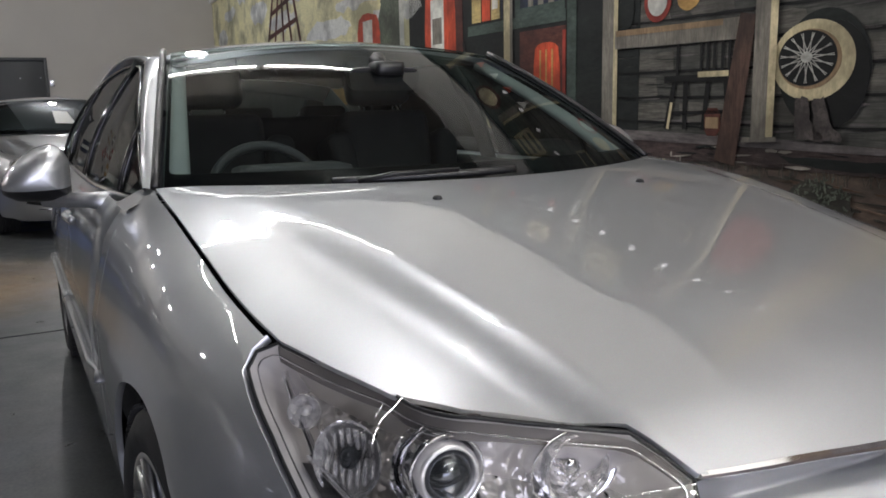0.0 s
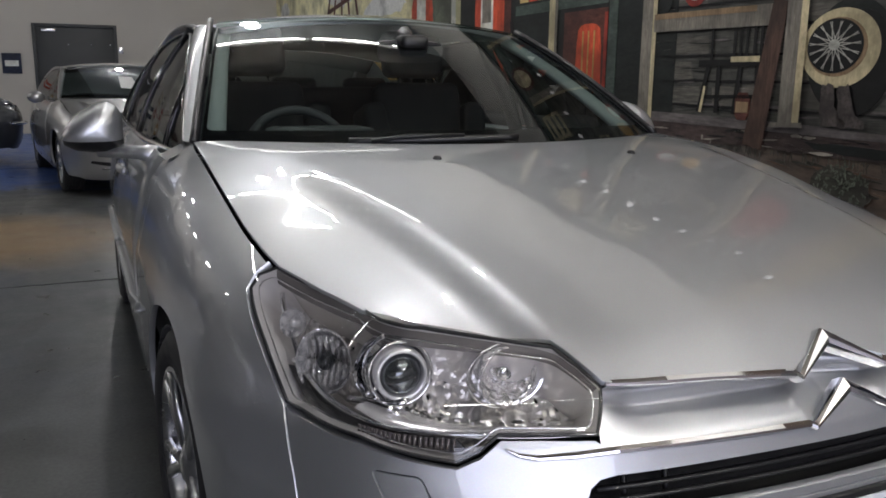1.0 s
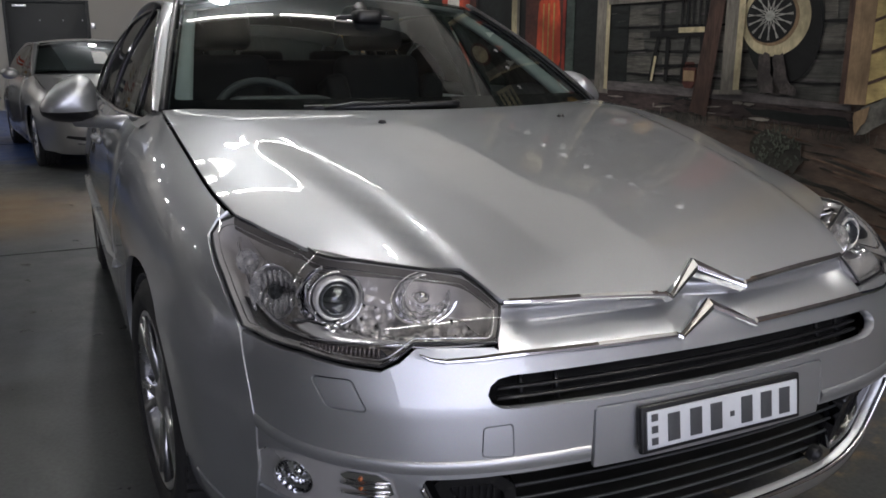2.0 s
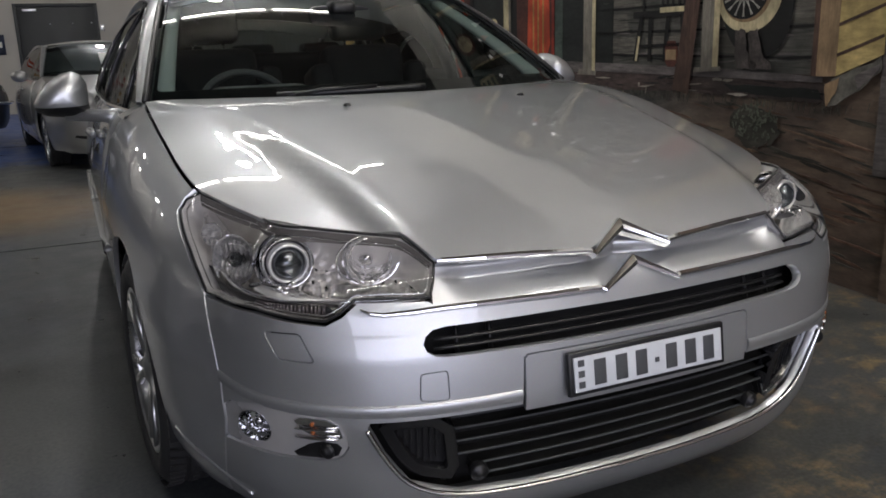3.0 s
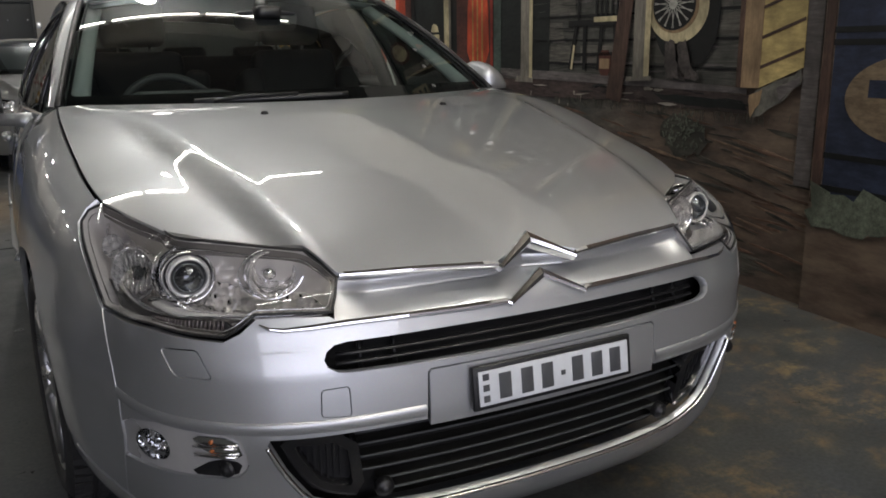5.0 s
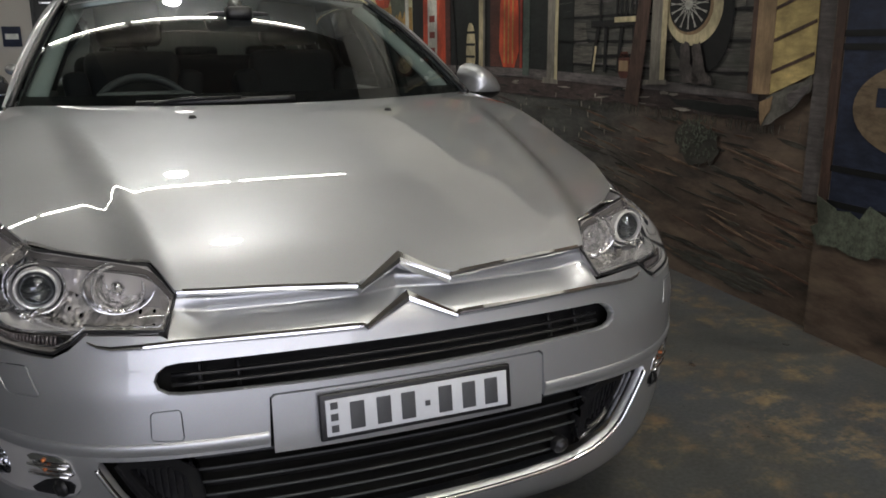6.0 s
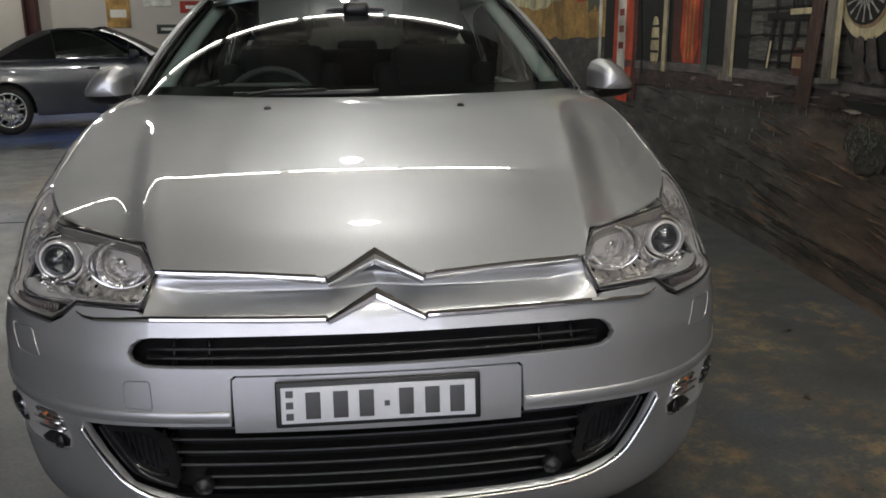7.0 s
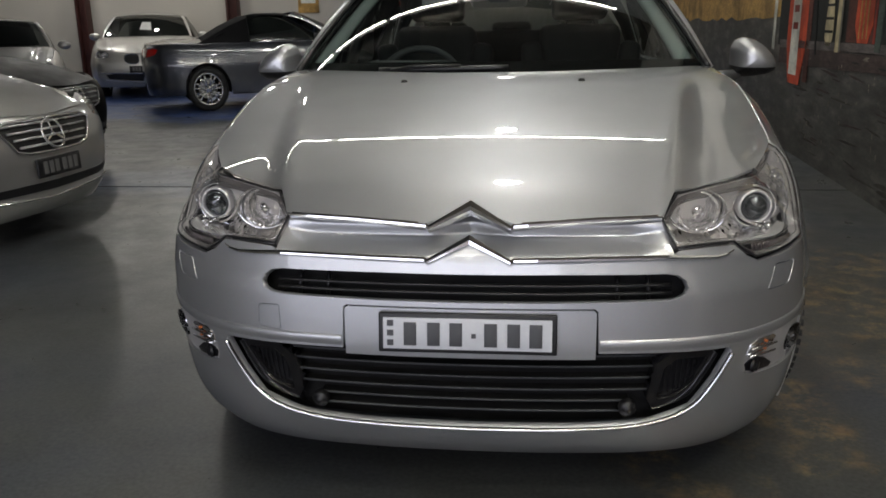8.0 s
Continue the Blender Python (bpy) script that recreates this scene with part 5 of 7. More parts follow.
part("tail_panel", panel("tail_panel", lambda s, z: body(s if s < SL else s, z) if s <= SL else (-body(2 * SL - s, z)[0], body(2 * SL - s, z)[1], z),
     [(SL * 0.932, 0.96), (SL * 1.068, 0.96), (SL * 1.068, 0.25), (SL * 0.932, 0.25)], [], 0.05, outward, 0.01), SILVER, saloon)

# windscreen, roof, side glass
WS_TOP = (0.625, 2.25, 1.392)


def screen(a, b):
    """The windscreen: a across (-1 to 1), b up (0 to 1)."""
    x0, y0, z0 = 0.80 * a, 1.165 + 0.36 * a * a, 1.028 - 0.01 * a * a
    x1, y1, z1 = WS_TOP[0] * a, 2.13 + (WS_TOP[1] - 2.13) * a * a, 1.425 - (1.425 - WS_TOP[2]) * a * a
    k = 0.075 * b * (1 - b)
    return (lerp(x0, x1, b), lerp(y0, y1, b) - k * 0.4, lerp(z0, z1, b) + k)


roof_mid = curve1([(2.1, 1.42), (2.4, 1.452), (2.8, 1.466), (3.2, 1.455), (3.6, 1.41), (3.85, 1.36)])
roof_half = curve1([(2.1, 0.615), (2.5, 0.635), (3.0, 0.632), (3.6, 0.60), (4.0, 0.58)])


def roof(a, y):
    h = roof_half(y)
    return (a * h, y, roof_mid(y) - 0.062 * a * a - 0.0)


def side_glass(y, z):
    t = (z - 0.975) / 0.41
    x = 0.866 - 0.07 * smooth(2.25, 1.45, y) - 0.10 * t - 0.125 * t * t - 0.02 * smooth(3.0, 4.2, y)
    return (x, y, z)


def thin(ob):
    ob.visible_shadow = False
    return ob


ws_outline = [(-0.97, 0.0), (0.97, 0.0), (0.965, 0.5), (0.955, 1.0), (-0.955, 1.0), (-0.965, 0.5)]
thin(part("windscreen", panel("windscreen", screen, ws_outline, [], 0.06, lambda p: Vector((0, -1, 1)), 0.004), GLASS, saloon, "slightly green tinted windscreen"))
frit = [(-0.965, 0.004), (0.965, 0.004), (0.955, 0.985), (-0.955, 0.985)]
frit_hole = rounded(divide([(-0.952, 0.085), (0.952, 0.085), (0.945, 0.955), (-0.945, 0.955)], 0.06), 2)
part("screen_border", panel("screen_border", lambda a, b: tuple(Vector(screen(a, b)) + Vector((0, 0.004, -0.004))), frit, [frit_hole], 0.05, lambda p: Vector((0, -1, 1)), 0.0), GLOSS_BLACK, saloon)
part("roof", panel("roof", roof, [(-0.97, 2.145), (0.0, 2.125), (0.97, 2.25), (1.0, 2.4), (1.0, 3.0), (0.98, 3.8), (-0.98, 3.8), (-1.0, 3.0), (-1.0, 2.4)], [], 0.06, upward, 0.02), SILVER, saloon)
part("headliner", panel("headliner", lambda a, y: (roof(a, y)[0] * 0.97, y, roof(a, y)[2] - 0.03), [(-0.97, 2.2), (0.97, 2.28), (0.97, 3.75), (-0.97, 3.75)], [], 0.1, upward, 0.0), HEADLINER, saloon)

win_top = curve1([(1.62, 1.0), (1.75, 1.09), (1.95, 1.21), (2.2, 1.315), (2.45, 1.362), (2.8, 1.378), (3.2, 1.36), (3.55, 1.305), (3.8, 1.2), (3.98, 1.05)])
for k in (1, -1):
    sidefn = lambda y, z, k=k: (k * side_glass(y, z)[0], y, z)
    sideward = lambda p, k=k: Vector((k, 0, 0.2))
    for y0, y1 in ((1.64, 1.86), (1.885, 2.55), (2.61, 3.42), (3.47, 3.93)):
        n = 10
        poly = [(lerp(y0, y1, i / n), win_top(lerp(y0, y1, i / n)) - 0.004) for i in range(n + 1)] + [(y1, 0.985), (y0, 0.985)]
        if y0 < 1.65:
            poly = [(y0 + 0.02, 0.99)] + poly[1:]
        thin(part("side_window", panel("side_window", sidefn, poly, [], 0.07, sideward, 0.003), GLASS, saloon))
        part("window_seal", sweep([Vector(sidefn(u, v)) + Vector((k * 0.003, 0, 0)) for u, v in along(poly + [poly[0]], 0.05)][:-1], 0.007, 6, 1.0, (k, 0, 0), True), GLOSS_BLACK, saloon)
    # pillar and roof rail between glass and windscreen, roof
    rows = []
    for i in range(41):
        t = i / 40
        if t < 0.42:
            b = t / 0.42
            e = Vector(screen(k * 0.985, b))
            y = lerp(1.60, 2.36, b)
        else:
            y = lerp(2.36, 3.98, (t - 0.42) / 0.58)
            e = Vector(roof(k * 1.0, min(lerp(2.25, 3.8, (t - 0.42) / 0.58), 3.8)))
        f = Vector(sidefn(y, win_top(max(y, 1.62)) + 0.004))
        row = []
        for j in range(13):
            w = j / 12
            p = e.lerp(f, w)
            bulge = 0.03 * math.sin(math.pi * w ** 0.75)
            row.append(p + Vector((k * 0.9, -0.3, 0.4)).normalized() * bulge)
        rows.append(row)
    part("pillar", strip("pillar", rows), SILVER, saloon)
    part("screen_seal", sweep([Vector(screen(k * 0.985, b)) + Vector((k * 0.004, -0.006, 0.008)) for b in [i / 16 for i in range(17)]], 0.011, 8, 0.8), BLACK_PLASTIC, saloon, "black rubber windscreen seal")
    part("belt_trim", sweep([Vector(sidefn(y, 0.982)) + Vector((k * 0.006, 0, 0)) for y in [1.62 + 0.1 * i for i in range(24)]], 0.009, 6), CHROME, saloon)
    # scuttle gap filler beside the bonnet's rear corner
    part("scuttle_corner", strip("scuttle_corner", [[(k * lerp(0.79, 0.87, j / 4), lerp(1.47, 1.66, i / 6), lerp(1.018, 0.978, j / 4) + 0.0 * i) for j in range(5)] for i in range(7)]), SILVER, saloon)
thin(part("rear_window", panel("rear_window", lambda a, b: (a * lerp(0.57, 0.62, b), lerp(3.80, 4.32, b), lerp(1.36, 1.06, b) + 0.05 * b * (1 - b) - 0.04 * a * a), [(-0.96, 0), (0.96, 0), (0.96, 1), (-0.96, 1)], [], 0.1, upward, 0.003), REAR_GLASS, saloon))
part("boot_lid", panel("boot_lid", lambda a, y: (a * lerp(0.72, 0.66, (y - 4.3) / 0.4), y, lerp(1.065, 1.0, (y - 4.3) / 0.4) - 0.06 * a * a), [(-1, 4.3), (1, 4.3), (1, 4.66), (-1, 4.66)], [], 0.08, upward, 0.02), SILVER, saloon)
for k in (1, -1):
    part("rear_deck", strip("rear_deck", [[(k * lerp(0.56, 0.84, j / 4), y, lerp(1.3 if y < 3.9 else lerp(1.25, 1.0, (y - 3.9) / 0.8), 0.975, j / 4)) for j in range(5)] for y in (3.86, 4.0, 4.2, 4.4, 4.6)]), SILVER, saloon)
part("floor_pan", box(1.5, 3.9, 0.02, (0, 2.5, 0.26)), DARK, saloon)
part("bulkhead", box(1.5, 0.02, 0.75, (0, 1.22, 0.62)), DARK, saloon)

# wipers, scuttle
part("scuttle", strip("scuttle", [[(x, BONNET_REAR(x) + d, 1.02 - 0.012 * (d > 0.02) - 0.006 * abs(x)) for x in [-0.78 + 0.06 * i for i in range(27)]] for d in (-0.03, 0.02, 0.07)]), BLACK_PLASTIC, saloon)
for x0, x1 in ((-0.42, 0.05),):
    arm = [Vector(screen(lerp(x0, x1, t) / 0.8, 0.004 + 0.014 * t)) + Vector((0, -0.012, 0.01)) for t in [i / 14 for i in range(15)]]
    blade = part("wiper_blade", sweep(arm, 0.007, 6, 1.4), BLACK_PLASTIC, saloon)
    part("wiper_arm", sweep([arm[0] + Vector((0.05, -0.04, 0)), arm[4] + Vector((0, -0.01, 0.012)), arm[9] + Vector((0, -0.004, 0.012))], [0.012, 0.009, 0.007], 6, 0.6), BLACK_PLASTIC, blade)


# headlamps, fog lamps


def crystal(name, col, rough, metal, cell, strength):
    """Bright-plated plastic cut into small facets."""
    m, n, l, p = nodes_of(name)
    v = coords(n, l, 1.0, (1, 1, 0.6))
    vo = n.new("ShaderNodeTexVoronoi")
    vo.inputs["Scale"].default_value = cell
    l.new(v, vo.inputs["Vector"])
    l.new(ramp(n, l, vo.outputs["Distance"], [(0.0, col), (0.8, tuple(c * 0.8 for c in col))]), p.inputs["Base Color"])
    p.inputs["Metallic"].default_value, p.inputs["Roughness"].default_value = metal, rough
    bump(n, l, p, vo.outputs["Distance"], strength, 0.006)
    return m


LAMP_SHELL = crystal("lamp_shell", (0.97, 0.94, 0.9), 0.07, 0.7, 55.0, 1.0)
LAMP_CRYSTAL = crystal("lamp_crystal", (0.95, 0.93, 0.91), 0.07, 0.75, 70.0, 1.0)
LAMP_BROW = plain("lamp_brow", (0.22, 0.205, 0.195), 0.12, 0.5, 0.06, 5, 60, 0.0)
LAMP_SIDE = plain("lamp_side", (0.82, 0.79, 0.76), 0.1, 0.45, 0.06, 5, 60, 0.0)
LAMP_SATIN = plain("lamp_satin", (0.86, 0.84, 0.82), 0.25, 0.7, 0.05, 8, 60, 0.0)
LAMP_FOOT = plain("lamp_foot", (0.16, 0.14, 0.14), 0.15, 0.7, 0.1, 8, 60, 0.0)
LAMP_DARK = plain("lamp_dark", (0.015, 0.015, 0.016), 0.35, 0, 0.2, bumps=0)
BULB_GLASS = plain("projector_glass", (0.16, 0.17, 0.18), 0.06, 0.9, 0.1, bumps=0)


FOG_SURROUND = plain("fog_surround", (0.46, 0.455, 0.45), 0.3, 0.35, 0.06, bumps=0.03)


def aimed(p, d):
    return Matrix.Translation(p) @ Vector(d).to_track_quat("Z", "Y").to_matrix().to_4x4()


def headlamp(k):
    lamp = flip(LAMP, k)
    inner = shrink(lamp, 0.004)

    def pillows(u, v):
        """The plated back wall, pressed into rows of small cushions."""
        return inner_skin(0.12 - 0.005 * (math.sin(u * 88.0) * math.sin((v - 0.12 * abs(u)) * 120.0)) ** 2)(u, v)

    shell = part("headlamp", panel("headlamp", pillows, inner, [], 0.0085, outward, 0.0), LAMP_SHELL, saloon, "clear-covered headlamp with chrome reflectors")
    edge = divide(inner, 0.02)
    edge.append(edge[0])
    part("lamp_wall", strip("lamp_wall", [[Vector(body(u, v)) - normal_of(body, u, v, outward) * d for u, v in edge] for d in (0.004, 0.04, 0.08, 0.122)]), LAMP_SIDE, shell)
    thin(part("cover", panel("cover", body, shrink(lamp, 0.0015), [], 0.03, outward, 0.006), CLEAR, shell, "clear plastic cover"))
    part("cover_edge", sweep(on_skin(divide(shrink(lamp, 0.002), 0.02), -0.004), 0.003, 6, 1.0, (0, 0, 1), True), LAMP_DARK, shell)
    # dark brow under the cover's upper edge, dark foot along the lower edge
    brow_top = [(1.205, 0.868), (1.069, 0.853), (0.944, 0.839), (0.745, 0.837), (0.617, 0.827), (0.5, 0.817), (0.464, 0.798), (0.44, 0.776)]
    brow_low = [(1.17, 0.84), (1.05, 0.824), (0.93, 0.812), (0.745, 0.812), (0.617, 0.811), (0.52, 0.806), (0.478, 0.79), (0.452, 0.772)]
    part("brow", strip("brow", [[inner_skin(d)(k * lerp(p[0], q[0], t), lerp(p[1], q[1], t)) for p, q in zip(soft(brow_top), soft(brow_low))] for t, d in ((0, 0.006), (0.15, 0.01), (0.3, 0.015), (0.42, 0.02))]), LAMP_BROW, shell)
    foot = [(0.64, 0.693), (0.66, 0.69), (0.718, 0.694), (0.811, 0.705), (0.985, 0.7), (1.06, 0.745), (1.03, 0.745), (0.96, 0.716), (0.82, 0.72), (0.66, 0.716)]
    part("foot", panel("foot", inner_skin(0.03), flip(foot, k), [], 0.025, outward, 0.02), LAMP_DARK, shell)
    # projector in an oval bowl
    m = aimed((k * 0.662, 0.236, 0.765), (k * 0.1, -1, 0.04))
    wide = aimed((k * 0.635, 0.266, 0.762), (k * 0.1, -1, 0.06)) @ Matrix.Diagonal((1.38, 1.0, 1.0, 1))
    part("projector_bowl", lathe([(0.066, 0.008), (0.062, 0.006), (0.058, -0.006), (0.048, -0.03), (0.03, -0.05), (0.0, -0.058)], 44, wide), LAMP_CHROME, shell)
    part("projector_bezel", lathe([(0.056, -0.05), (0.053, 0.0), (0.05, 0.006), (0.047, 0.002), (0.044, -0.03)], 40, m), LAMP_CHROME, shell)
    part("projector_gap", lathe([(0.047, -0.012), (0.038, -0.014), (0.0, -0.02)], 32, m), LAMP_DARK, shell)
    part("projector_ring", lathe([(0.042, -0.016), (0.042, 0.008), (0.038, 0.015), (0.034, 0.012), (0.033, 0.002)], 36, m), LAMP_SATIN, shell)
    part("projector_lens", lathe([(0.033, 0.004), (0.029, 0.014), (0.021, 0.022), (0.011, 0.027), (0, 0.029)], 32, m), BULB_GLASS, shell)
    # inner round lamp
    m = aimed((k * 0.518, 0.16, 0.768), (k * 0.03, -1, 0.04))
    part("reflector_bowl", lathe([(0.058, 0.0), (0.056, 0.002), (0.052, -0.012), (0.046, -0.04)], 40, m @ Matrix.Diagonal((1.16, 0.9, 1, 1))), LAMP_CHROME, shell)
    part("reflector_ring", lathe([(0.05, -0.03), (0.048, 0.006), (0.045, 0.009), (0.041, 0.0)], 36, m), LAMP_CRYSTAL, shell)
    part("reflector", lathe([(0.045, 0.0), (0.041, -0.018), (0.039, -0.014), (0.034, -0.03), (0.032, -0.026), (0.025, -0.038), (0.016, -0.044), (0.0, -0.046)], 24, m, False), LAMP_CRYSTAL, shell)
    part("bulb_cap", lathe([(0.012, -0.045), (0.014, -0.012), (0.01, -0.004), (0, -0.002)], 16, m), LAMP_CHROME, shell)
    # side lamp in an upright bowl, ribbed
    m = aimed(Vector(inner_skin(0.04)(k * 0.985, 0.776)), (k * 0.75, -1, 0.15)) @ Matrix.Diagonal((1.05, 1.2, 1, 1))
    part("indicator_bowl", lathe([(0.046, 0.01), (0.043, 0.01), (0.04, 0.0), (0.034, -0.014), (0.02, -0.026), (0, -0.03)], 32, m), LAMP_CRYSTAL, shell)
    for i in range(7):
        x = -0.03 + 0.01 * i
        hh = math.sqrt(max(0.0002, 0.0385 ** 2 - x * x)) * 0.92
        part("rib", sweep([m @ Vector((x, hh * t, -0.012 + 0.016 * abs(t))) for t in (-1, -0.7, -0.35, 0, 0.35, 0.7, 1)], 0.0042, 6, 0.7), LAMP_CRYSTAL, shell)
    part("indicator_bulb", lathe([(0.012, -0.02), (0.013, 0.002), (0.009, 0.012), (0, 0.015)], 18, m), BULB_GLASS, shell)
    m = aimed(Vector(inner_skin(0.03)(k * 1.09, 0.812)), (k * 0.8, -1, 0.2))
    part("marker_bowl", lathe([(0.026, 0.006), (0.024, 0.008), (0.021, 0.0), (0.012, -0.012), (0, -0.015)], 24, m), LAMP_CRYSTAL, shell)
    part("marker_bulb", lathe([(0.007, -0.012), (0.008, 0.002), (0.005, 0.007), (0, 0.008)], 14, m), LAMP_SATIN, shell)
    for i in range(4):
        part("fin", sweep([inner_skin(0.06 + 0.006 * i)(k * q, z + 0.012 * i) for q, z in along([(0.77, 0.745), (0.83, 0.742), (0.88, 0.735)])], 0.007, 6, 0.5), LAMP_CHROME, shell)
    # bright contour lines inside the cover
    for d, r, deep_ in ((0.011, 0.0015, 0.012),):
        line = rounded(divide(shrink(lamp, d), 0.03), 1)
        part("contour", sweep([inner_skin(deep_)(u, v) for u, v in line], r, 5, 1.0, (0, 0, 1), True), LAMP_CHROME, shell)
    # bright tray under the two round lamps, bright web between them
    tray = [(0.47, 0.727), (0.53, 0.726), (0.6, 0.726), (0.67, 0.727), (0.74, 0.729), (0.8, 0.733), (0.85, 0.74)]
    part("tray", strip("tray", [[inner_skin(d)(k * q, z + dz) for q, z in tray] for d, dz in ((0.028, -0.006), (0.03, 0.0), (0.06, 0.012), (0.1, 0.022))]), LAMP_SATIN, shell, "bright plated tray")
    part("side_web", strip("side_web", [[inner_skin(d)(k * (q + dq), z) for q, z in ((0.87, 0.742), (0.85, 0.76), (0.845, 0.78), (0.855, 0.8))] for d, dq in ((0.06, 0.0), (0.05, 0.012), (0.06, 0.024))]), LAMP_CRYSTAL, shell)
    # ribbed lower band
    for i in range(20):
        s = 0.662 + i * 0.0085
        part("rib", sweep([inner_skin(0.022)(k * s, 0.698), inner_skin(0.02)(k * s, 0.716)], 0.0036, 5, 0.8), LAMP_FOOT, shell)
    part("fin", sweep([inner_skin(0.03)(k * s, z) for s, z in along([(0.47, 0.727), (0.6, 0.727), (0.75, 0.722), (0.95, 0.728), (1.05, 0.757)])], 0.006, 6, 0.5), LAMP_CHROME, shell)
    part("fin", sweep([inner_skin(0.05)(k * s, z) for s, z in along([(0.78, 0.75), (0.84, 0.752), (0.9, 0.74)])], 0.01, 6, 0.5), LAMP_CHROME, shell)
    part("fin", sweep([inner_skin(0.04)(k * s, z) for s, z in along([(1.19, 0.852), (1.1, 0.8), (1.06, 0.77), (1.04, 0.75)])], 0.006, 6, 0.6), LAMP_CHROME, shell)


for k in (1, -1):
    headlamp(k)


def fog_lamp(k):
    skin = inner_skin(0.006)
    hole = circle(0.83, 0.452, 0.043, 28, 0.037)
    bezel = part("fog_lamp", panel("fog_lamp", skin, flip(FOG, k), [flip(hole, k)], 0.022, outward, 0.03), FOG_SURROUND, saloon, "fog lamp in a satin silver surround")
    n = normal_of(body, k * 0.83, 0.452, outward)
    m = aimed(Vector(skin(k * 0.83, 0.452)), (n.x * 0.6, n.y, n.z))
    part("fog_reflector", lathe([(0.038, 0.002), (0.036, -0.012), (0.03, -0.014), (0.028, -0.026), (0.018, -0.03), (0.017, -0.036), (0, -0.04)], 24, m, False), LAMP_CHROME, bezel)
    thin(part("fog_glass", lathe([(0.038, 0.002), (0.03, 0.006), (0.015, 0.009), (0, 0.01)], 24, m), CLEAR, bezel))
    part("fog_bulb", lathe([(0.009, -0.036), (0.009, -0.012), (0, -0.008)], 12, m), LAMP_CHROME, bezel)
    side_poly = rounded([(0.735, 0.494), (0.642, 0.491), (0.63, 0.446), (0.7, 0.456)], 1)
    part("side_lamp", panel("side_lamp", inner_skin(0.002), flip(side_poly, k), [], 0.02, outward, 0.01), LAMP_CHROME, bezel)
    for z in (0.482, 0.463):
        p = Vector(inner_skin(0.0015)(k * 0.69, z))
        part("amber_bulb", lathe([(0, 0.004), (0.004, 0.003), (0.0036, 0.0), (0.0036, -0.004)], 14, aimed(p, n)), AMBER, bezel)
        part("fin", sweep([inner_skin(-0.003)(k * s, z - 0.009) for s in (0.64, 0.67, 0.7, 0.725)], 0.003, 5), LAMP_CHROME, bezel)
    notch = rounded([(0.686, 0.444), (0.634, 0.437), (0.648, 0.405), (0.755, 0.402)], 1)
    part("notch", panel("notch", inner_skin(0.004), flip(notch, k), [], 0.02, outward, 0.012), BLACK_PLASTIC, bezel)
    p = Vector(inner_skin(0.002)(k * 0.668, 0.423))
    part("parking_sensor", lathe([(0, 0.01), (0.011, 0.009), (0.013, 0.003), (0.017, 0.003), (0.018, -0.004)], 18, aimed(p, n)), BLACK_PLASTIC, bezel)


for k in (1, -1):
    fog_lamp(k)
    # moulded line low on the bumper's corner
    part("corner_strip", sweep(on_skin(along([(k * 1.2, 0.33), (k * 1.08, 0.3), (k * 0.9, 0.262)]), 0.001), 0.0035, 6, 0.6), SILVER, saloon)


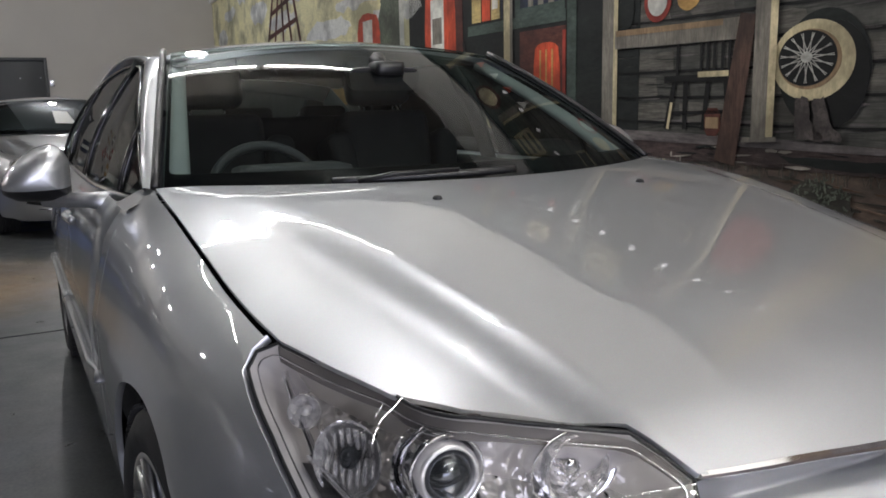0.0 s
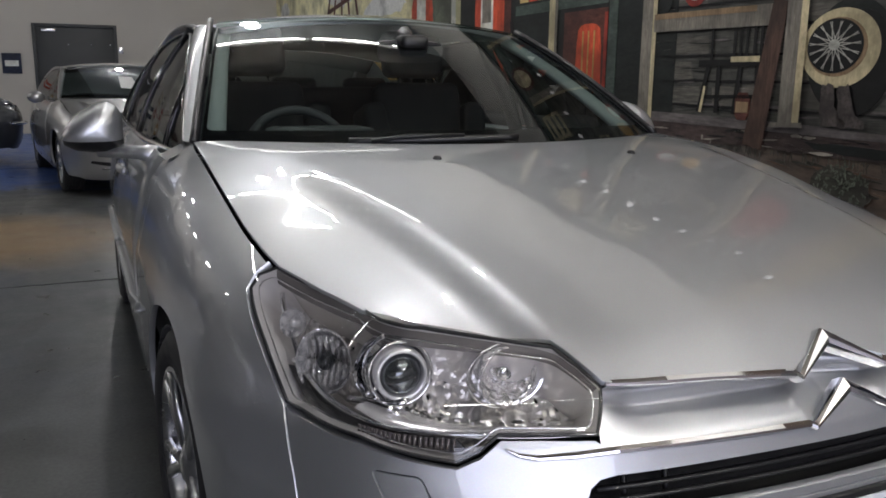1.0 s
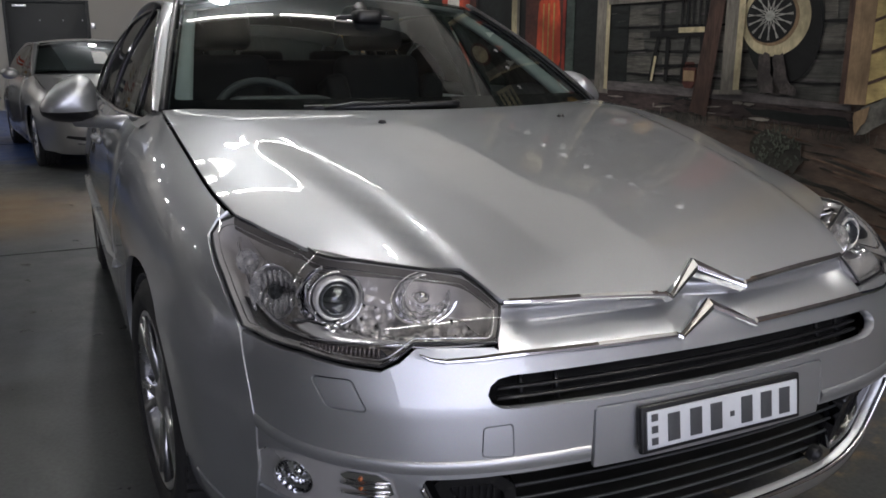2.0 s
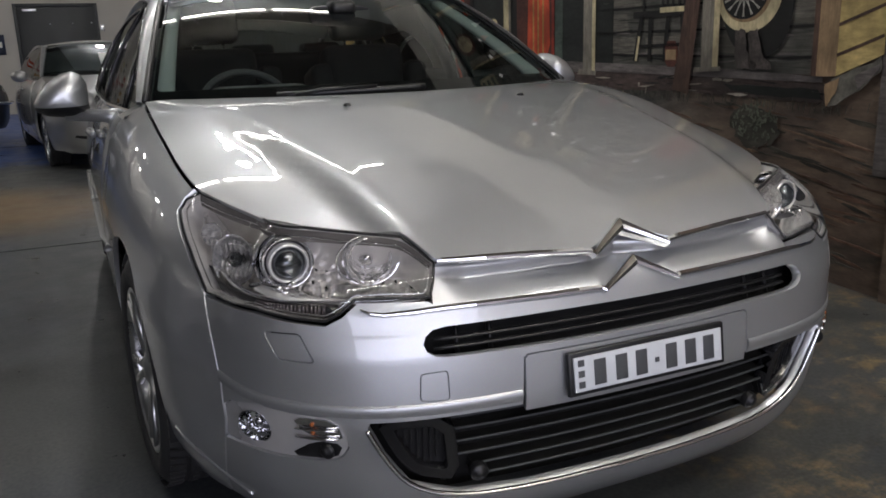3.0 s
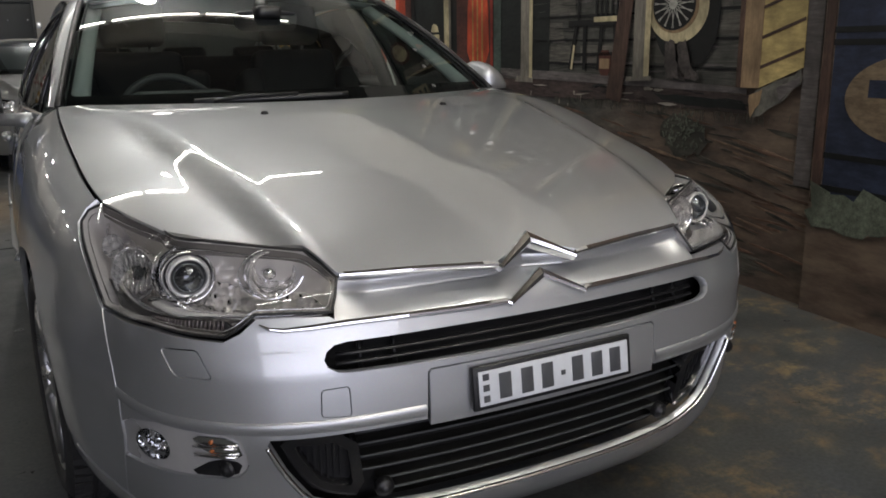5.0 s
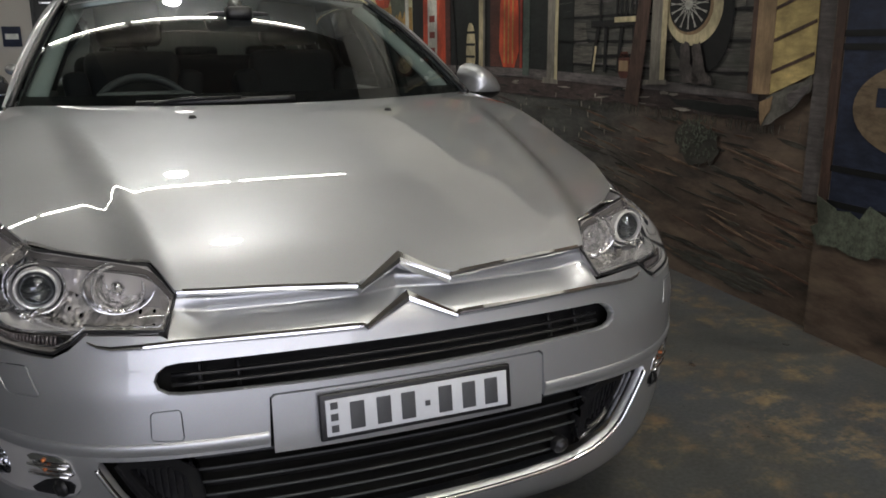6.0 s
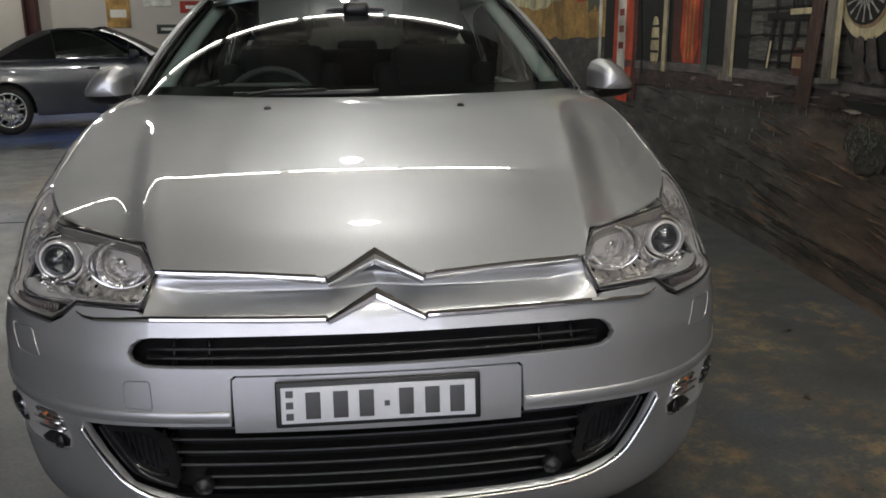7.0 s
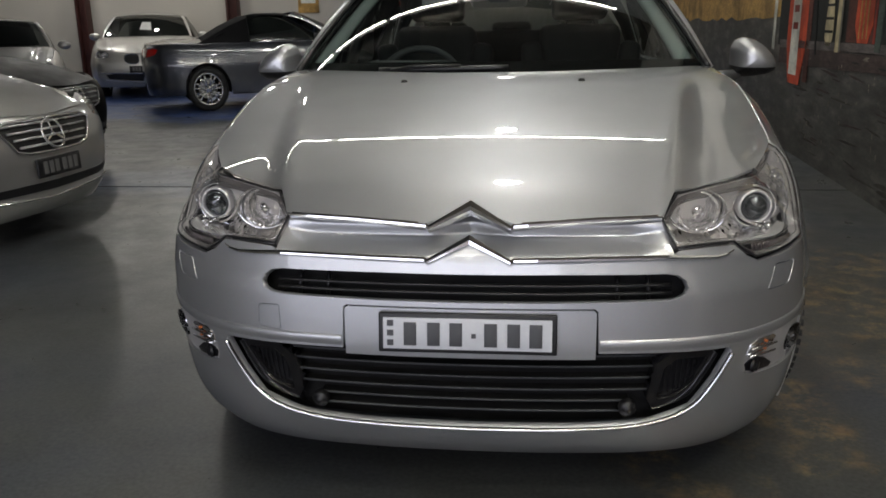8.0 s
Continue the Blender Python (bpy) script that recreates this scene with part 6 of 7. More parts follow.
# wheels
def wheel(name, parent, m, radius=0.325, width=0.225, twin=5, rim_mat=None, rim_r=0.228):
    """A road wheel: its axle along local x, its outer face towards plus x."""
    turn = m @ Matrix.Rotation(math.pi / 2, 4, "Y")
    w, r = width / 2, radius
    prof = [(rim_r, -w + 0.02), (rim_r + 0.012, -w), (r - 0.045, -w - 0.006), (r - 0.012, -w + 0.014), (r - 0.003, -w + 0.03)]
    for g in (-0.05, -0.017, 0.017, 0.05):
        prof += [(r, g - 0.006), (r - 0.008, g - 0.004), (r - 0.008, g + 0.004), (r, g + 0.006)]
    prof += [(r - 0.003, w - 0.03), (r - 0.012, w - 0.014), (r - 0.045, w + 0.006), (rim_r + 0.012, w), (rim_r, w - 0.02)]
    tyre = part(name, lathe(prof, 72, turn), RUBBER, parent, "black tyre on a silver alloy rim")
    mat_ = rim_mat or SATIN
    part("rim", lathe([(rim_r + 0.004, w - 0.004), (rim_r - 0.006, w - 0.002), (rim_r - 0.014, w - 0.018), (rim_r - 0.02, 0.0), (rim_r - 0.025, -w + 0.02), (rim_r, -w + 0.01)], 64, turn), mat_, tyre)
    part("hub", lathe([(0.075, w - 0.04), (0.07, w - 0.022), (0.035, w - 0.012), (0.03, w - 0.008), (0, w - 0.006)], 32, turn), mat_, tyre)
    part("brake_disc", lathe([(0.15, 0.012), (0.15, 0.03), (0.05, 0.03), (0.05, 0.012), (0.15, 0.012)], 40, turn), SATIN, tyre)
    for i in range(twin):
        for d in (-0.11, 0.11):
            a = 2 * math.pi * i / twin + d
            p0, p1 = Vector((0.05 * math.cos(a - d * 0.5), 0.05 * math.sin(a - d * 0.5), w - 0.026)), Vector(((rim_r - 0.008) * math.cos(a + d * 0.5), (rim_r - 0.008) * math.sin(a + d * 0.5), w - 0.014))
            part("spoke", sweep([turn @ p0, turn @ p0.lerp(p1, 0.5) + (turn.to_3x3() @ Vector((0, 0, 0.004))), turn @ p1], [0.018, 0.014, 0.017], 8, 0.75, turn.to_3x3() @ Vector((0, 0, 1))), mat_, tyre)
    # tread blocks, cut across
    verts, faces = [], []
    for i in range(64):
        a = 2 * math.pi * i / 64
        for c, half in ((-0.085, 0.02), (-0.033, 0.01), (0.0, 0.01), (0.033, 0.01), (0.085, 0.02)):
            b = len(verts)
            for dx in (-half, half):
                for da in (-0.035, 0.022):
                    for dr in (-0.002, 0.0035):
                        aa = a + da + (0.02 if dx > 0 else 0)
                        verts.append(turn @ Vector(((r + dr) * math.cos(aa), (r + dr) * math.sin(aa), c + dx)))
            faces += [(b + 1, b + 3, b + 7, b + 5), (b, b + 1, b + 5, b + 4), (b + 2, b + 6, b + 7, b + 3), (b, b + 2, b + 3, b + 1), (b + 4, b + 5, b + 7, b + 6)]
    tagged(part("tread", mesh_of("tread", verts, faces, None, False), RUBBER, tyre), kind="stuff")
    return tyre


STEER = 4
for k in (1, -1):
    spin = Matrix.Rotation(0 if k > 0 else math.pi, 4, "Z")
    wheel("wheel", saloon, Matrix.Translation((k * TRACK, WHEEL_Y, WHEEL_R)) @ Matrix.Rotation(radians(STEER), 4, "Z") @ spin)
    wheel("wheel", saloon, Matrix.Translation((k * TRACK, REAR_Y, WHEEL_R)) @ spin)


# door mirrors
def door_mirror(k):
    shape = rounded(divide([(0.0, 0.03), (0.02, 0.064), (0.055, 0.078), (0.1, 0.068), (0.145, 0.044), (0.185, 0.008), (0.212, -0.035), (0.208, -0.062), (0.165, -0.083), (0.06, -0.093), (0.0, -0.078)], 0.03), 2)
    shape = [(x * 0.89, z) for x, z in shape]
    root, mid_x, mid_z = (1.0 if k > 0 else 0.945), 0.085, -0.012

    def ring(y, s):
        out = [Vector((k * (root + mid_x + (x - mid_x) * s), 2.05 + y, 1.043 + mid_z + (z - mid_z) * s)) for x, z in shape]
        return out + [out[0]]
    steps = [(0.06, 0.95), (0.057, 0.985), (0.05, 1.0), (0.02, 1.0)] + [(0.02 - 0.12 * math.sin(a) ** 0.9, max(math.cos(a) ** 0.75, 0.004)) for a in [math.pi / 2 * i / 12 for i in range(1, 13)]]
    halves = []
    for low in (False, True):
        me = strip("mirror", [ring(y, s) for y, s in steps])
        bm = bmesh.new()
        bm.from_mesh(me)
        bpy.data.meshes.remove(me)
        bmesh.ops.bisect_plane(bm, geom=bm.verts[:] + bm.edges[:] + bm.faces[:], plane_co=(k * 1.05, 2.05, 1.0), plane_no=(k * 0.02, -0.05, 1), clear_inner=not low, clear_outer=low)
        halves.append(bm)
    cap = part("door_mirror", halves[0], SILVER, saloon, "silver door mirror with a black lower half")
    part("mirror_base", halves[1], BLACK_PLASTIC, cap)
    face = ring(0.055, 0.93)[:-1]
    part("mirror_glass", mesh_of("mirror_glass", face, [tuple(range(len(face)))], None, False), CHROME, cap)
    part("mirror_arm", sweep([(k * 0.85, 1.92, 0.955), (k * 0.90, 1.98, 0.957), (k * 1.02, 2.04, 0.962)], [0.045, 0.034, 0.032], 14, 0.7), SILVER, cap)


for k in (1, -1):
    door_mirror(k)

# inside
part("dashboard", strip("dashboard", [[(x, y + 0.12 * (x / 0.72) ** 2 * (1 - i / 5), z - 0.02 * abs(x)) for x in [-0.74 + 0.074 * j for j in range(21)]] for i, (y, z) in enumerate(((1.24, 1.0), (1.4, 1.005), (1.58, 1.01), (1.72, 1.0), (1.78, 0.95), (1.8, 0.6)))]), DASH, saloon)
part("binnacle", box(0.34, 0.16, 0.07, (-0.37, 1.72, 1.015), 0.03), DASH, saloon)
wheel_m = Matrix.Translation((-0.37, 1.97, 0.93)) @ Matrix.Rotation(radians(62), 4, "X")
sw = part("steering_wheel", sweep([wheel_m @ Vector((0.185 * math.cos(a), 0.18 * math.sin(a), 0)) for a in [2 * math.pi * i / 40 for i in range(40)]], 0.016, 10, 1.0, wheel_m.to_3x3() @ Vector((0, 0, 1)), True), DASH, saloon)
part("boss", lathe([(0.09, 0), (0.08, 0.03), (0.04, 0.045), (0, 0.047)], 24, wheel_m), DASH, sw)
for a in (0, 180, 250, 290):
    part("spoke", box(0.12, 0.03, 0.014, (0.12, 0, 0), 0.005, wheel_m @ Matrix.Rotation(radians(a), 4, "Z")), SATIN if a > 200 else DASH, sw)


def cushion(sx, sy, sz, m, mat_, name, parent, label=""):
    bm = box(sx, sy, sz, (0, 0, 0), min(sx, sy, sz) * 0.42, m, 4)
    return part(name, bm, mat_, parent, label)


for x in (-0.375, 0.375):
    lean = Matrix.Translation((x, 2.6, 0.6)) @ Matrix.Rotation(radians(-16), 4, "X")
    back = cushion(0.42, 0.15, 0.62, lean @ Matrix.Translation((0, 0, 0.29)), GREY_TRIM, "seat_back", saloon, "dark cloth front seat with side bolsters")
    for d in (-1, 1):
        cushion(0.11, 0.2, 0.5, lean @ Matrix.Translation((d * 0.22, -0.04, 0.24)) @ Matrix.Rotation(radians(d * 8), 4, "Y"), GREY_TRIM, "bolster", back)
        part("headrest_post", sweep([lean @ Vector((d * 0.07, 0.01, 0.58)), lean @ Vector((d * 0.07, 0.015, 0.68))], 0.006, 8), CHROME, back)
    cushion(0.29, 0.11, 0.21, lean @ Matrix.Translation((0, 0.0, 0.74)), GREY_TRIM, "headrest", back)
    cushion(0.5, 0.5, 0.16, Matrix.Translation((x, 2.38, 0.56)), GREY_TRIM, "seat_cushion", back)
rear_seat = cushion(1.3, 0.18, 0.6, Matrix.Translation((0, 3.45, 0.86)) @ Matrix.Rotation(radians(-20), 4, "X"), GREY_TRIM, "rear_seat", saloon)
for x in (-0.4, 0.0, 0.4):
    cushion(0.24, 0.09, 0.15, Matrix.Translation((x, 3.57, 1.13)), GREY_TRIM, "headrest", rear_seat)
part("parcel_shelf", box(1.25, 0.5, 0.03, (0, 3.85, 1.03), 0.01), DASH, saloon)
oval = rounded([(-0.125, 0.02), (-0.1, 0.036), (0.1, 0.036), (0.125, 0.02), (0.115, -0.03), (0.09, -0.038), (-0.09, -0.038), (-0.115, -0.03)], 2)
mir_m = Matrix.Translation((-0.01, 1.84, 1.295)) @ Matrix.Rotation(radians(8), 4, "X")
inmir = part("interior_mirror", prism(oval, lambda u, v, d: mir_m @ Vector((u, d, v)), 0.028), BLACK_PLASTIC, saloon)
part("mirror_stalk", sweep([(-0.01, 1.83, 1.31), (-0.01, 1.86, 1.345), (-0.01, 1.9, 1.355)], [0.01, 0.014, 0.03], 8), BLACK_PLASTIC, inmir)
part("sensor_pod", box(0.1, 0.09, 0.05, (-0.01, 1.83, 1.325), 0.02), BLACK_PLASTIC, inmir)
for k in (1, -1):
    part("door_card", box(0.06, 2.2, 0.5, (k * 0.78, 2.6, 0.72), 0.02), DASH, saloon)
    part("centre_pillar", sweep([(k * 0.83, 2.58, 0.95), (k * 0.76, 2.59, 1.15), (k * 0.64, 2.6, 1.38)], 0.05, 8, 0.5, (k, 0, 0)), GREY_TRIM, saloon)
    part("rear_pillar_trim", sweep([(k * 0.8, 3.9, 0.98), (k * 0.7, 3.7, 1.2), (k * 0.58, 3.5, 1.37)], 0.08, 8, 0.4, (k, 0, 0)), GREY_TRIM, saloon)
    part("screen_pillar_trim", sweep([Vector(screen(k * 0.93, b)) + Vector((-k * 0.004, 0.035, -0.035)) for b in (0.05, 0.2, 0.4, 0.6, 0.8, 0.97)], [0.036, 0.034, 0.032, 0.03, 0.03, 0.032], 10, 0.6, (0, -0.7, 0.7)), PILLAR_TRIM, saloon, "pale grey inner pillar trim")
part("centre_console", box(0.24, 0.9, 0.4, (0, 2.1, 0.55), 0.03), DASH, saloon)

# ---------------------------------------------------------------- other cars in the hall
def shell_mesh():
    """The outer body of a plain car, for the cars further off: open at wheels and lamps."""
    edge = [(s_at(y), side_edge_z(y)) for y in (0.65, 0.8, 1.0, 1.2, 1.4, 1.49)]
    top_ = [(0.0, 0.776), (0.25, 0.78), (0.43, 0.792), (0.5, 0.82), (0.75, 0.84), (0.95, 0.845), (1.18, 0.868)] + edge + [(S_DOOR[0] + 0.03, 0.976), (s_at(3.5), 0.98), (s_at(4.2), 0.98), (SL * 0.96, 0.95), (SL * 0.998, 0.94)]
    low_ = [(SL * 0.998, 0.27)] + cut_low(None, s_at(2.6), SL * 0.93, 0.24, ARCH_REAR) + cut_low(None, 1.0, s_at(2.5), 0.22, ARCH) + [(0.9, 0.2), (0.0, 0.196)]
    lamp_ = rounded(LAMP_PLAIN, 1)
    return panel("shell", body, whole(top_ + low_), [lamp_, flip(lamp_, -1)], 0.06, outward, 0.02)


LAMP_PLAIN = [(1.0, 0.825), (0.8, 0.82), (0.6, 0.8), (0.52, 0.76), (0.53, 0.7), (0.7, 0.685), (0.86, 0.7), (0.98, 0.75)]
SHELL = shell_mesh()
BONNET_FAR = panel("bonnet_far", lambda x, y: (x, y, bonnet(x, y)), whole(rear + side + lamp_edge + [(0.415, 0.043), (0.243, 0.019), (0.09, -0.004), (0.0, -0.008)]), [], 0.06, upward, 0.018)
SCREEN_FAR = panel("screen_far", screen, ws_outline, [], 0.12, lambda p: Vector((0, -1, 1)), 0.004)
ROOF_FAR = panel("roof_far", roof, [(-0.97, 2.145), (0.0, 2.125), (0.97, 2.25), (1.0, 2.4), (1.0, 3.0), (0.98, 3.8), (-0.98, 3.8), (-1.0, 3.0), (-1.0, 2.4)], [], 0.1, upward, 0.02)
DECK_FAR = panel("deck_far", lambda a, y: (a * lerp(0.86, 0.7, smooth(4.0, 4.7, y)), y, lerp(0.985, 0.975, a * a) + 0.05 * (1 - a * a) - 0.05 * smooth(4.3, 4.7, y)), [(-1, 3.3), (1, 3.3), (1, 4.66), (-1, 4.66)], [], 0.1, upward, 0.02)


def recoloured(me, mat_):
    m = me.copy()
    m.materials.clear()
    m.materials.append(mat_)
    return m


def patch(name, poly, mat_, parent, lift=0.003, step=0.04, label=""):
    return part(name, panel(name, body, poly, [], step, outward, 0.012, lift), mat_, parent, label)


def emblem(parent, s, z, r):
    p, n = Vector(body(s, z)), normal_of(body, s, z, outward)
    m = aimed(p + n * 0.012, n)
    ring = part("emblem_ring", lathe([(r, -0.006), (r, 0.006), (r * 0.86, 0.006), (r * 0.86, -0.006), (r, -0.006)], 28, m), CHROME, parent)
    for a in (90, 210, 330):
        part("emblem_arm", box(r * 0.95, r * 0.13, 0.008, (r * 0.47, 0, 0), 0.001, m @ Matrix.Rotation(radians(a), 4, "Z")), CHROME, ring)


def plate_at(parent, s, z, pale=True):
    p, n = Vector(body(s, z)), normal_of(body, s, z, outward)
    m = aimed(p + n * 0.012, (n.x, n.y, 0.05)) @ Matrix.Rotation(0, 4, "Z")
    b = part("number_plate", box(0.38, 0.11, 0.012, (0, 0, 0), 0.004, m), BLACK_PLASTIC if not pale else WHITE_PLATE, parent)
    for x in (-0.125, -0.075, -0.025, 0.04, 0.09, 0.14):
        part("plate_bar", box(0.034, 0.07, 0.004, (x, 0, 0.007), 0, m), PLATE_INK if pale else SATIN_DARK, b)


def parked_car(label, m, paint_, face="star", top="saloon", rim=None, dark_lamps=False, papers=False):
    car = empty("car")
    tagged(car, label, "car", "cars in the hall")
    part("body", recoloured(SHELL, paint_), paint_, car)
    part("bonnet", recoloured(BONNET_FAR, paint_), paint_, car)
    part("windscreen", recoloured(SCREEN_FAR, DARK_GLASS), DARK_GLASS, car)
    part("deck", recoloured(DECK_FAR, paint_), paint_, car)
    part("cabin", box(1.5, 2.6, 0.5, (0, 2.7, 0.7), 0.05), DARK, car)
    part("inner_liner", panel("inner_liner", inner_skin(0.1), whole([(0.0, 0.8), (1.1, 0.84), (1.1, 0.3), (0.0, 0.25)]), [], 0.1, outward, 0.0), DARK, car)
    if top == "saloon":
        part("roof", recoloured(ROOF_FAR, paint_), paint_, car)
        part("rear_window", strip("rear_window", [[(a * lerp(0.57, 0.66, b), lerp(3.8, 4.3, b), lerp(1.37, 1.02, b) - 0.04 * a * a) for a in (-1, -0.5, 0, 0.5, 1)] for b in (0, 0.5, 1)]), DARK_GLASS, car)
    elif top == "soft":
        rows = []
        for y, h, w in ((2.2, 1.385, 0.62), (2.45, 1.41, 0.63), (2.8, 1.405, 0.64), (3.1, 1.36, 0.65), (3.4, 1.24, 0.68), (3.7, 1.08, 0.74), (3.9, 0.985, 0.78)):
            rows.append([(w * (1.0 + 0.16 * (1.41 - h)) * sx, y, lerp(h, max(h - (0.08 if y > 2.9 else 0.05), 0.97), abs(sx) ** 3)) for sx in (-1, -0.92, -0.6, 0, 0.6, 0.92, 1)])
        part("soft_top", strip("soft_top", rows), SOFT_TOP, car, "black fabric soft top, closed")
        for k in (1, -1):
            quarter = [[(k * lerp(0.86, 0.66, t), lerp(y0, y1, t), lerp(0.975, z1, t)) for t in (0, 0.5, 1)] for y0, y1, z1 in ((3.05, 3.05, 1.33), (3.4, 3.35, 1.22), (3.9, 3.7, 1.05))]
            part("soft_top_side", strip("soft_top_side", quarter), SOFT_TOP, car)
    for k in (1, -1):
        fn = lambda y, z, k=k: (k * side_glass(y, z)[0], y, z)
        last = 3.93 if top == "saloon" else 3.05
        n = 12
        poly = [(lerp(1.66, last, i / n), win_top(lerp(1.66, last, i / n)) - 0.004) for i in range(n + 1)] + [(last, 0.985), (1.66, 0.985)]
        part("side_window", panel("side_window", fn, poly, [], 0.12, lambda p, k=k: Vector((k, 0, 0.2)), 0.003), DARK_GLASS, car)
        rows = []
        for i in range(17):
            b = min(i / 8, 1)
            e = Vector(screen(k * 0.985, b)) if i <= 8 else Vector(roof(k, lerp(2.25, 3.8, (i - 8) / 8)))
            y = lerp(1.62, 2.36, b) if i <= 8 else lerp(2.36, 3.98, (i - 8) / 8)
            f = Vector((k * side_glass(y, 1)[0], y, 0)) * 0 + Vector(fn(y, win_top(y) + 0.004))
            rows.append([e.lerp(f, w) + Vector((k * 0.75, -0.2, 0.6)) * (0.024 * math.sin(math.pi * w)) for w in (0, 0.25, 0.5, 0.75, 1)])
        part("pillar", strip("pillar", rows if top == "saloon" else rows[:9]), SATIN if top == "soft" else paint_, car)
        part("belt_trim", sweep([fn(y, 0.984) for y in (1.66, 2.2, 2.8, last)], 0.008, 6), CHROME, car)
        part("door_gap", sweep([Vector(body(k * S_DOOR[0], z)) + Vector((k * 0.001, 0, 0)) for z in (0.28, 0.5, 0.75, 0.95)], 0.004, 4), DARK, car)
        part("door_gap", sweep([Vector(body(k * (S_DOOR[1] + 0.1), z)) + Vector((k * 0.001, 0, 0)) for z in (0.28, 0.5, 0.75, 0.95)], 0.004, 4), DARK, car)
        part("door_handle", sweep([Vector(body(k * (S_DOOR[1] + u), 0.86)) + Vector((k * 0.02, 0, 0)) for u in (-0.1, 0.0, 0.08)], 0.012, 6), paint_, car)
        part("door_mirror", lathe([(0, -0.07), (0.05, -0.06), (0.085, -0.02), (0.09, 0.03), (0.085, 0.05), (0, 0.05)], 20, Matrix.Translation((k * 1.0, 1.95, 1.03)) @ Matrix.Rotation(-math.pi / 2, 4, "X") @ Matrix.Diagonal((1.1, 0.8, 1.2, 1))), paint_, car)
        lamp = part("headlamp", panel("headlamp", inner_skin(0.05), flip(LAMP_PLAIN, k), [], 0.06, outward, 0.0), LAMP_CRYSTAL if not dark_lamps else LAMP_DARK, car)
        thin(part("cover", panel("cover", body, flip(rounded(LAMP_PLAIN, 1), k), [], 0.05, outward, 0.004), CLEAR, lamp))
        for s, r in ((0.62, 0.05), (0.76, 0.055)):
            q = aimed(Vector(inner_skin(0.03)(k * s, 0.752)), (0, -1, 0.05))
            part("reflector", lathe([(r, 0.0), (r * 0.9, 0.008), (r * 0.8, -0.01), (r * 0.5, -0.03), (0, -0.035)], 20, q), LAMP_CHROME, lamp)
        for yy in (WHEEL_Y, REAR_Y):
            part("wheel_well", wheel_well(k, yy, 0.24), DARK, car)
            wheel("wheel", car, Matrix.Translation((k * 0.79, yy, WHEEL_R)) @ Matrix.Rotation(0 if k > 0 else math.pi, 4, "Z"), rim_mat=rim, twin=7 if top == "soft" else 5)
        tail = [(SL * 0.855, 0.925), (SL * 0.985, 0.91), (SL * 0.985, 0.77), (SL * 0.87, 0.80)]
        patch("tail_lamp", [(k * a, b) for a, b in rounded(tail, 1)], RED_LENS, car, 0.004, 0.05, "red tail lamp")
    # face
    mouth_ = whole([(0.0, 0.385), (0.45, 0.39), (0.7, 0.41), (0.72, 0.385), (0.45, 0.345), (0.0, 0.335)]) if face == "star" else whole([(0.0, 0.43), (0.45, 0.43), (0.6, 0.41), (0.55, 0.34), (0.0, 0.3)])
    patch("lower_intake", mouth_, BLACK_PLASTIC, car)
    part("chrome_strip", sweep(on_skin(along([(-0.6, 0.325), (0.0, 0.29), (0.6, 0.325)], 0.05), 0.006), 0.008, 6), CHROME, car)
    if face == "star":
        gr = [(0.0, 0.745), (0.33, 0.74), (0.4, 0.71), (0.3, 0.585), (0.22, 0.565), (0.0, 0.56)]
        patch("grille", whole(gr), BLACK_PLASTIC, car, 0.002)
        outline = along([(u, v) for u, v in gr] , 0.03)
        part("grille_surround", sweep(on_skin([(-u, v) for u, v in outline] + outline[::-1], 0.006), 0.01, 6), CHROME, car)
        for z in (0.605, 0.645, 0.685, 0.722):
            w = lerp(0.27, 0.36, (z - 0.6) / 0.12)
            part("slat", sweep(on_skin(along([(-w, z), (w, z)], 0.05), 0.01), 0.009, 6, 0.8), SATIN, car)
        emblem(car, 0.0, 0.655, 0.092)
        plate_at(car, 0.0, 0.475, False)
    elif face == "kidney":
        for k in (1, -1):
            kid = rounded([(k * 0.025, 0.75), (k * 0.27, 0.745), (k * 0.25, 0.6), (k * 0.03, 0.58)], 2)
            patch("kidney", kid, BLACK_PLASTIC, car, 0.004)
            part("kidney_surround", sweep(on_skin(divide(kid, 0.03), 0.007), 0.009, 6, 1.0, (0, 0, 1), True), CHROME, car)
        plate_at(car, 0.0, 0.5, False)
        part("chrome_strip", sweep(on_skin(along([(-0.75, 0.45), (0.0, 0.43), (0.75, 0.45)], 0.05), 0.008), 0.012, 6), CHROME, car)
    else:
        gr = [(0.0, 0.72), (0.46, 0.72), (0.44, 0.64), (0.0, 0.63)]
        patch("grille", whole(gr), BLACK_PLASTIC, car, 0.003)
        for z in (0.65, 0.675, 0.7):
            part("slat", sweep(on_skin(along([(-0.42, z), (0.42, z)], 0.05), 0.008), 0.006, 6, 0.7), CHROME, car)
        part("bumper_bar", sweep(on_skin(along([(-1.0, 0.55), (0.0, 0.53), (1.0, 0.55)], 0.05), 0.02), 0.045, 8, 0.5), CHROME, car)
        plate_at(car, 0.0, 0.47)
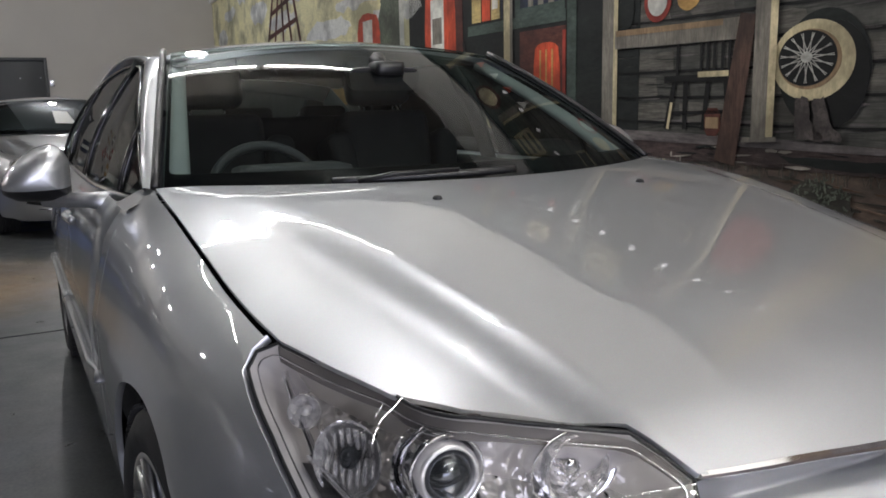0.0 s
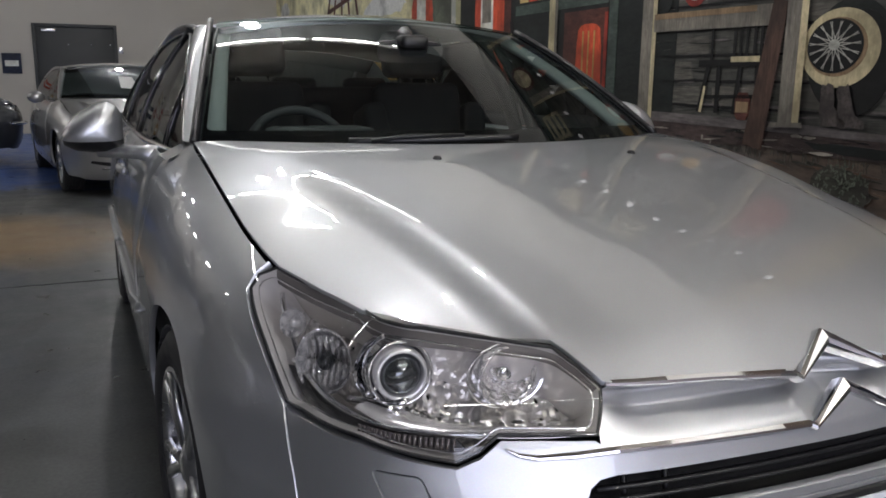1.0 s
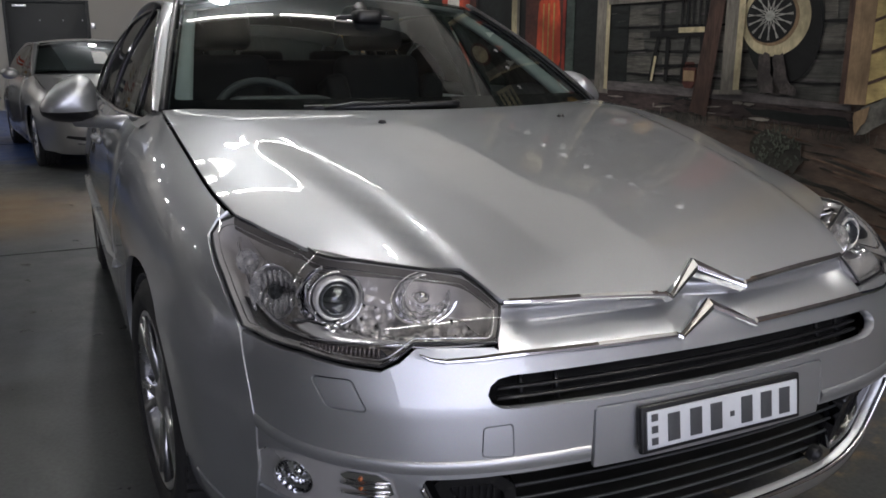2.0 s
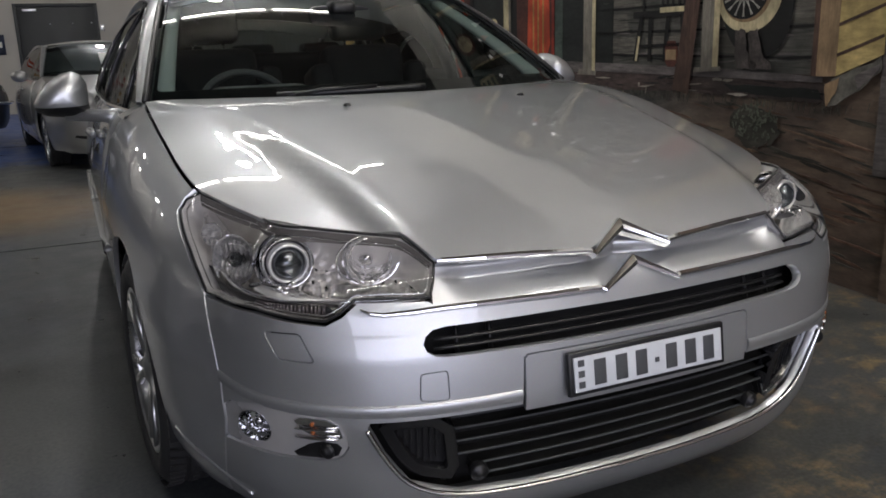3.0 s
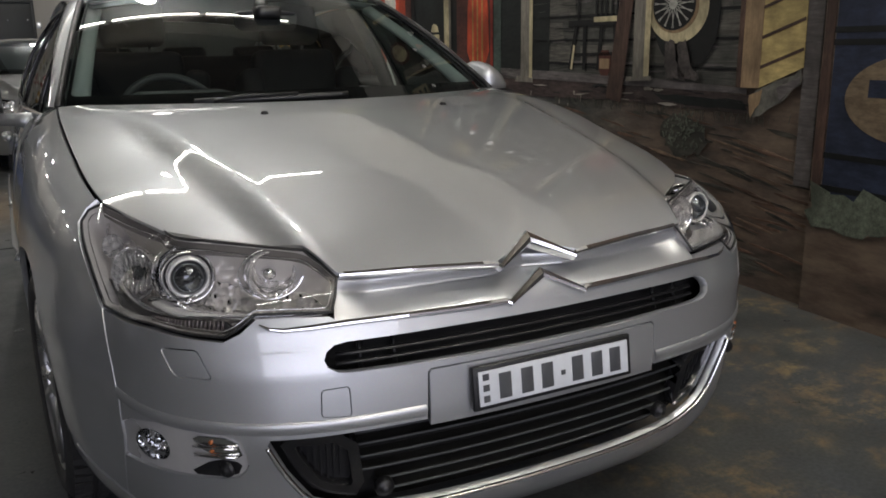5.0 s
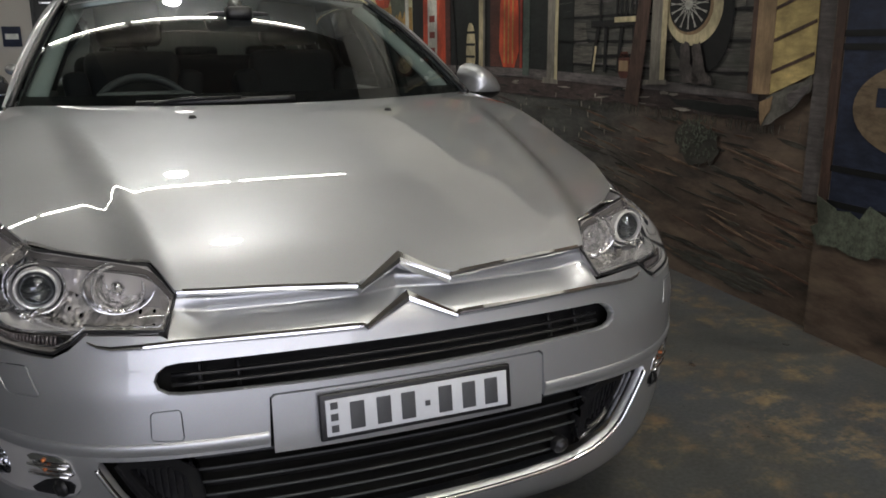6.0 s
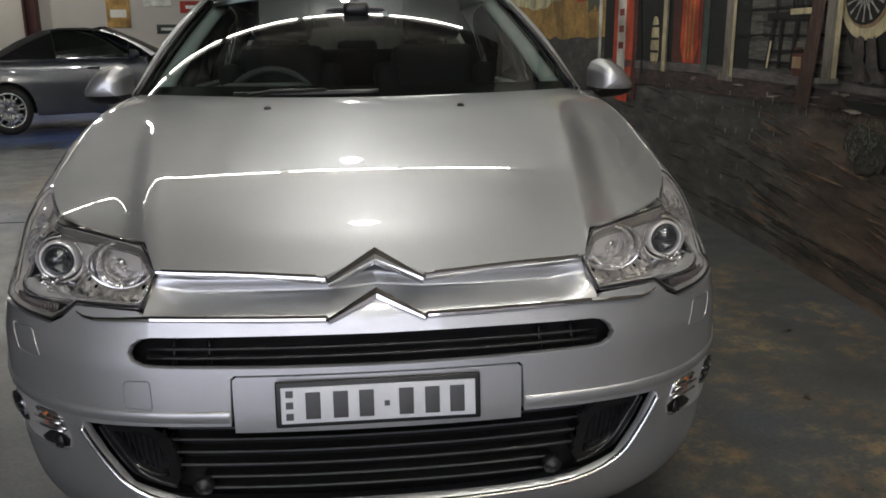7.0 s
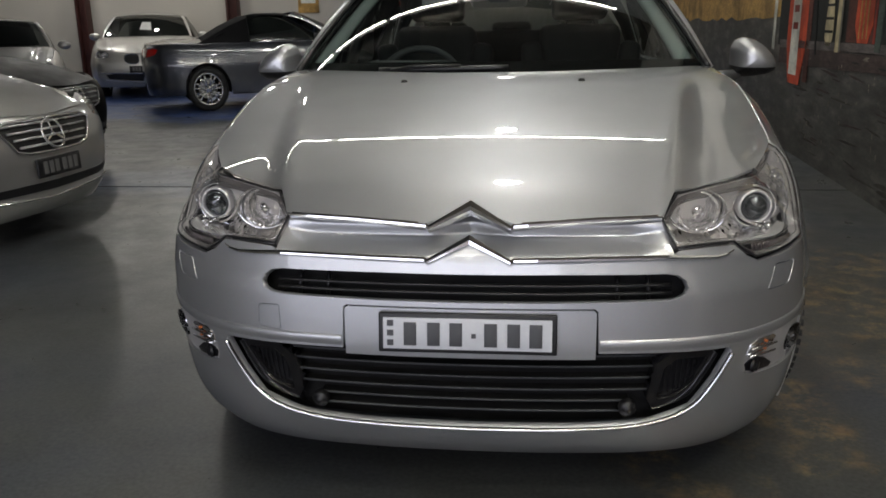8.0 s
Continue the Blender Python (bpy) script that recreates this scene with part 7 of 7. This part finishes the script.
    if papers:
        part("windscreen_paper", prism([(-0.15, 0.25), (0.13, 0.22), (0.1, 0.56), (-0.12, 0.58)], lambda a, b, d: tuple(Vector(screen(a, b)) + Vector((0, -0.006 + d, 0.012 - d))), 0.002), PAPER, car, "white sheet of paper behind the windscreen")
    car.matrix_world = m
    return car


SATIN_DARK = plain("grey_ink", (0.11, 0.11, 0.11), 0.5, 0, 0.1, bumps=0)
DARK_GLASS = pane("dark_car_glass", (0.16, 0.18, 0.18), 0.6)
SOFT_TOP = plain("soft_top_cloth", (0.01, 0.01, 0.011), 0.95, 0, 0.2, 10, 300, 0.3, spec=0.1)
BRIGHT_RIM = plain("bright_alloy", (0.8, 0.8, 0.8), 0.25, 0.8, 0.05, bumps=0)
GREY_PAINT = car_paint("grey_paint", (0.09, 0.096, 0.112), 0.75, 0.36)
WHITE_CAR = car_paint("pale_silver_paint", (0.7, 0.69, 0.65), 0.7, 0.4)
BLACK_CAR = plain("black_paint", (0.004, 0.0035, 0.0035), 0.45, 0, 0.2, bumps=0, spec=0.05)
SILVER_B = car_paint("light_silver_paint", (0.5, 0.495, 0.48), 0.75, 0.36)


def stand(x, y, turn, sx=1.0, sy=1.0, sz=1.0):
    return Matrix.Translation((x, y, 0)) @ Matrix.Rotation(radians(turn), 4, "Z") @ Matrix.Diagonal((sx, sy, sz, 1))


parked_car("silver coupe with a sheet of paper behind its windscreen", stand(-0.34, 7.8, 7, 0.92, 0.92, 0.92), SILVER_B, "star", papers=True)
parked_car("dark grey convertible with a closed black soft top", stand(-2.0, 12.45, 117.5, 0.97, 0.9, 1.0), GREY_PAINT, "bars", "soft", rim=BRIGHT_RIM)
parked_car("pale silver saloon with twin oval grilles facing the aisle", stand(-6.73, 12.4, 20, 1.02, 1.06, 1.03), WHITE_CAR, "kidney", papers=True)
parked_car("silver coupe with a chrome ribbed grille, parked nose to aisle", stand(-2.61, 2.64, 84, 0.97, 0.97, 0.97), SILVER_B, "star")
parked_car("black saloon with a chrome ribbed grille, parked nose to aisle", stand(-3.78, 5.01, 90, 0.98, 1.0, 0.97), BLACK_CAR, "star")
parked_car("old silver saloon with a chrome bumper bar", stand(-6.75, 8.3, 32, 0.95, 1.0, 0.95), SILVER_B, "bars")
